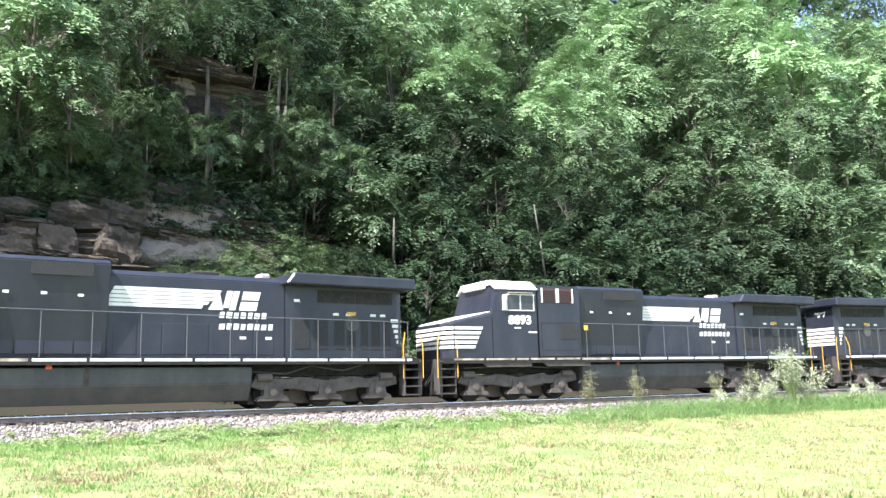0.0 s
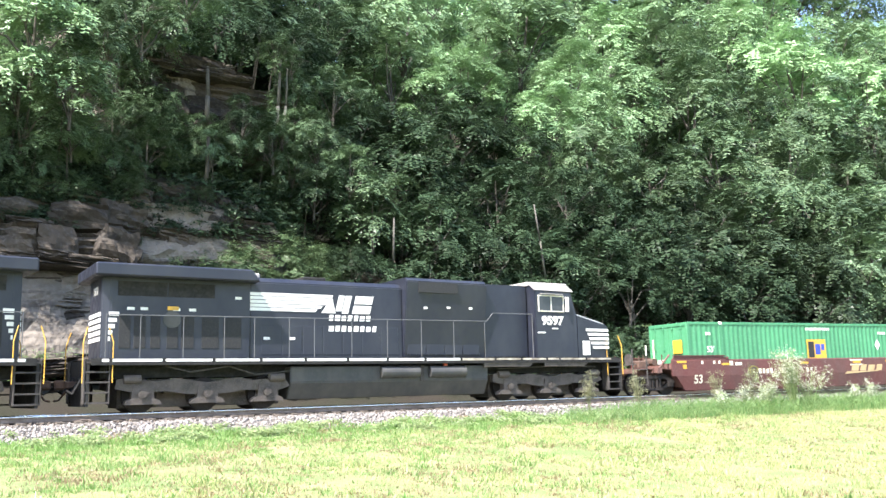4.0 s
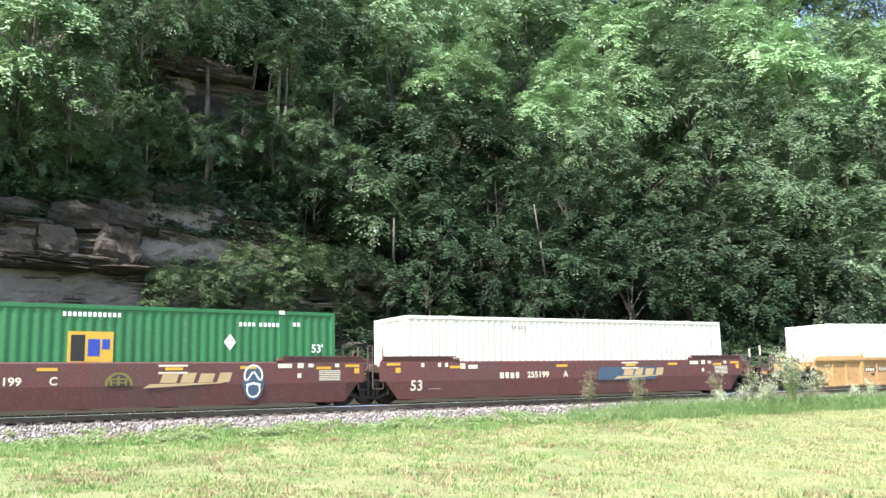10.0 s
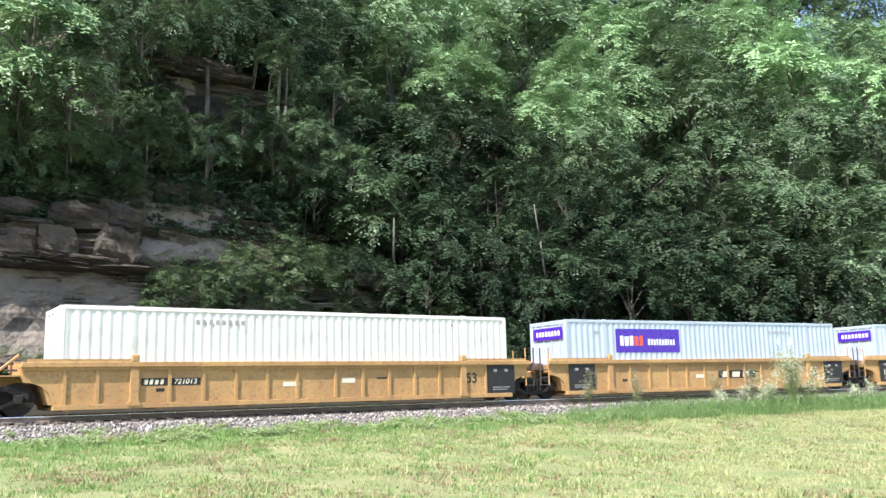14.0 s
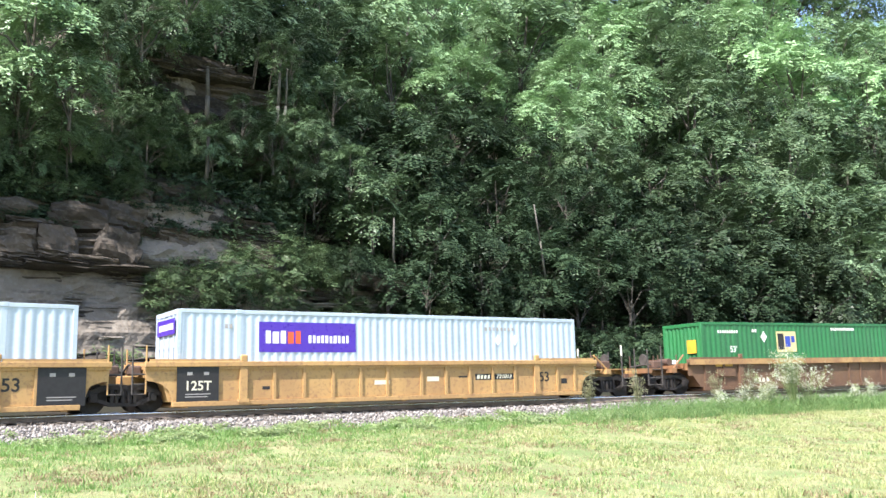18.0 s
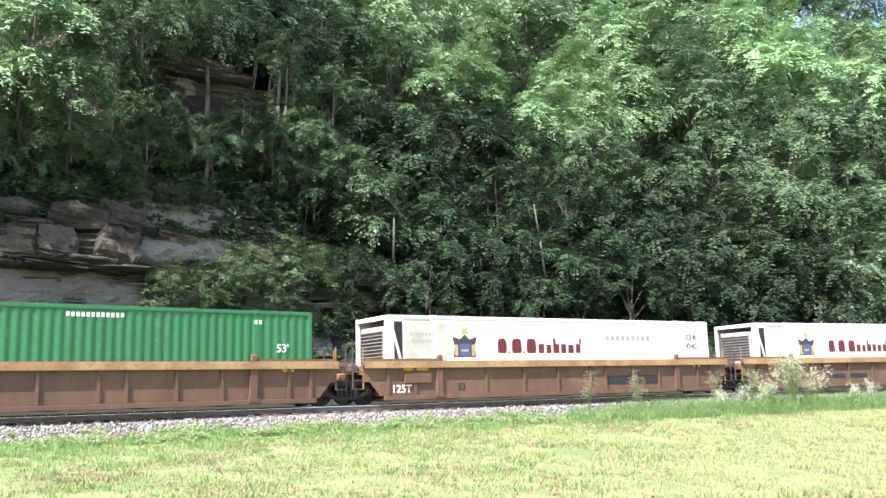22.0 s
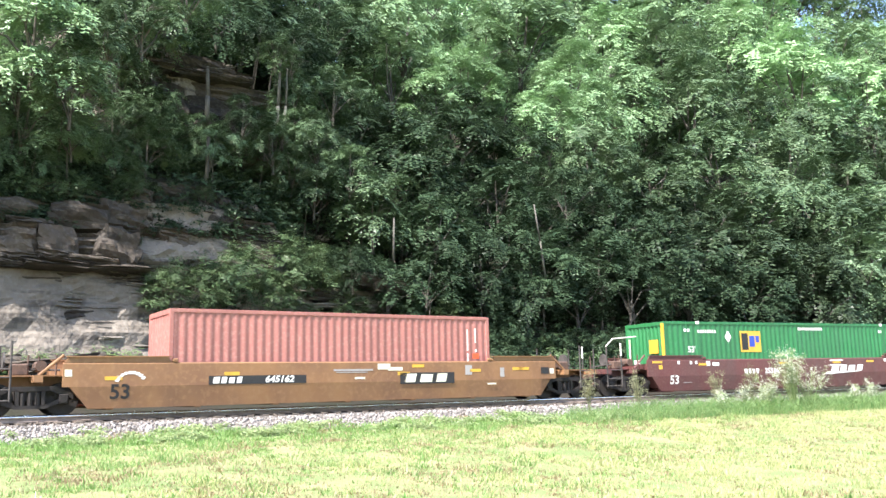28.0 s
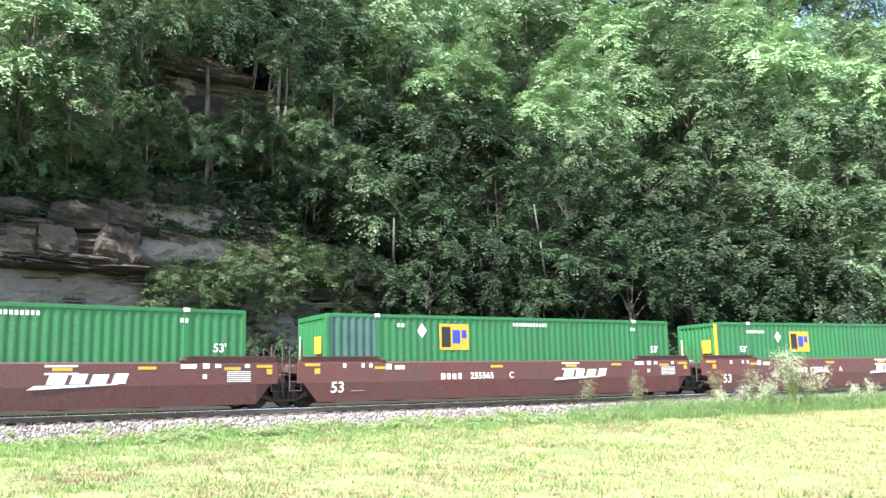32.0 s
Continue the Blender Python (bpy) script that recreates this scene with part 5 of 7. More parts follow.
w3 = smooth_well("dusty maroon container well car with pale blue scrawl", MAROON, ("arm", "free"), dull=MAROON_DULL)
bnsf_marks(w3, "A", "255199", PALE, GOLD)
decal("spray_patch", FADED_BLUE, w3, -1.4355, [(0.75, 3.9, 0.70, 1.22)], "faded dark blue painted field", 0.3)
place(w1, -61.18), place(w2, -42.10), place(w3, -23.05)
# second set: three ochre wells with posts
RX = [-7.9, -7.0, -4.9, -3.85, -2.8, -1.75, -0.7, 0.7, 1.75, 2.8, 3.85, 4.9, 7.0, 7.9]
y1 = ribbed_well("bright yellow ribbed well car with rounded bogie arches", OCHRE, ("free", "bogie"), RX, True)
y2 = ribbed_well("bright yellow ribbed well car with black end panels", OCHRE, ("arm", "bogie"), RX, True)
y3 = ribbed_well("bright yellow ribbed well car with black number panel", OCHRE, ("arm", "free"), RX, True)
for c, sx in ((y1, -1.12), (y2, 1.08), (y3, 1.08)):
    xc = 4.0 * sx - 0.36
    if c is not y2:
        decal("number_panel", SCREEN, c, -1.343, [(xc - 0.9, xc + 0.9, 0.80, 1.02)], "black panel with car number")
        block_word("owner_mark", CREAM_SIGN, c, xc - 0.82, 0.91, 0.15, 4, 0.11, 0.05, -1.347, lean=0.2)
        words("car_number", "721013", xc + 0.42, 0.91, 0.15, -1.349, CREAM_SIGN, c, bold=0.004, tilt=0.2, wide=1.1)
    words("size_figure", "53", 6.35, 0.86, 0.36, -1.346, DARKSIGN, c, bold=0.008)
    decal("data_plate", CREAM_SIGN, c, -1.343, [(-1.2, -0.6, 0.7, 0.85)])
    decal("data_plate", CREAM_SIGN, c, -1.343, [(0.95, 1.45, 0.78, 0.95)])
    decal("stencil", DARKSIGN, c, -1.343, [(-5.3, -5.05, 0.62, 0.72), (2.3, 2.7, 0.9, 0.95), (7.2, 7.5, 0.6, 0.8)])
for c, x in ((y1, 7.68), (y2, -7.42), (y2, 7.68), (y3, -7.42)):
    decal("black_panel", DARKSIGN, c, -1.400, [(x - 0.66, x + 0.66, 0.26, 1.36)], "black end panel")
    decal("stencil", GREY_PATCH, c, -1.404, [(x - 0.34, x - 0.18, 1.10, 1.20), (x + 0.18, x + 0.34, 1.10, 1.20), (x - 0.4, x + 0.4, 0.50, 0.53), (x - 0.4, x + 0.3, 0.42, 0.45)])
words("load_limit", "125T", -7.42, 0.76, 0.28, -1.406, CREAM_SIGN, y3, bold=0.006)
decal("logo_panel", DARKSIGN, y2, -1.344, [(0.15, 2.45, 0.66, 1.00)], "black panel with pale carrier mark")
block_word("owner_logo", CREAM_SIGN, y2, 0.35, 0.83, 0.26, 3, 0.46, 0.18, -1.350, lean=0.2)
place(y1, 0.13), place(y2, 19.32), place(y3, 38.5)
# third set: three rusty brown wells
RB = [-8.05, -6.95, -3.9, -2.15, -0.5, 1.15, 1.95, 3.45, 4.9, 7.2, 8.0]
b1 = ribbed_well("rust-brown ribbed well car with faded number", BROWN, ("free", "bogie"), RB, False, TAN)
b2 = ribbed_well("rust-brown ribbed well car with diagonal ends", BROWN, ("arm", "bogie"), RB, False, TAN)
b3 = ribbed_well("rust-brown ribbed well car with faded black panel", BROWN, ("arm", "free"), RB, False, TAN)
for c in (b1, b2, b3):
    bar = bx(bmesh.new(), -9.0, 9.0, -1.475, -1.462, 1.27, 1.515)
    part("chord_face", bar, CHORD, c, "paler worn top chord")
    if c is not b1:
        decal("number_panel", SCREEN, c, -1.343, [(2.0, 3.4, 0.50, 0.86), (3.5, 4.9, 0.50, 0.86)] if c is b2 else [(-3.6, -2.4, 0.52, 0.74), (-2.2, -0.9, 0.52, 0.74)], "faded dark panel")
    decal("reflector", AMBER, c, -1.343, [(-7.4, -6.4, 1.18, 1.27)])
    decal("reflector", AMBER, c, -1.343, [(7.0, 7.4, 1.18, 1.27)])
    part("tool_box", bx(bmesh.new(), -7.4, -6.3, -1.42, -1.34, 0.72, 1.08, 0.02), BROWN, c)
words("car_number", "729498", -3.15, 0.55, 0.2, -1.346, CREAM_SIGN, b1, bold=0.006, wide=1.15)
block_word("owner_mark", CREAM_SIGN, b1, -5.15, 0.55, 0.2, 4, 0.17, 0.08, -1.346, lean=0.0)
words("size_figure", "53", -4.98, 0.55, 0.24, -1.346, DARKSIGN, b2, bold=0.008)
words("size_figure", "53", -5.2 + 9.6, 0.62, 0.24, -1.346, DARKSIGN, b3, bold=0.008)
words("load_limit", "125T", -7.5, 0.52, 0.27, -1.347, WHITE, b2, bold=0.008)
place(b1, 61.85), place(b2, 80.98), place(b3, 100.12)
# single tan well
t1 = smooth_well("tan well car with black lettering panels and amber reflectors", TAN, ("free", "free"))
y = -1.436
words("size_figure", "53", -7.55, 0.62, 0.42, y, DARKSIGN, t1, bold=0.012).matrix_basis = pose(-7.55, -1.414, 0.62, 97.1, 0, 0)
decal("number_panel", DARKSIGN, t1, y, [(-4.9, -1.6, 0.80, 1.07)], "black panel with car number")
words("car_number", "645162", -2.55, 0.935, 0.2, y - 0.005, WHITE, t1, bold=0.008, tilt=0.2, wide=1.15)
block_word("owner_mark", WHITE, t1, -4.75, 0.935, 0.2, 4, 0.2, 0.05, y - 0.005, lean=0.2)
decal("logo_panel", DARKSIGN, t1, y, [(2.0, 4.3, 0.70, 1.10)], "black panel with cream mark")
block_word("owner_logo", CREAM_SIGN, t1, 2.2, 0.91, 0.30, 3, 0.5, 0.15, y - 0.005, lean=0.25)
decal("reflector", AMBER, t1, y, [(x, x + 0.5, z, z + 0.11) for x, z in ((-8.0, 0.98), (-4.4, 1.08), (1.9, 1.02), (2.5, 1.28), (5.0, 1.1), (7.0, 1.15), (7.3, 1.15))])
decal("faded_patch", CREAM_SIGN, t1, y, [(-9.1, -8.9, 1.1, 1.3), (1.1, 1.6, 1.22, 1.42), (1.5, 2.1, 1.18, 1.3), (8.85, 9.05, 1.0, 1.2), (0.2, 0.6, 0.9, 0.97), (5.8, 6.2, 0.62, 0.68)])
decal("grey_scrawl", GREY_PATCH, t1, y, [(-0.6, 0.9, 1.18, 1.24), (-0.5, 0.7, 1.12, 1.15), (4.8, 5.1, 1.0, 1.35), (6.4, 6.6, 0.9, 1.25)])
bm = bmesh.new()
for k in range(9):
    a = radians(20 + k * 16)
    xs, zs = -7.25 - 0.42 * math.cos(a), 0.86 + 0.34 * math.sin(a)
    prism(bm, [(xs - 0.07, zs - 0.03), (xs + 0.03, zs - 0.05), (xs + 0.08, zs + 0.03), (xs - 0.02, zs + 0.05)], y, y - 0.003)
part("white_scrawl", bm, WHITE, t1, "white sprayed scrawl over the number")["kind"] = "stuff"
decal("car_data", DARKSIGN, t1, y, [(8.4, 8.8, 1.0, 1.25)])
place(t1, 123.82)
# fourth set: three clean maroon wells
n1 = smooth_well("clean maroon well car with white lettering and a tall end rail", MAROON, ("tall", "bogie"))
n2 = smooth_well("clean maroon well car with white lettering", MAROON, ("arm", "bogie"))
n3 = smooth_well("clean maroon well car at the tail of the shot", MAROON, ("arm", "free"))
for c, l in ((n1, "B"), (n2, "C"), (n3, "A")):
    bnsf_marks(c, l, "255565", WHITE, WHITE, 2.1, None, 0.5)
place(n1, 147.15), place(n2, 166.27), place(n3, 185.4)

# containers
UP = 0.30
c1 = container("faded green 53-foot container, yellow square mark, dented doors", GREEN_PALE)
emp_marks(c1, -0.05, 1.62, diamond=4.3, mark53=(-6.75, 7.4), extra=((-7.0, 2.35, 2, 0.12), (-0.7, 2.6, 12, 0.09), (4.4, 2.42, 4, 0.1), (5.1, 2.42, 5, 0.1), (6.6, 2.45, 2, 0.1)))
end_marks(c1, 8.075, 1.295)
c2 = container("deep green 53-foot container with a yellow square mark", GREEN)
emp_marks(c2, 0.05, 1.62, diamond=4.3, mark53=(-6.9, 7.4), extra=((-6.4, 2.3, 2, 0.14), (-0.75, 2.6, 12, 0.09), (4.6, 2.42, 4, 0.1), (5.3, 2.42, 5, 0.1), (6.5, 2.45, 2, 0.1)))
end_marks(c2, 8.075, 1.295)
c3 = container("cream-white 53-foot container with ribbed walls", CREAM, fittings=False)
decal("small_marking", GREY_PATCH, c3, -1.2845, letters(-3.4, 2.5, 0.15, 5, 0.1, 0.05))
c4 = container("bright white 53-foot container, plain ribbed walls", WHITE, fittings=False)
decal("small_marking", GREY_PATCH, c4, -1.2845, letters(-4.1, 2.45, 0.16, 8, 0.12, 0.09) + letters(5.5, 2.55, 0.12, 1, 0.1, 0.05))


def purple_marks(c, x):
    decal("brand_panel", PURPLE, c, -1.2845, [(x - 1.76, x + 1.76, 1.52, 2.52)], "purple brand panel")
    block_word("brand_mark", WHITE, c, x - 1.55, 2.02, 0.42, 3, 0.22, 0.04, -1.2885, lean=0.0)
    block_word("brand_mark_end", ORANGE, c, x - 0.76, 2.02, 0.42, 2, 0.22, 0.04, -1.2885, lean=0.0)
    block_word("service_mark", WHITE, c, x - 0.02, 1.96, 0.26, 10, 0.115, 0.04, -1.2885, lean=0.0)
    decal("small_marking", GREY_PATCH, c, -1.2845, letters(3.6, 2.42, 0.13, 8, 0.1, 0.08) + letters(-4.6 + x + 1.7, 2.35, 0.14, 2, 0.1, 0.04))
    for k in (4.2, 5.0):
        part("placard", prism(bmesh.new(), [(k - 0.16, 2.0), (k, 1.78), (k + 0.16, 2.0), (k, 2.22)], -1.2845, -1.2885), WHITE, c)
    bm = bmesh.new()
    bx(bm, -8.105, -8.101, -1.1, 1.0, 2.1, 2.6)
    part("end_brand", bm, PURPLE, c)
    bm = bmesh.new()
    for k in range(8):
        bx(bm, -8.110, -8.106, 0.75 - k * 0.22 - 0.14, 0.75 - k * 0.22, 2.25, 2.45)
    part("end_brand_mark", bm, WHITE, c)


c5 = container("pale grey 53-foot container with a purple brand panel", SILVER, fittings=False)
purple_marks(c5, -3.74)
c6 = container("pale blue-grey 53-foot container with purple brand panel", SILVER, fittings=False)
purple_marks(c6, -3.65)
c7 = container("deep green 53-foot container, yellow mark near its front", GREEN, doors_left=False, fittings=False)
emp_marks(c7, -2.85, 2.0, panel=PALE_PANEL, diamond=-4.28, mark53=(-6.2, 7.0), extra=((-7.1, 2.45, 9, 0.09), (-5.0, 2.5, 2, 0.12), (0.2, 2.6, 12, 0.09), (6.0, 2.5, 2, 0.1)))
end_marks(c7, 8.075, 1.295, False)


def reefer(label, soiled=False):
    """A smooth white refrigerated box: a framed hollow with the cooling unit at one end, its dark inside drawn as a
    black plate, a crest and dark red word blocks on its flank.
    """
    c = container(label, WHITE, flat=True, posts=True, doors_left=False, fittings=False)
    for ch in list(c.children):
        if ch.name.startswith("end_wall") and ch.matrix_basis.to_euler().z < 0:
            bpy.data.objects.remove(ch)
    part("cooling_unit", box(-8.02, -7.3, -1.0, 1.0, 0.3, 2.5, 0.06), GREY_PATCH, c, "grey refrigeration unit")
    bm = bmesh.new()
    for k in range(9):
        bx(bm, -8.05, -8.01, -0.9, 0.9, 1.2 + k * 0.13, 1.26 + k * 0.13)
    part("unit_grille", bm, DARKSIGN, c)
    part("unit_cover", box(-8.06, -8.02, -0.95, 0.2, 0.4, 1.1, 0.02), WHITE, c)
    part("brace", prism(bmesh.new(), [(-7.95, 2.7), (-7.85, 2.7), (-7.35, 0.9), (-7.45, 0.9)], -1.31, -1.29), WHITE, c)
    # flat black plate that paints the shade inside the framed hollow
    part("recess", box(-7.75, -7.42, -1.300, -1.288, 1.1, 2.65), BLACK, c)
    # crest as plain shapes
    x = -4.77
    part("crest_mantle", prism(bmesh.new(), [(x - 0.50, 1.36), (x + 0.50, 1.36), (x + 0.44, 1.75), (x + 0.54, 2.12), (x + 0.22, 2.02), (x, 2.20), (x - 0.22, 2.02), (x - 0.54, 2.12), (x - 0.44, 1.75)], -1.2845, -1.2885), CREST_DARK, c, "dark scalloped crest")
    decal("crest_side", CREST_GOLD, c, -1.2895, [(x - 0.44, x - 0.30, 1.40, 1.82)])
    decal("crest_side", CREST_GOLD, c, -1.2895, [(x + 0.30, x + 0.44, 1.40, 1.82)])
    part("crest_point", prism(bmesh.new(), [(x - 0.16, 2.22), (x + 0.16, 2.22), (x + 0.10, 2.5), (x, 2.4), (x - 0.10, 2.5)], -1.2845, -1.2885), CREST_GOLD, c)
    decal("crest_shield", CREST_BLUE, c, -1.2895, [(x - 0.24, x + 0.24, 1.40, 1.86)])
    decal("crest_ribbon", CREST_GOLD, c, -1.2935, [(x - 0.16, x + 0.16, 1.56, 1.64)])
    # the owner's name as plain blocks
    for a, w in ((-3.28, 0.42), (-2.62, 0.46), (-1.92, 0.46)):
        shape = [(a, 1.58), (a + 0.1 * w, 1.5), (a + 0.9 * w, 1.5), (a + w, 1.6), (a + 0.94 * w, 1.98), (a + 0.7 * w, 2.07), (a + 0.12 * w, 2.05), (a, 1.9)]
        part("brand_mark", prism(bmesh.new(), shape, -1.2845, -1.2875), CRIMSON, c, "dark red capital block")
        if a < -2.0:
            decal("brand_dot", CRIMSON, c, -1.2845, [(a + w + 0.06, a + w + 0.13, 1.49, 1.57)])
    block_word("brand_mark", CRIMSON, c, -1.36, 1.68, 0.36, 6, 0.30, 0.07, -1.2845, lean=0.0)
    decal("brand_mark", CRIMSON, c, -1.2845, [(-0.62, -0.50, 1.86, 2.08), (0.70, 0.80, 1.86, 2.08)])
    block_word("model_mark", GREY_PATCH, c, 2.1, 2.12, 0.2, 9, 0.22, 0.06, -1.2845, lean=0.0)
    words("capacity", "53 ft", 7.02, 2.16, 0.24, -1.2865, DARKSIGN, c, bold=0.004)
    words("capacity", "XHC", 7.02, 1.78, 0.24, -1.2865, DARKSIGN, c, bold=0.004)
    decal("side_panel", DUSTY if soiled else CREAM_SIGN, c, -1.2840, [(-7.3, -6.2, 0.35, 2.62)], "dusty cream panel beside the cooling unit")
    if soiled:
        decal("side_panel", DUSTY, c, -1.2840, [(-5.98, -5.55, 0.35, 2.62)], "dusty cream panel")
    decal("small_marking", GREY_PATCH, c, -1.2885, letters(-7.1, 2.2, 0.12, 8, 0.08, 0.05) + letters(-7.0, 1.95, 0.12, 7, 0.08, 0.05))
    decal("vent_strip", GREY_PATCH, c, -1.2845, [(-7.35, -6.25, 2.68, 2.73)])
    return c


c8 = reefer("white refrigerated container, crest and dark red lettering blocks, cooling unit", True)
c9 = reefer("clean white refrigerated container with crest and dark red blocks")
c10 = container("faded brick-red 40-foot container with corrugated walls", BRICK, 40, doors_left=False, posts=False, fittings=False)
decal("white_mark", WHITE, c10, -1.2095, [(5.05, 5.11, 1.6, 2.4), (5.42, 5.47, 1.9, 2.45), (5.05, 5.11, 0.95, 1.5), (5.42, 5.50, 1.55, 1.65)])
decal("red_label", ORANGE, c10, -1.2095, [(5.3, 5.6, 1.3, 1.5)])
c11 = container("bright green 53-foot container, yellow-edged end, white fittings", GREEN, doors_left=False)
emp_marks(c11, -2.93, 2.0, diamond=-4.3, mark53=(-6.5, 7.2), extra=((-6.9, 2.5, 2, 0.14), (-6.1, 2.45, 8, 0.09), (0.2, 2.6, 12, 0.09), (5.9, 2.5, 2, 0.1)))
end_marks(c11, 8.075, 1.295)
c12 = container("green 53-foot container with a dull grey-green repair panel", GREEN, doors_left=False)
emp_marks(c12, -2.9, 2.1, diamond=-4.28, mark53=(7.2,), extra=((-5.3, 2.5, 2, 0.12), (-0.2, 2.6, 12, 0.09), (5.9, 2.5, 2, 0.1)))
part("repair_panel", corrugated(1.72, 0.16, 2.76, -1.299, 0.285, 0.03, GREEN_PATCH), None, c12, "grey-green repaired wall panel").location = (-7.05, 0, 0)
end_marks(c12, 8.075, 1.295)
c13 = container("green 53-foot container with a yellow square mark", GREEN, doors_left=False)
emp_marks(c13, -2.9, 2.0, diamond=-4.28, mark53=(-6.5, 7.2), extra=((-6.2, 2.45, 8, 0.09),))
end_marks(c13, 8.075, 1.295)
for c in (c11, c13):
    part("end_edge", box(-8.09, -8.03, -1.31, -1.16, 0.3, 2.8), AMBER, c, "yellow corner strip")
for c, a in ((c1, -61.18), (c2, -42.10), (c3, -23.05), (c4, 0.13), (c5, 19.32), (c6, 38.5), (c7, 61.85), (c8, 80.98), (c9, 100.12), (c10, 123.82), (c11, 147.15), (c12, 166.27), (c13, 185.4)):
    place(c, a, 0, UP)
# ---- plants ----
def fan(centres, ups, count, length, leaflets, leaf_l, leaf_w, rng, droop=0.35, flat=0.35):
    """Compound leaves in rosettes: from each centre, stalks that spread outwards and droop, with leaflets in pairs. Returns corners and faces."""
    n = len(centres)
    az = rng.uniform(0, 2 * np.pi, (n, count))
    el = rng.normal(0.15, flat, (n, count))
    d = np.stack([np.cos(az) * np.cos(el), np.sin(az) * np.cos(el), np.sin(el)], -1) + ups[:, None, :] * 0.55
    d /= np.linalg.norm(d, axis=-1, keepdims=True)
    ln = length * rng.uniform(0.6, 1.25, (n, count, 1))
    k = (np.arange(leaflets) + 1.0) / leaflets
    pos = centres[:, None, None, :] + d[:, :, None, :] * (ln[:, :, None, :] * k[None, None, :, None])
    pos[..., 2] -= droop * (ln[:, :, None, 0] * k[None, None, :] ** 2)
    pos += rng.normal(0, 0.02, pos.shape)
    side = np.cross(d, np.array([0.0, 0.0, 1.0]))
    side /= np.linalg.norm(side, axis=-1, keepdims=True) + 1e-6
    sgn = np.where(np.arange(leaflets) % 2 == 0, 1.0, -1.0)
    ax = side[:, :, None, :] * sgn[None, None, :, None] + d[:, :, None, :] * 0.45 + rng.normal(0, 0.25, pos.shape)
    ax[..., 2] -= 0.25
    ax /= np.linalg.norm(ax, axis=-1, keepdims=True)
    nrm = np.array([0.0, 0.0, 0.55]) + (d * 0.6 + ups[:, None, :] * 0.7)[:, :, None, :] + rng.normal(0, 0.65, pos.shape)
    wd = np.cross(ax, nrm)
    wd /= np.linalg.norm(wd, axis=-1, keepdims=True) + 1e-6
    p, ax, wd = pos.reshape(-1, 3), ax.reshape(-1, 3), wd.reshape(-1, 3)
    sz = rng.uniform(0.7, 1.3, (len(p), 1))
    v = np.stack([p - wd * leaf_w * sz * 0.2, p + ax * leaf_l * sz * 0.7 - wd * leaf_w * sz * 0.55, p + ax * leaf_l * sz + wd * leaf_w * sz * 0.5], 1)
    return v.reshape(-1, 3), np.arange(len(p) * 3).reshape(-1, 3)


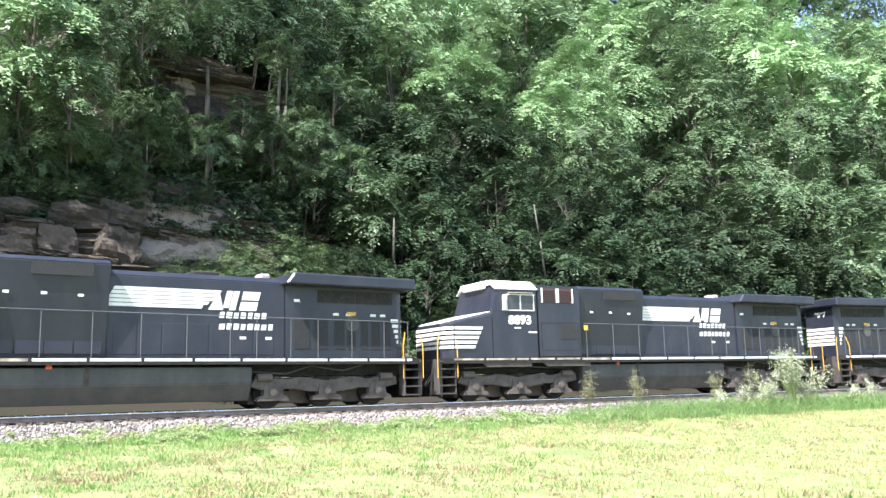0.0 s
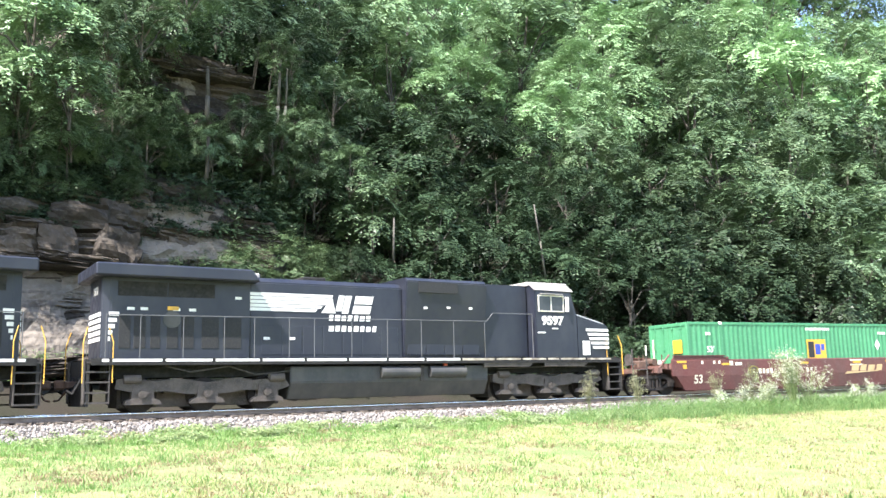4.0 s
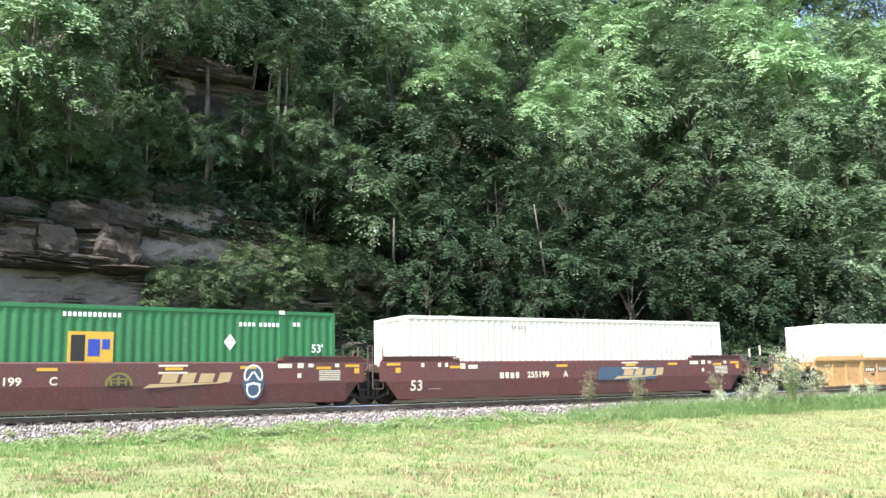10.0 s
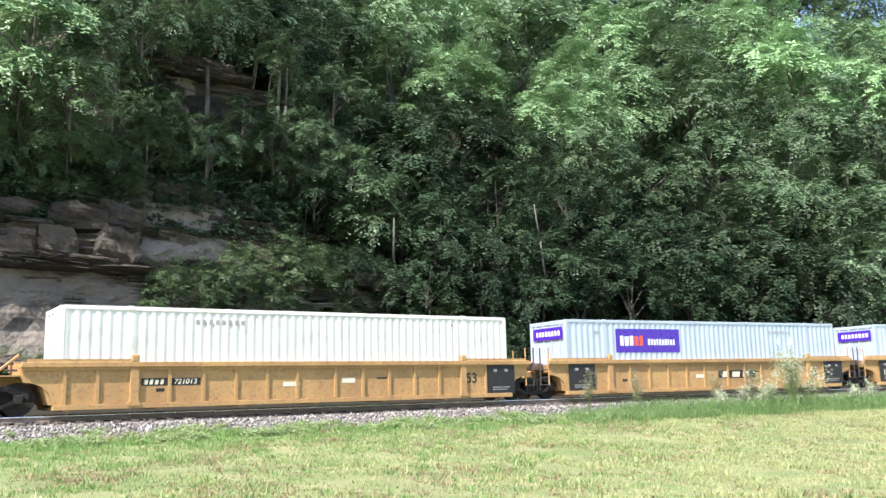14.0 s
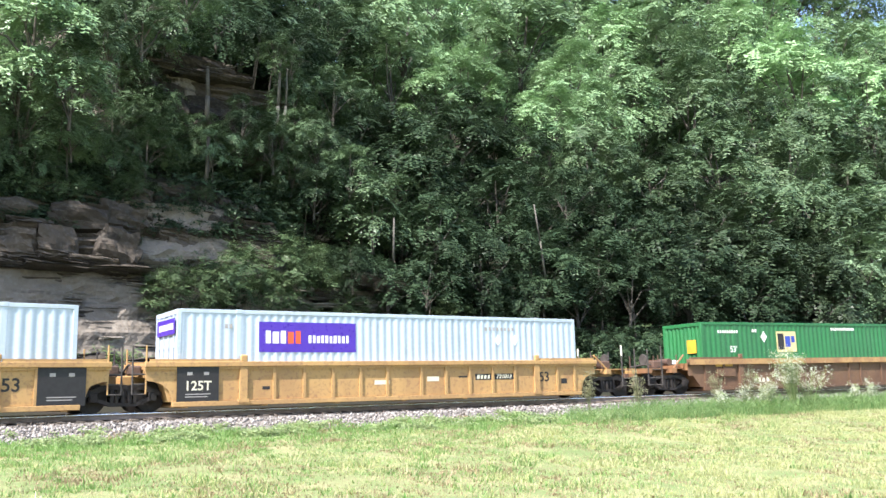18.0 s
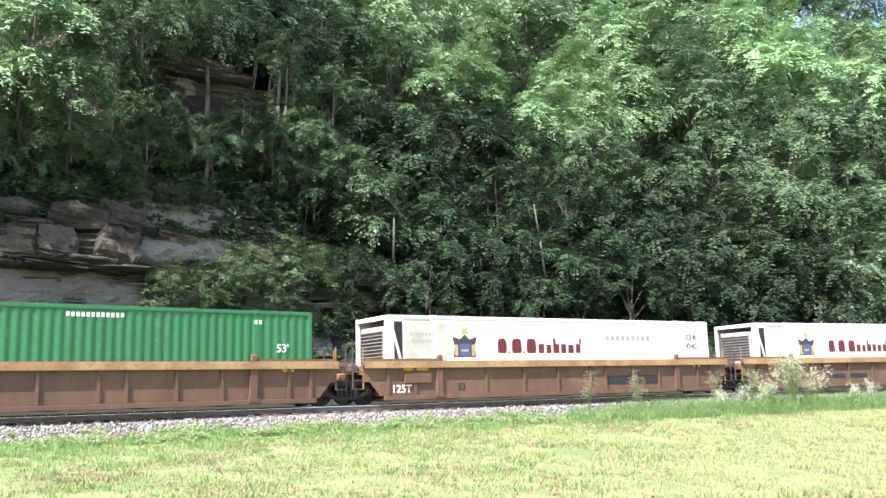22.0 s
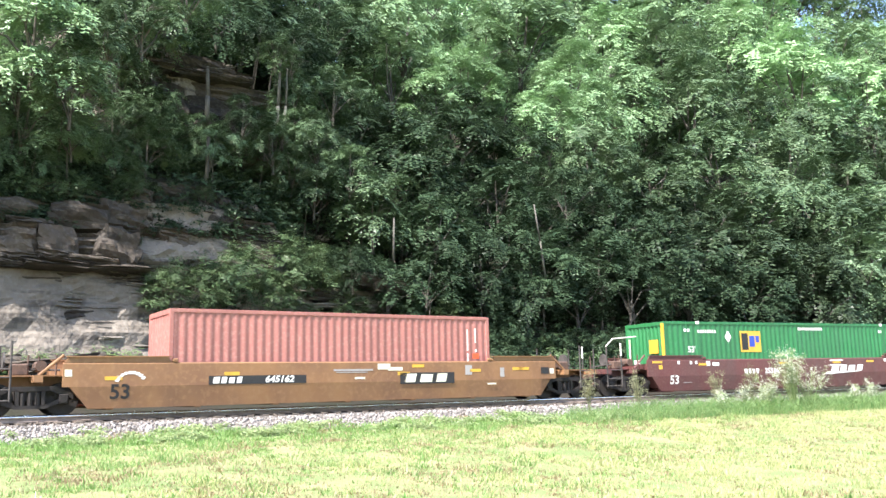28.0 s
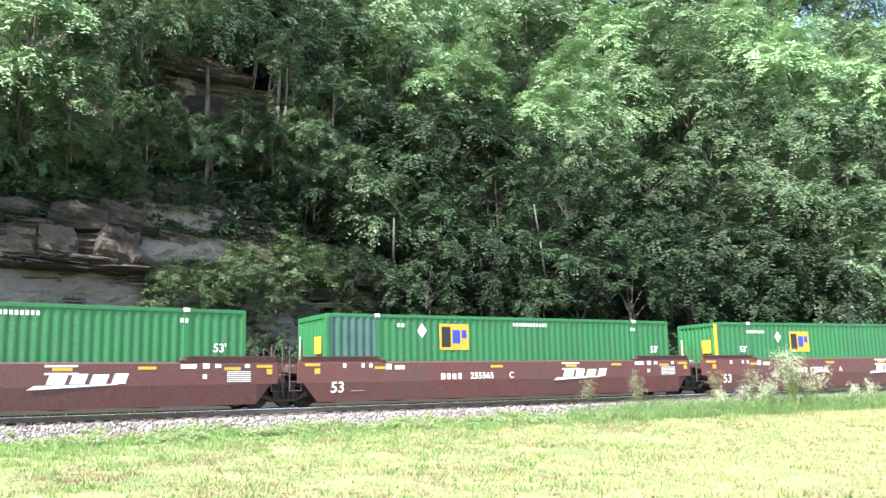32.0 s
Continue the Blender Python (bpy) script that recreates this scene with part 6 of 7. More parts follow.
def crown_mesh(name, seed, mat, boughs, fronds, leaflets, leaf_l, leaf_w, shape=(1, 1, 1), size=1.0, droop=0.45, hollow=0.55, tuft=0.0):
    """A crown of radius about 3 m: boughs end in domes of drooping compound leaves, some of them inside the crown, with gaps between them."""
    rng = np.random.default_rng(seed)
    d = np.zeros((boughs, 3))
    for i in range(boughs):
        w = rng.normal(0, 1, (7, 3))
        w /= np.linalg.norm(w, axis=1, keepdims=True)
        d[i] = w[np.argmin(np.max(w @ d[:i].T, axis=1))] if i else w[0]
    d[:, 2] = np.where(d[:, 2] < -0.9, -d[:, 2], d[:, 2])
    bulge = 0.82 + 0.30 * np.array([noise.noise((a * 1.6 + seed, b * 1.6, c * 1.6)) for a, b, c in d])
    r = 3.0 * bulge * np.where(rng.random(boughs) < 0.18, rng.uniform(0.3, hollow + 0.1, boughs), rng.uniform(hollow + 0.2, 1.05, boughs))
    c = d * r[:, None] * np.array(shape)
    big = size * rng.uniform(0.55, 1.25, boughs)
    axis = d * np.array([0.55, 0.55, 0.3]) + np.array([0.0, 0.0, 0.75]) + rng.normal(0, 0.12, (boughs, 3))
    axis /= np.linalg.norm(axis, axis=1, keepdims=True)
    side = rng.normal(0, 1, (boughs, fronds, 3))
    side -= axis[:, None, :] * np.sum(side * axis[:, None, :], -1, keepdims=True)
    side /= np.linalg.norm(side, axis=-1, keepdims=True)
    th = rng.uniform(0.55, 1.62, (boughs, fronds, 1))
    g = axis[:, None, :] * np.cos(th) + side * np.sin(th)
    ln = big[:, None, None] * rng.uniform(0.55, 1.2, (boughs, fronds, 1))
    root = c[:, None, :] + rng.normal(0, 0.16, (boughs, fronds, 3)) * big[:, None, None]
    k = (np.arange(leaflets) + rng.uniform(0.5, 1.5, (boughs, fronds, leaflets))) / leaflets * 0.95 + 0.08
    pos = root[:, :, None, :] + g[:, :, None, :] * (ln[:, :, None, :] * k[..., None])
    pos[..., 2] -= droop * ln[:, :, None, 0] * k ** 2
    pos += rng.normal(0, 0.018 + tuft, pos.shape)
    out = np.cross(g, np.array([0.0, 0.0, 1.0]))
    out /= np.linalg.norm(out, axis=-1, keepdims=True) + 1e-6
    sgn = np.where(np.arange(leaflets) % 2 == 0, 1.0, -1.0)
    ax = out[:, :, None, :] * sgn[None, None, :, None] + g[:, :, None, :] * 0.5 + rng.normal(0, 0.22, pos.shape)
    ax[..., 2] -= 0.30
    ax /= np.linalg.norm(ax, axis=-1, keepdims=True)
    nrm = np.array([0.0, 0.0, 0.45]) + (axis[:, None, :] * 0.5 + g * 0.75)[:, :, None, :] + rng.normal(0, 0.22, pos.shape)
    wd = np.cross(ax, nrm)
    wd /= np.linalg.norm(wd, axis=-1, keepdims=True) + 1e-6
    p, ax, wd = pos.reshape(-1, 3), ax.reshape(-1, 3), wd.reshape(-1, 3)
    sz = rng.uniform(0.65, 1.35, (len(p), 1))
    v = np.stack([p - wd * leaf_w * sz * 0.25, p + ax * leaf_l * sz * 0.6 - wd * leaf_w * sz * 0.6, p + ax * leaf_l * sz + wd * leaf_w * sz * 0.45], 1)
    return raw_mesh(name, v.reshape(-1, 3), np.arange(len(p) * 3).reshape(-1, 3), mat)


def limbs_mesh(seed, mat, name="branchwork"):
    """Boughs from the fork up and out into a crown of radius 3."""
    rng = np.random.default_rng(seed)
    bm = bmesh.new()
    for k in range(5):
        a = k * 1.3 + rng.uniform(-0.3, 0.3)
        r = rng.uniform(1.5, 2.6)
        p0 = Vector((0, 0, -2.6 + 0.35 * k * 0.6))
        p1 = Vector((math.cos(a) * r * 0.45, math.sin(a) * r * 0.45, -1.2 + 0.2 * k))
        p2 = Vector((math.cos(a + 0.2) * r, math.sin(a + 0.2) * r, -0.2 + rng.uniform(-0.3, 1.6)))
        cyl(bm, p0, p1, 0.07, 6, 0.05)
        cyl(bm, p1, p2, 0.05, 5, 0.02)
        for j in range(2):
            q = p1.lerp(p2, 0.5 + 0.3 * j) + Vector(rng.uniform(-0.9, 0.9, 3).tolist())
            cyl(bm, p1.lerp(p2, 0.3 + 0.3 * j), q, 0.035, 4, 0.012)
    cyl(bm, (0, 0, -3.0), (0, 0, 1.6), 0.12, 7, 0.03)
    return mesh_of(name, bm, mat)


def trunk_mesh(seed, mat):
    """A tapered, slightly bent trunk of height 1 and radius 1 at the foot."""
    rng = np.random.default_rng(seed)
    bm = bmesh.new()
    rings = []
    for k in range(8):
        z = k / 7
        cx, cy = 0.9 * math.sin(z * 3 + seed) * z, 0.9 * math.cos(z * 2.3 + seed) * z - 0.9 * z
        r = (1.35 if k == 0 else 1.0) * (1 - 0.45 * z)
        rings.append([bm.verts.new((cx + r * math.cos(a), cy + r * math.sin(a), z)) for a in np.linspace(0, 2 * math.pi, 9)[:-1]])
    for a, b in zip(rings, rings[1:]):
        for i in range(8):
            bm.faces.new((a[i], a[(i + 1) % 8], b[(i + 1) % 8], b[i]))
    bm.faces.new(rings[-1])
    return mesh_of("trunk", bm, mat, True)


CROWNS = {
    "locust": [crown_mesh("crown", 10 + i, LEAF_LOCUST, 19, 40, 14, 0.23, 0.12, (1, 1, 1.2), 1.35, 0.55) for i in range(4)],
    "broad": [crown_mesh("crown", 20 + i, LEAF_BROAD, 18, 38, 13, 0.25, 0.14, (1.1, 1.1, 1.1), 1.4, 0.6) for i in range(4)],
    "shady": [crown_mesh("crown", 30 + i, LEAF_SHADED, 20, 30, 13, 0.25, 0.14, (1.15, 1.15, 1.05), 1.35, 0.6) for i in range(3)],
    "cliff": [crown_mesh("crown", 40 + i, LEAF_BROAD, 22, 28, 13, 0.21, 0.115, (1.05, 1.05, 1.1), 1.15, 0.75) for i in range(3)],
    "low": [crown_mesh("crown", 60 + i, LEAF_SHADED, 16, 24, 11, 0.30, 0.165, (1.2, 1.2, 1.0), 1.5, 0.6) for i in range(3)],
    "thin": [crown_mesh("crown", 80 + i, LEAF_BROAD, 24, 12, 10, 0.28, 0.15, (1, 1, 1.3), 1.1, 0.4, 0.35) for i in range(2)],
    "far": [crown_mesh("crown", 70 + i, LEAF_PALE, 18, 30, 11, 0.30, 0.16, (1, 1, 1.3), 1.5, 0.5) for i in range(3)],
}
BOUGHS = [limbs_mesh(5 + i, BARK) for i in range(3)]
TRUNKS = [trunk_mesh(1 + i, BARK) for i in range(3)]
rt = random.Random(12)


def tree(kind, s, e, zc, r, label, lean=0.0, name="tree"):
    """A tree whose crown of radius r is centred zc high; its trunk stands on the slope, lean metres further back."""
    while lean < 5.0 and slope_z(s, e + lean) < zc - 1.5 * r - 0.8:
        lean += 0.5
    x, y, _ = on_line(s, e + lean)
    cx, cy, _ = on_line(s, e)
    cx, cy = cx - x, cy - y
    zg = slope_z(s, e + lean) - 0.4
    base = min(zg, zc - r * 0.9)
    t = tagged(new(name), label, "tree", "trees of the hillside")
    t.location = (x, y, base)
    h = zc - base
    tr = part("trunk", rt.choice(TRUNKS), None, t)
    thick, tall = 0.02 + 0.016 * r + 0.003 * h, max(0.4, h - r * 0.45)
    tr.matrix_basis = Matrix(((thick, 0, cx, 0), (0, thick, cy, 0), (0, 0, tall, 0), (0, 0, 0, 1))) if lean else Matrix.Diagonal((thick, thick, tall, 1))
    k = r / 3.0
    li = part("branchwork", rt.choice(BOUGHS), None, t)
    cr = part("crown", rt.choice(CROWNS[kind]), None, t)
    turn = rt.uniform(0, 360)
    for ob in (li, cr):
        ob.matrix_basis = pose(cx, cy, h, rt.uniform(-8, 8), rt.uniform(-8, 8), turn) @ Matrix.Diagonal((k, k, k * rt.uniform(0.88, 1.1), 1))
    return t


SKYLINE = [(100.4, 54.0, 51.5, 6.3), (100.4, 58.0, 57.2, 4.9), (92.2, 52.0, 51.8, 5.7), (100.4, 60.0, 60.9, 5.9), (90.8, 54.0, 55.1, 5.5), (99.2, 50.0, 45.9, 4.2), (87.7, 56.0, 56.5, 6.3), (93.7, 46.0, 41.4, 4.3), (79.1, 52.0, 54.1, 5.9), (73.1, 50.0, 51.3, 5.7)]
LEDGE_TREES = [(16.1, 12.2, 13.6, 1.4), (17.8, 12.2, 13.6, 1.3), (19.5, 12.0, 14.0, 1.4), (21.4, 11.6, 14.5, 1.4), (23.1, 11.5, 13.9, 1.6), (22.3, 12.6, 17.0, 1.4), (25.1, 14.0, 17.7, 1.9), (24.5, 10.5, 12.4, 1.6), (14.9, 12.8, 16.5, 1.4), (14.5, 11.5, 13.6, 1.3), (13.2, 9.6, 11.2, 1.2), (10.2, 9.4, 10.4, 1.2), (14.7, 10.2, 11.9, 1.4), (9.4, 9.6, 11.0, 1.4), (14.9, 12.6, 15.2, 1.6), (13.9, 12.8, 16.5, 1.6), (22.5, 11.5, 14.5, 1.5)]
LOCUST = [(41.2, 18.0, 19.4, 3.0), (42.5, 15.0, 16.3, 2.8), (35.2, 26.0, 28.6, 4.8), (31.7, 21.0, 22.9, 3.3), (36.8, 20.0, 22.7, 3.2), (47.0, 30.0, 32.7, 5.5), (50.6, 40.0, 41.4, 5.5), (47.4, 24.0, 25.9, 3.4), (62.8, 36.0, 39.5, 5.6), (59.8, 30.0, 32.3, 5.1), (57.8, 23.0, 24.6, 4.1), (71.2, 36.0, 38.3, 5.2), (78.0, 40.0, 43.0, 5.2), (73.2, 30.0, 31.8, 6.0), (84.7, 38.0, 38.8, 5.5), (83.9, 33.0, 32.1, 5.2)]
LOCUST_HIGH = [(53.1, 26.0, 26.0, 4.1), (46.5, 20.0, 21.0, 3.2), (31.0, 24.0, 26.8, 2.8), (33.9, 19.0, 21.0, 2.7), (41.9, 27.0, 29.5, 3.2), (56.1, 32.0, 33.6, 4.0), (72.2, 44.0, 46.1, 5.3), (65.6, 46.0, 47.3, 6.0), (62.4, 18.0, 18.7, 3.6), (57.3, 42.0, 42.4, 4.9), (45.1, 40.0, 38.9, 4.5), (93.1, 42.0, 42.0, 4.2)]
BROAD = [(64.0, 24.0, 24.7, 4.0), (77.2, 25.0, 24.1, 4.0), (69.4, 23.0, 24.4, 4.8), (59.5, 8.5, 6.5, 2.3), (54.8, 8.5, 6.7, 2.6), (54.8, 17.0, 17.7, 3.6), (68.7, 19.0, 18.1, 4.0), (48.1, 16.0, 15.5, 3.4), (60.4, 15.0, 14.2, 3.6), (55.0, 14.0, 14.0, 3.5), (48.8, 12.5, 12.0, 3.2), (50.0, 10.5, 9.4, 3.5), (55.6, 10.5, 9.3, 3.2), (60.2, 11.0, 10.9, 3.8), (62.3, 10.0, 9.6, 3.0), (25.7, 10.5, 10.2, 2.3), (67.9, 15.0, 15.2, 3.1)]
SHADY = [(28.7, 14.0, 13.9, 3.1), (35.2, 9.5, 7.7, 2.5), (30.3, 13.0, 12.2, 2.3), (26.5, 15.0, 15.5, 2.4), (25.3, 17.0, 18.7, 2.2), (27.9, 22.0, 25.3, 3.0), (24.5, 19.0, 22.5, 2.6), (26.5, 26.0, 29.5, 3.2), (29.5, 30.0, 33.5, 3.6), (44.8, 10.5, 9.1, 3.3), (39.4, 10.0, 8.3, 2.5), (34.0, 12.0, 12.0, 2.8), (36.2, 12.0, 10.9, 2.0), (37.1, 17.0, 16.9, 3.0), (42.6, 12.5, 11.5, 2.7), (33.9, 17.0, 17.2, 3.3), (39.4, 13.0, 13.3, 2.2), (28.9, 15.0, 16.5, 1.8), (29.3, 10.0, 9.8, 2.0), (31.2, 9.2, 7.4, 2.1), (33.8, 10.5, 9.4, 1.9), (28.0, 8.8, 6.8, 2.0), (25.6, 8.4, 6.0, 1.7), (22.7, 10.5, 11.0, 1.6), (21.6, 10.5, 12.0, 1.4), (23.5, 8.2, 7.0, 1.3), (40.5, 8.5, 6.9, 2.3), (44.6, 8.5, 6.7, 2.4), (49.3, 8.5, 6.9, 2.5), (36.6, 8.4, 6.0, 1.9), (33.2, 8.2, 5.7, 1.6)]
CLIFF_TREES = [(9.9, 9.5, 12.7, 1.9), (11.4, 9.2, 11.8, 1.4), (9.3, 10.5, 14.7, 1.9), (18.6, 19.0, 22.9, 2.0), (20.7, 20.0, 24.6, 2.1), (22.3, 19.0, 23.9, 2.2), (21.3, 12.4, 18.9, 1.0), (15.6, 12.0, 14.0, 1.5), (19.2, 11.0, 14.3, 1.5), (17.8, 10.8, 12.7, 1.5), (20.5, 10.6, 13.2, 1.7), (13.4, 11.0, 12.8, 1.1)]
SHRUBS = [(15.6, 7.6, 5.2, 1.8), (18.2, 7.6, 6.0, 1.8), (20.5, 7.8, 6.5, 2.1), (22.2, 7.8, 6.6, 1.7), (24.0, 8.2, 7.0, 1.6), (25.4, 8.2, 6.2, 1.4), (19.6, 11.2, 12.8, 1.5), (21.3, 11.2, 12.6, 1.5), (22.8, 11.0, 12.0, 1.3), (18.0, 10.8, 11.7, 1.0), (13.6, 9.3, 9.6, 0.8), (11.8, 9.0, 9.4, 0.9), (9.6, 9.0, 9.2, 0.8), (19.8, 7.2, 5.3, 1.5), (17.6, 7.2, 5.4, 1.6), (15.0, 7.0, 5.1, 1.3), (17.0, 8.9, 9.9, 0.6), (13.9, 8.2, 7.3, 0.4), (10.9, 9.4, 9.3, 1.2), (14.0, 9.2, 9.9, 0.9), (23.7, 7.4, 4.9, 1.3), (26.5, 7.2, 4.6, 1.4), (29.5, 7.2, 4.7, 1.4), (21.3, 7.0, 4.3, 0.9)]
for rows in (LOCUST, LOCUST_HIGH):
    for s, e, z, r in rows:
        tree("locust", s, e, z, r, rt.choice(("tall locust tree with feathery bright green leaves", "sunlit locust tree with drooping pale green sprays")))
for s, e, z, r in BROAD:
    tree("broad", s, e, z, r, "broad-leaved tree with layered mid-green boughs")
# most of these get their shade from the dark leaf tone
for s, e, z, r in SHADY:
    tree("cliff" if s < 22.6 and z < 12.5 else "shady", s, e, z, r, "low tree in shade-dark green at the foot of the slope")
for s, e, z, r in CLIFF_TREES:
    tree("locust" if s < 11.6 else "shady" if z > 20 else "cliff", s, e, z, r, "leaning green tree rooted on the rock ledges")
for s, e, z, r in SKYLINE:
    tree("thin", s, e, z, r, "thin-leaved tree on the skyline with bright sky behind")
for s, e, z, r in LEDGE_TREES:
    tree("cliff", s, e, z, r, "small green tree overhanging the rock ledge")
# woods further up and to both sides
for k in range(40):
    s = rt.uniform(8, 112)
    e = rt.uniform(40, 66) if s < 92 else rt.uniform(14, 66)
    tree("far", s, e, slope_z(s, e) + rt.uniform(5, 10), rt.uniform(4.0, 5.6), "tall green tree high on the wooded slope")
for k in range(14):
    s = rt.uniform(-25, 9)
    e = rt.uniform(13, 40)
    tree("shady", s, e, slope_z(s, e) + rt.uniform(3, 7), rt.uniform(3, 4.4), "tree in shade-dark green above the rock face")
for k in range(20):
    s, e = rt.uniform(6, 28), rt.uniform(17, 42)
    tree("broad" if e > 34 else "shady", s, e, slope_z(s, e) + rt.uniform(3, 7), rt.uniform(3.0, 4.4), "shaded tree above the upper rock band")
# trees darkened for shade over the upper band, and tall ones that close the skyline
for s, e, z, r in ((16.0, 12.4, 19.1, 1.7), (18.3, 12.6, 19.9, 1.7), (20.5, 12.6, 19.6, 1.2), (14.8, 12.4, 17.6, 1.2), (22.4, 13.0, 19.4, 1.5)):
    tree("shady", s, e, z, r, "tree in shade-dark green overhanging the upper rock band", 3.2)
for s, e, z, r in ((53.3, 44.0, 35.4, 5.7), (64.0, 52.0, 46.1, 6.2), (57.2, 55.0, 45.4, 6.6), (63.2, 60.0, 52.7, 6.7), (87.2, 62.0, 56.8, 7.4)):
    tree("far", s, e, z, r, "tall green tree high on the wooded slope")
for k in range(26):
    s, e = rt.uniform(38, 108), rt.uniform(34, 62)
    tree("far", s, e, slope_z(s, e) + rt.uniform(2.5, 6.5), rt.uniform(4.4, 6.0), "tall green tree high on the wooded slope")
# trees that lean out from the ledge over the rock
for s, e, z, r in ((9.6, 7.6, 15.4, 2.6), (11.1, 7.4, 13.3, 1.8), (12.3, 7.6, 15.6, 1.8), (13.7, 8.0, 17.2, 2.1), (15.8, 9.0, 19.2, 1.9)):
    tree("locust" if s < 12 else "cliff", s, e, z, r, "green tree leaning out over the rock face", 2.6)
for s, e, z, r in ((58.0, 8.8, 8.3, 2.7), (61.5, 9.2, 7.4, 2.4), (64.5, 9.0, 8.6, 2.6)):
    tree("far", s, e, z, r, "pale sunlit tree at the foot of the slope")
# unseen trees left of the view, added to cast shade on the rock
for s, e, z, r in ((5.5, 7.6, 13.5, 2.2), (4.5, 8.4, 16.5, 2.2)):
    tree("broad", s, e, z, r, "unseen tall tree added to shade the rock face")
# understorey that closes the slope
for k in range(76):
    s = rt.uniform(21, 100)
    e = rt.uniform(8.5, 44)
    tree("low", s, e, slope_z(s, e) + rt.uniform(1.2, 3.0), rt.uniform(2.0, 3.2), "low understorey tree in shade-dark green")
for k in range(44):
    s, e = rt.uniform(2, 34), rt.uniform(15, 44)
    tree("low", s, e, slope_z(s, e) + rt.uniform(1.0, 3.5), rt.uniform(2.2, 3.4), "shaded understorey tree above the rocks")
for k in range(16):
    s, e = rt.uniform(78, 118), rt.uniform(44, 90)
    tree("thin", s, e, slope_z(s, e) + rt.uniform(5, 11), rt.uniform(4.5, 6), "tall thin tree against the bright sky")

SHRUB = [crown_mesh("foliage", 50 + i, LEAF_MID, 70, 16, 12, 0.17, 0.085, (1.25, 1.0, 0.95), 0.85, 0.15, 0.5, 0.05) for i in range(3)]
for s, e, z, r in SHRUBS:
    while e < 16 and slope_z(s, e) < z - 0.8 * r:
        e += 0.25
    x, y, _ = on_line(s, e)
    b = tagged(new("shrub"), "bushy green shrub growing over the rock ledge", "shrub", "shrubs along the slope")
    zg = min(slope_z(s, e) - 0.2, z - 0.3 * r)
    b.location = (x, y, zg)
    st = bmesh.new()
    for k in range(6):
        a = k * 1.05
        cyl(st, (0.1 * math.cos(a), 0.1 * math.sin(a), 0), (r * 0.5 * math.cos(a), r * 0.5 * math.sin(a), z - zg), 0.035, 5, 0.012)
    part("stem", st, BARK, b)
    fo = part("foliage", rt.choice(SHRUB), None, b)
    fo.matrix_basis = pose(0, 0, z - zg, 0, 0, rt.uniform(0, 360)) @ Matrix.Diagonal((r / 3, r / 3, r / 3 * 0.95, 1))


for k in range(46):
    s, e = rt.uniform(17, 64), rt.uniform(6.4, 8.6)
    r = rt.uniform(0.8, 1.5)
    x, y, _ = on_line(s, e)
    b = tagged(new("bush"), "low leafy bush at the foot of the slope", "bush", "shrubs along the slope")
    b.location = (x, y, slope_z(s, e) - 0.2)
    part("stem", cyl(bmesh.new(), (0, 0, 0), (0.1, 0, r * 0.8), 0.03, 5, 0.015), BARK, b)
    part("foliage", rt.choice(CROWNS["low"]), None, b).matrix_basis = pose(0, 0, r * 0.75 + 0.2, 0, 0, rt.uniform(0, 360)) @ Matrix.Diagonal((r / 3, r / 3, r / 3, 1))


def scatter(name, label, category, seed, n, where, mat, count, length, leaflets, leaf_l, leaf_w, droop=0.4, flat=0.4):
    rng = np.random.default_rng(seed)
    pts = np.array([where(rng) for _ in range(n)])
    ups = np.tile(np.array([0.2, -0.5, 0.5]), (n, 1))
    v, f = fan(pts, ups, count, length, leaflets, leaf_l, leaf_w, rng, droop, flat)
    return tagged(new(name, raw_mesh(name, v, f, mat)), label, category, kind="stuff")


def brush_spot(rng):
    s = rng.uniform(16, 74)
    e = 5.2 + rng.exponential(4.5) if rng.random() < 0.65 else rng.uniform(8, 32)
    x, y, _ = on_line(s, e)
    return x, y, slope_z(s, e) + rng.uniform(0.1, 1.2)


def ledge_spot(rng):
    s = rng.uniform(0, 22)
    e = rng.choice([rng.uniform(9.8, 12.6), rng.uniform(14.4, 22)])
    if 13.4 < s < 19 and e < 11.2:
        e += 1.6
    x, y, _ = on_line(s, e)
    return x, y, slope_z(s, e) + rng.uniform(0.0, 1.7)


scatter("hillside_brush", "tangled brush and vines in shade-dark green covering the slope", "undergrowth", 3, 3300, brush_spot, LEAF_SHADED, 6, 0.5, 6, 0.22, 0.11)
scatter("ledge_growth", "ferns and saplings on the rock ledges", "undergrowth", 4, 1700, ledge_spot, LEAF_SHADED, 6, 0.5, 7, 0.2, 0.09)
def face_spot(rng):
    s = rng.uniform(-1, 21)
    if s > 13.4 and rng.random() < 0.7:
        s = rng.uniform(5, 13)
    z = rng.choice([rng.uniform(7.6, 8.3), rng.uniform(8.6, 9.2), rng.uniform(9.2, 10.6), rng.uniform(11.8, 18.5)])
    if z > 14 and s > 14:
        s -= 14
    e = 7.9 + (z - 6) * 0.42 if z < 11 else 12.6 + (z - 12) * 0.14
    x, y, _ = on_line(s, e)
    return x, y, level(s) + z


scatter("face_plants", "ferns and vines hanging from cracks in the rock", "undergrowth", 6, 1500, face_spot, LEAF_SHADED, 6, 0.45, 7, 0.17, 0.085, 0.7)


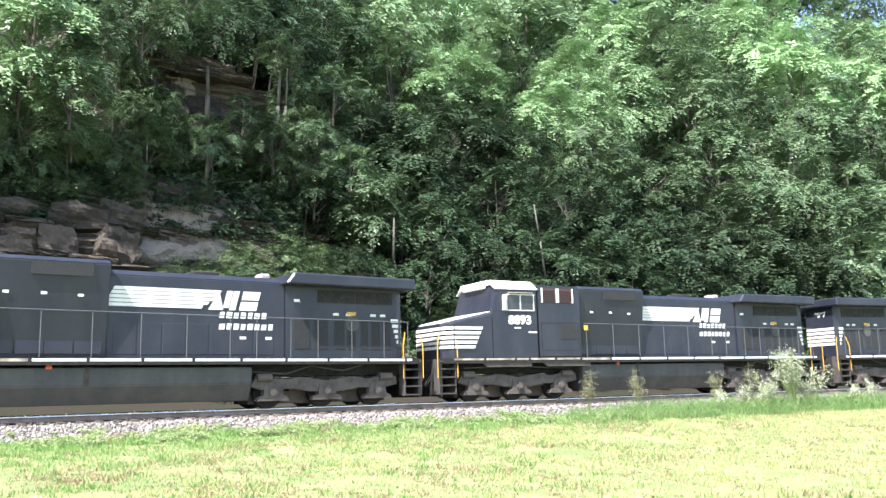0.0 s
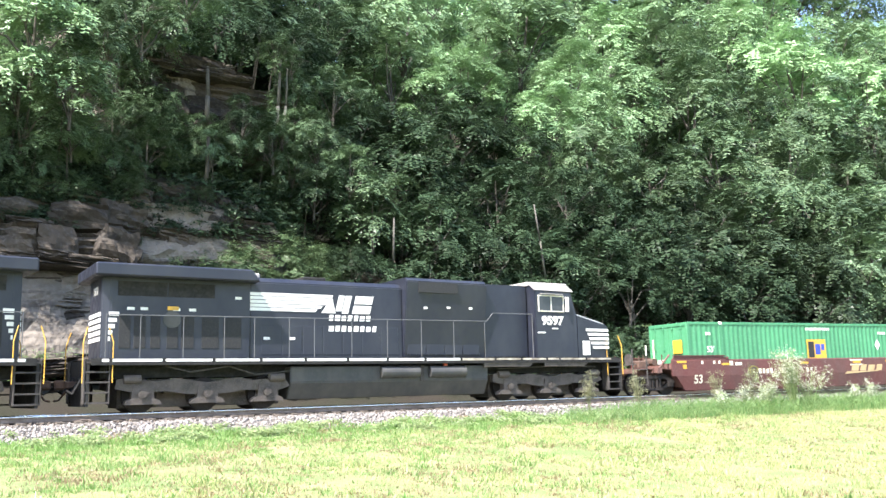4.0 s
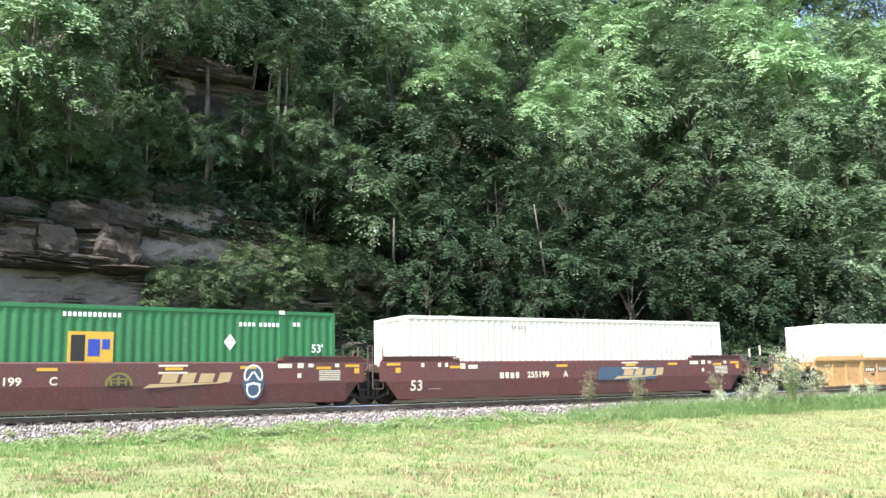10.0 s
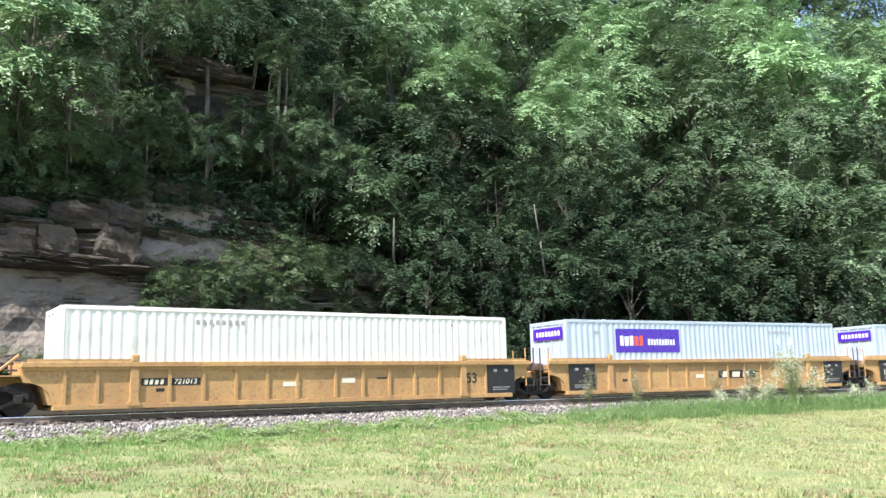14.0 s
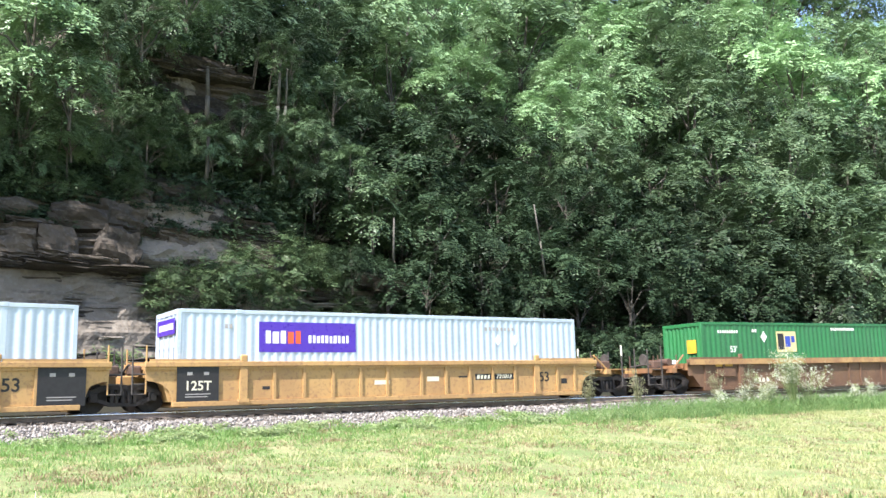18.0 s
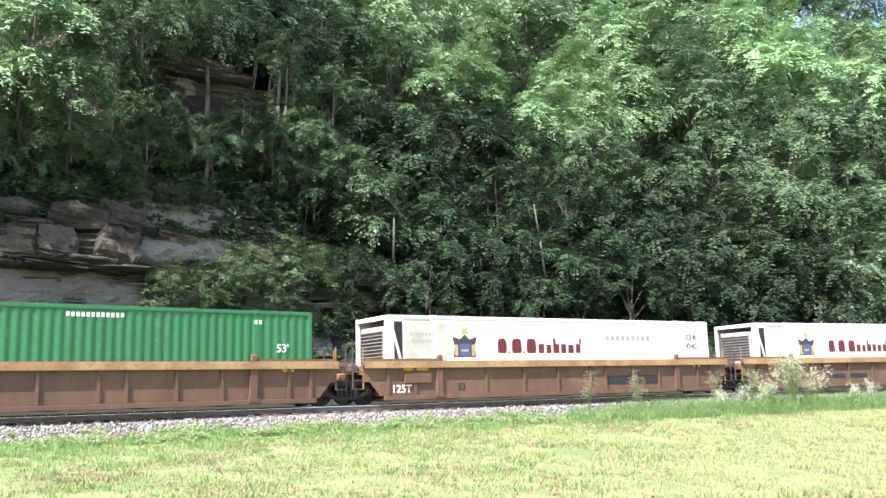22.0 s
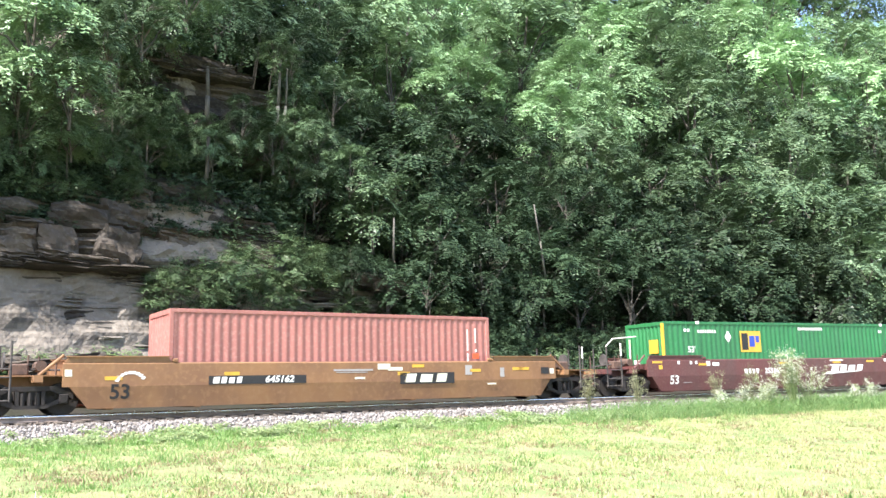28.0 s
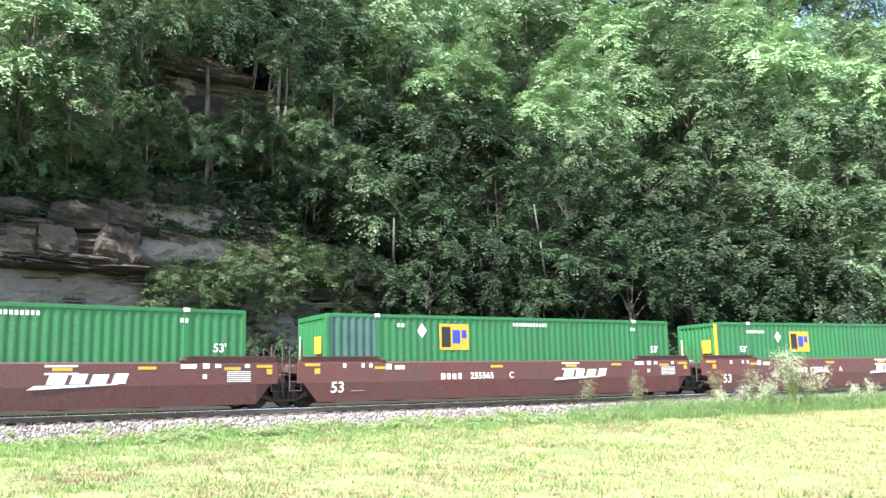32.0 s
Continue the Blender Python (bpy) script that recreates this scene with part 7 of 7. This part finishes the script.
def verge_spot(rng):
    while True:
        s, d = rng.uniform(23, 62), rng.uniform(2.2, 5.8)
        x, y, _ = on_line(s, -d)
        lush = smooth(24, 31, s + 3.0 * noise.noise((s * 0.9, d * 1.1, 4.0))) * smooth(2.1, 3.1, d + 0.5 * noise.noise((s * 1.4, d, 1.0)))
        if rng.random() < lush:
            return x, y, front(s, d) + rng.uniform(-0.02, 0.06), 0.35 + 0.65 * lush


def edge_spot(rng):
    while True:
        s, d = rng.uniform(8, 34), rng.uniform(2.4, 5.2)
        if noise.noise((s * 0.55, d * 0.8, 9.0)) + 0.5 * noise.noise((s * 1.9, d * 2.0, 3.0)) > 0.12 + 0.25 * max(0.0, 3.2 - d):
            x, y, _ = on_line(s, -d)
            return x, y, front(s, d) + rng.uniform(0.0, 0.10)


scatter("edge_weeds", "low broad-leaved weeds spreading over the edge of the stones", "weeds", 25, 1500, edge_spot, LEAF_WEED, 5, 0.16, 4, 0.10, 0.06, 0.3, 0.7)


def bank_spot(rng):
    s, e = rng.uniform(5, 24), rng.uniform(6.8, 7.4)
    x, y, _ = on_line(s, e)
    return x, y, slope_z(s, e) + rng.uniform(0.0, 0.3)


def foot_spot(rng):
    s, e = rng.uniform(23, 62), rng.uniform(6.0, 8.6)
    x, y, _ = on_line(s, e)
    return x, y, slope_z(s, e) + rng.uniform(0.1, 1.5)


scatter("bank_grass", "bright grass and weeds along the foot of the rock", "weeds", 15, 520, bank_spot, VERGE_BLADE, 7, 0.4, 4, 0.2, 0.03, 0.1, 0.9)
scatter("foot_brush", "pale green brush along the foot of the slope", "undergrowth", 16, 760, foot_spot, LEAF_MID, 6, 0.42, 6, 0.17, 0.08)


# bare poles and leaning stems that stand out
def pole(name, label, pts, r, mat, r2=None):
    bm = bmesh.new()
    vs = []
    for s, e, z in pts:
        x, y, _ = on_line(s, e)
        vs.append(Vector((x, y, z)))
    n = len(vs) - 1
    for k in range(n):
        a, b = r + ((r2 or r) - r) * k / n, r + ((r2 or r) - r) * (k + 1) / n
        cyl(bm, vs[k], vs[k + 1] + (vs[k + 1] - vs[k]).normalized() * 0.03, a, 8, b)
    base = vs[0].copy()
    bmesh.ops.translate(bm, vec=-base, verts=bm.verts)
    t = tagged(new(name, mesh_of(name, bm, mat, True)), label, "tree trunk")
    t.location = base
    return t


pole("bare_snag", "pale dead trunk standing on the rock ledge", [(17.8, 12.0, 14.2), (17.8, 12.0, 15.6), (17.75, 12.0, 17.1)], 0.13, PALE_BARK, 0.09)
pole("snag_limb", "thin fallen limb caught on the dead trunk", [(17.6, 11.9, 17.02), (18.5, 11.9, 17.15), (19.2, 12.0, 17.45)], 0.03, BARK, 0.015)
pole("thin_trunk", "slim pale tree trunk before the rock", [(20.95, 11.5, 13.4), (21.1, 11.5, 15.5), (21.2, 11.5, 18.0)], 0.12, PALE_BARK, 0.06)
pole("thin_trunk", "slim pale tree trunk beside its twin", [(21.3, 11.5, 13.6), (21.5, 11.5, 15.6), (21.55, 11.5, 17.6)], 0.09, PALE_BARK, 0.05)
pole("leaning_stem", "leaning pale stem in front of dark brush", [(34.4, 8.0, 7.0), (34.15, 8.0, 9.0), (33.85, 8.0, 11.0)], 0.055, PALE_BARK, 0.035)
pole("leaning_stem", "slim grey stem under the leaves", [(25.7, 8.2, 7.4), (25.75, 8.2, 9.5)], 0.06, PALE_BARK, 0.04)
pole("leaning_stem", "grey stem above the rock blocks", [(17.3, 10.2, 10.4), (17.35, 10.2, 12.9)], 0.10, BARK, 0.08)


for s, e, z, r in ((21.0, 11.4, 18.4, 0.9), (21.7, 11.4, 17.9, 0.7), (20.8, 11.2, 17.6, 0.5)):
    tree("thin", s, e, z, r * 1.15, "small sparse crown at the top of a slim trunk")


# ---- rock slabs: pieces of the layered face ----
def build_rocks():
    cliff = tagged(new("rock_face"), "layered grey-brown sandstone face with overhanging ledges", "rock face", kind="structure")
    rr = random.Random(9)

    def shape(name, k, mat, rough, square):
        """A broken block of side 1: chipped corners, one or two bedding steps, a fretted face."""
        bm = bmesh.new()
        bmesh.ops.create_cube(bm, size=1.0)
        bmesh.ops.subdivide_edges(bm, edges=bm.edges, cuts=6, use_grid_fill=True)
        for v in bm.verts:
            u = v.co.copy()
            ball = u.normalized() * 0.62
            v.co = u.lerp(ball, (1 - square) * min(1.0, (u.length / 0.6) ** 2))
            n = noise.noise_vector(u * 1.7 + Vector((k * 5, 0, 0)))
            n2 = noise.noise_vector(u * 4.5 + Vector((k * 9, 3, 0)))
            n3 = noise.noise_vector(u * 10.0 + Vector((k * 3, 8, 1)))
            bed = 0.05 * math.copysign(1, noise.noise(Vector((k * 3.1, 0.0, u.z * 4.0 + u.x * 0.4))))
            v.co += Vector((n.x * 0.13 + n2.x * 0.05, n.y * 0.16 + n2.y * 0.08 + n3.y * 0.04 + bed, n.z * 0.12 + n2.z * 0.05 + n3.z * 0.02)) * rough
        return mesh_of(name, bm, mat)

    blocks = [shape("rock_block", k, SHADED_BROWN_ROCK, 1.0, 0.72) for k in range(8)]
    beds = [shape("rock_slab", 20 + k, SHADED_BROWN_ROCK, 0.8, 0.86) for k in range(6)]
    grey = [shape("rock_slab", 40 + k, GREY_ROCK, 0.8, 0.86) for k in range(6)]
    pale_blocks = [shape("rock_block", 60 + k, SHADED_BROWN_ROCK, 1.0, 0.72) for k in range(3)]

    def slab(s, e, z, w, d, h, tilt=0.0, kinds=beds, turn=5.0, name="rock_slab"):
        ob = part(name, rr.choice(kinds), None, cliff)
        x, y, a = on_line(s, e)
        ob.matrix_basis = pose(x, y, level(s) + z, rr.uniform(-4, 4), tilt + rr.uniform(-2.0, 2.5), math.degrees(a) + rr.uniform(-turn, turn)) @ Matrix.Diagonal((w, d, h, 1))

    def course(s0, s1, e, z, h, w0, w1, share, kinds, tilt=0.0, jog=0.25, name="rock_slab", turn=6.0):
        s = s0 - rr.uniform(0, 0.6)
        while s < s1:
            w = rr.uniform(w0, w1)
            if rr.random() < share:
                slab(s + w / 2, e + rr.uniform(-jog, jog), z + rr.uniform(-0.12, 0.12) * h, w * 1.12, rr.uniform(1.4, 1.9), h * rr.uniform(0.9, 1.3), tilt, kinds, turn, name)
            s += w

    # overhanging lip of thin beds over the grey face
    course(-3, 13.2, 8.15, 5.75, 0.24, 0.9, 2.6, 1.0, beds, 0, 0.12)
    course(-3, 13.0, 8.30, 6.02, 0.30, 0.8, 2.2, 1.0, beds, 0, 0.15)
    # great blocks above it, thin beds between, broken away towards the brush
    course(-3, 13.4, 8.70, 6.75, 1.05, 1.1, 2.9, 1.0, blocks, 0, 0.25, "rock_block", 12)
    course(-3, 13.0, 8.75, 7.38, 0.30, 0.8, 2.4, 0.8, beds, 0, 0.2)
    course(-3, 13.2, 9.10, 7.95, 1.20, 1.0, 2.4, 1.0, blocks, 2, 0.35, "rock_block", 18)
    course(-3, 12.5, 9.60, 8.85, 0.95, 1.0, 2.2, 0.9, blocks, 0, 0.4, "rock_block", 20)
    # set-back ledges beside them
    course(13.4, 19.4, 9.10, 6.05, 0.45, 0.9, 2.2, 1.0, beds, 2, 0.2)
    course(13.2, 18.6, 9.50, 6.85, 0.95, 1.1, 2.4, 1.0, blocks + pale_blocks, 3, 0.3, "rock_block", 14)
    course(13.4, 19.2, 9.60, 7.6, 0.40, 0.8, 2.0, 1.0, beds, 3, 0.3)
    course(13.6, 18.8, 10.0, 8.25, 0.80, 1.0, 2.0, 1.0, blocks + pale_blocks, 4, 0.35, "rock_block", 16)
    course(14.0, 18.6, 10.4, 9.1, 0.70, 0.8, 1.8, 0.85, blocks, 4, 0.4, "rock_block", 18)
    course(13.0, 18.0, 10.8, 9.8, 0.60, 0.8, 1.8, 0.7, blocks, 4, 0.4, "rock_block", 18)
    # slanting corner block where the face breaks back
    slab(13.1, 8.45, 6.5, 1.5, 1.5, 1.9, 10, blocks, 10, "rock_block")
    slab(13.0, 8.9, 7.9, 1.2, 1.4, 1.5, 14, blocks, 10, "rock_block")
    # thin ledges along the foot
    for z, h in ((1.0, 0.35), (1.5, 0.3), (1.95, 0.4)):
        course(-2, 30, 6.7 + z * 0.28, z, h, 0.7, 2.0, 0.65, beds, -6)
    # many thin beds on the grey face behind the track
    z = 2.2
    while z < 5.6:
        h = rr.uniform(0.16, 0.42)
        s = 5.5 + rr.uniform(0, 1.5)
        while s < 24.0:
            w = rr.uniform(0.5, 2.2)
            if rr.random() < (0.74 if s < 17 else 0.55):
                slab(s + w / 2, 7.36 + (z - 2.3) * 0.235 + 0.66 + max(0.0, s - 17) * 0.17 + rr.uniform(-0.09, 0.12), z + rr.uniform(-0.05, 0.05), w * 1.04, rr.uniform(1.0, 1.25), h * rr.uniform(0.9, 1.3), -2, grey if rr.random() < 0.82 else beds)
            s += w
        z += h * 0.95
    # upper band: a bulging face under a jutting bed, shade included in its dark stone
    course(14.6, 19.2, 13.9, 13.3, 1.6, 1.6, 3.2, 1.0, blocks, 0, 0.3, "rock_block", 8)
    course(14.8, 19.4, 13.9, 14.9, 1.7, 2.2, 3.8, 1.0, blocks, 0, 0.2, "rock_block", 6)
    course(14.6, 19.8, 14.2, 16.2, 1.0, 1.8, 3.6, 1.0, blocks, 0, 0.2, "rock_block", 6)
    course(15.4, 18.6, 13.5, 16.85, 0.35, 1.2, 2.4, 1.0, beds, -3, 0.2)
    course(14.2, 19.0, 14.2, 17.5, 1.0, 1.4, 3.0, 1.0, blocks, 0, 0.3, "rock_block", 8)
    # low outcrops in gaps of the brush
    for s, z, e in ((24.0, 2.6, 7.4), (24.6, 1.9, 7.1), (25.2, 1.2, 6.9), (26.0, 2.2, 7.3), (31.0, 1.7, 7.2), (32.2, 1.4, 7.1), (33.4, 1.8, 7.4), (34.4, 1.3, 7.1), (21.0, 5.6, 9.6), (22.4, 5.2, 9.4), (36.0, 1.5, 7.3), (24.8, 6.0, 9.0), (25.9, 5.7, 8.9)):
        slab(s, e, z, rr.uniform(1.2, 2.2), 1.3, rr.uniform(0.4, 0.8))


build_rocks()


# ---- lawn and wayside weeds ----
def build_grass():
    """Tufts of blades, thin and dry in some patches, lush and ragged beside the stones."""
    rng = np.random.default_rng(8)
    n, m = 66000, 7
    s = rng.uniform(1, 50, n)
    d = 2.5 + 18.0 * rng.random(n) ** 1.15
    p1 = np.array([noise.noise((a * 0.33, b * 0.42, 2.0)) for a, b in zip(s, d)])
    p2 = np.array([noise.noise((a * 1.3, b * 1.1, 6.0)) for a, b in zip(s, d)])
    edge = 2.85 + 0.5 * p1 + 0.6 * p2 + 0.65 * np.clip((24 - s) / 20, 0, 1)
    keep = (d > edge) & (s > 7.0 - 0.25 * (d - 3)) & (s < 48 - 1.55 * (d - 3))
    s, d, p1, p2 = s[keep], d[keep], p1[keep], p2[keep]
    n = len(s)
    lush = np.clip((6.5 - d) / 3.5, 0, 1)
    h = (0.035 + 0.065 * rng.random(n) + 0.13 * np.clip(p2 + 0.1, 0, 1)) * (1 + 1.1 * lush * rng.random(n) + 0.7 * (rng.random(n) < 0.05))
    h *= 1 - 0.18 * np.clip((d - 6) / 4, 0, 1)
    xy = np.array([on_line(a, -b)[:2] for a, b in zip(s, d)])
    z = np.array([front(a, b) for a, b in zip(s, d)]) - 0.02
    dry_p = np.clip(0.14 + 1.0 * (-p1) + 0.9 * (-p2) + 0.34 * np.clip((17 - s) / 6, 0, 1) * np.clip((d - 7) / 4, 0, 1) - 0.35 * lush, 0, 0.7)
    # pale share grows with d and s, and shrinks beside the stones
    pale_p = np.clip(0.34 + 0.045 * (d - 6) + 0.6 * p1 + 0.028 * (s - 18) - 0.6 * lush, 0.03, 0.95)
    kind = np.where(rng.random(n) < dry_p, 2, np.where(rng.random(n) < pale_p, 1, 0))
    root = np.repeat(np.column_stack([xy, z]), m, 0)
    az = rng.uniform(0, 2 * np.pi, n * m)
    out = np.stack([np.cos(az), np.sin(az), np.zeros(n * m)], 1)
    hh = np.repeat(h, m) * rng.uniform(0.5, 1.25, n * m)
    root += out * (rng.random(n * m) * 0.14)[:, None]
    wd = np.stack([-np.sin(az), np.cos(az), np.zeros(n * m)], 1)
    wd += rng.normal(0, 0.5, wd.shape) * (1, 1, 0)
    wd *= (0.006 + 0.009 * rng.random(n * m))[:, None]
    tip = root + out * (hh * rng.uniform(0.1, 1.0, n * m))[:, None]
    tip[:, 2] += hh
    v = np.stack([root - wd, root + wd, tip], 1)
    kk = np.repeat(kind, m)
    for k, name, mat, label in ((0, "lawn_grass", GRASS_BLADE, "sunlit mown grass in fresh green tufts"), (1, "pale_grass", PALE_BLADE, "pale yellow-green grass"), (2, "dry_grass", DRY_BLADE, "dry brown tufts in the mown grass")):
        q = v[kk == k].reshape(-1, 3)
        tagged(new(name, raw_mesh(name, q, np.arange(len(q)).reshape(-1, 3), mat)), label, "grass", kind="stuff")


build_grass()


def stalk_weed(s, d, h, spread, flowers, label, name="weed", leafy=1.0, stems=0, green=None):
    """A tall wayside weed: branching stalks, narrow leaves, small pale flower heads."""
    rng = np.random.default_rng(int(s * 100))
    x, y, _ = on_line(s, -d)
    t = tagged(new(name), label, "weed", "tall weeds beside the track")
    t.location = (x, y, front(s, d) - 0.03)
    st = bmesh.new()
    tips = []
    for k in range(stems or int(4 + spread * 9)):
        a, lean = rng.uniform(0, 6.3), rng.uniform(0.1, 1.0) * spread
        top = Vector((math.cos(a) * lean, math.sin(a) * lean, h * rng.uniform(0.65, 1.0)))
        mid = top * 0.5 + Vector((0, 0, h * 0.08))
        cyl(st, (0, 0, 0), mid, 0.012, 4, 0.009)
        cyl(st, mid, top, 0.009, 4, 0.004)
        for j in range(8):
            tips.append(np.array(mid.lerp(top, rng.uniform(-0.5, 1.0)) + Vector(rng.normal(0, 0.07, 3).tolist())))
    green = green or LEAF_WEED
    part("stalk", st, green, t)
    c = np.array(tips)
    v, f = fan(c, np.tile([0, 0, 0.6], (len(c), 1)), max(2, int(3 * leafy)), 0.12, 3, 0.10, 0.022, rng, 0.3, 0.5)
    part("foliage", raw_mesh("foliage", v, f, green), None, t)
    if flowers:
        c = c[c[:, 2] > h * 0.45]
        c = np.concatenate([c + rng.normal(0, 0.10, c.shape) for _ in range(3)])
        v, f = fan(c, np.tile([0, 0, 0.8], (len(c), 1)), 4, 0.03, 2, 0.036, 0.030, rng, 0.0, 0.6)
        part("blossom", raw_mesh("blossom", v, f, FLOWER), None, t, "small white flower heads")
    return t


for s, d, h, sp, lab in ((28.2, 3.0, 1.75, 0.26, "tall thin weed with dry seed heads"), (30.7, 3.0, 1.8, 0.28, "tall branching weed with dry seed heads"), (34.9, 3.1, 1.75, 0.30, "tall leafy weed beside the rail"), (37.0, 3.2, 1.9, 0.28, "tall grey-green weed beside the rail")):
    stalk_weed(s, d, h, sp * 1.4, 0, lab, "weed", 1.4, 9, LEAF_STALK)
stalk_weed(37.7, 4.7, 2.65, 1.0, 0.5, "large pale green bush with white flower heads", "flowering_bush", 1.5, 26)
stalk_weed(38.9, 4.5, 1.9, 1.1, 0.5, "spreading pale weed with cream flower heads", "flowering_bush", 1.2, 14)
stalk_weed(36.4, 4.5, 1.7, 0.7, 0.5, "spreading pale weed with cream flower heads", "flowering_bush", 1.0, 10)
for s, d, h in ((35.3, 4.2, 1.2), (36.2, 4.5, 1.15), (42.4, 4.0, 1.1), (43.6, 4.0, 1.2), (34.3, 3.9, 0.9)):
    stalk_weed(s, d, h, 0.3, 0.6, "low weed with white flower heads")


def build_verge():
    """Uncut grass that hides the stones where the bank rises."""
    rng = np.random.default_rng(21)
    n = 24000
    p = np.array([verge_spot(rng) for _ in range(n)])
    h = rng.uniform(0.15, 0.60, n) * p[:, 3]
    p = p[:, :3]
    az = rng.uniform(0, 2 * np.pi, n)
    w = np.stack([np.cos(az), np.sin(az), np.zeros(n)], 1) * rng.uniform(0.010, 0.022, (n, 1))
    mid = p + np.column_stack([rng.normal(0, 0.12, (n, 2)) * h[:, None], h * 0.6])
    tip = mid + np.column_stack([rng.normal(0, 0.35, (n, 2)) * h[:, None], h * 0.4])
    v = np.concatenate([np.stack([p - w, p + w, mid], 1), np.stack([mid - w * 0.6, mid + w * 0.6, tip], 1)]).reshape(-1, 3)
    tagged(new("verge_grass", raw_mesh("verge_grass", v, np.arange(len(v)).reshape(-1, 3), VERGE_BLADE)), "long uncut grass on the bank beside the track", "grass", kind="stuff")


build_verge()
# ---- the train runs from right to left at an even pace ----
PACE = (-139.7545, -0.3709, 0.0618, 0.2261, -0.5686, -0.1291, 0.4263)


def run(t):
    """How far the train has come at t seconds."""
    u = (t - 16.0) / 16.0
    return sum(c * u ** (j + 1) for j, c in enumerate(PACE))


def motions():
    for thing, a, turn in TRAIN:
        lift = thing.get("lift", 0.0)
        rows = []
        for t in range(33):
            rows.append((float(t), line_pose(a + run(t)) @ pose(0, 0, lift, 0, 0, turn)))
        walk(thing, rows)
    for wheel, r in WHEELS:
        thing = wheel.parent.parent
        back = -1 if thing is third else 1
        n = int(abs(run(32.0) - run(0.0)) / r / radians(75)) + 1
        rows = []
        for k in range(n + 1):
            t = 32.0 * k / n
            rows.append((t, Matrix.Rotation(back * (run(t) - run(0.0)) / r, 4, "Y")))
        walk(wheel, rows)
    for thing, _, _ in TRAIN:
        if "lift" in thing:
            del thing["lift"]


motions()
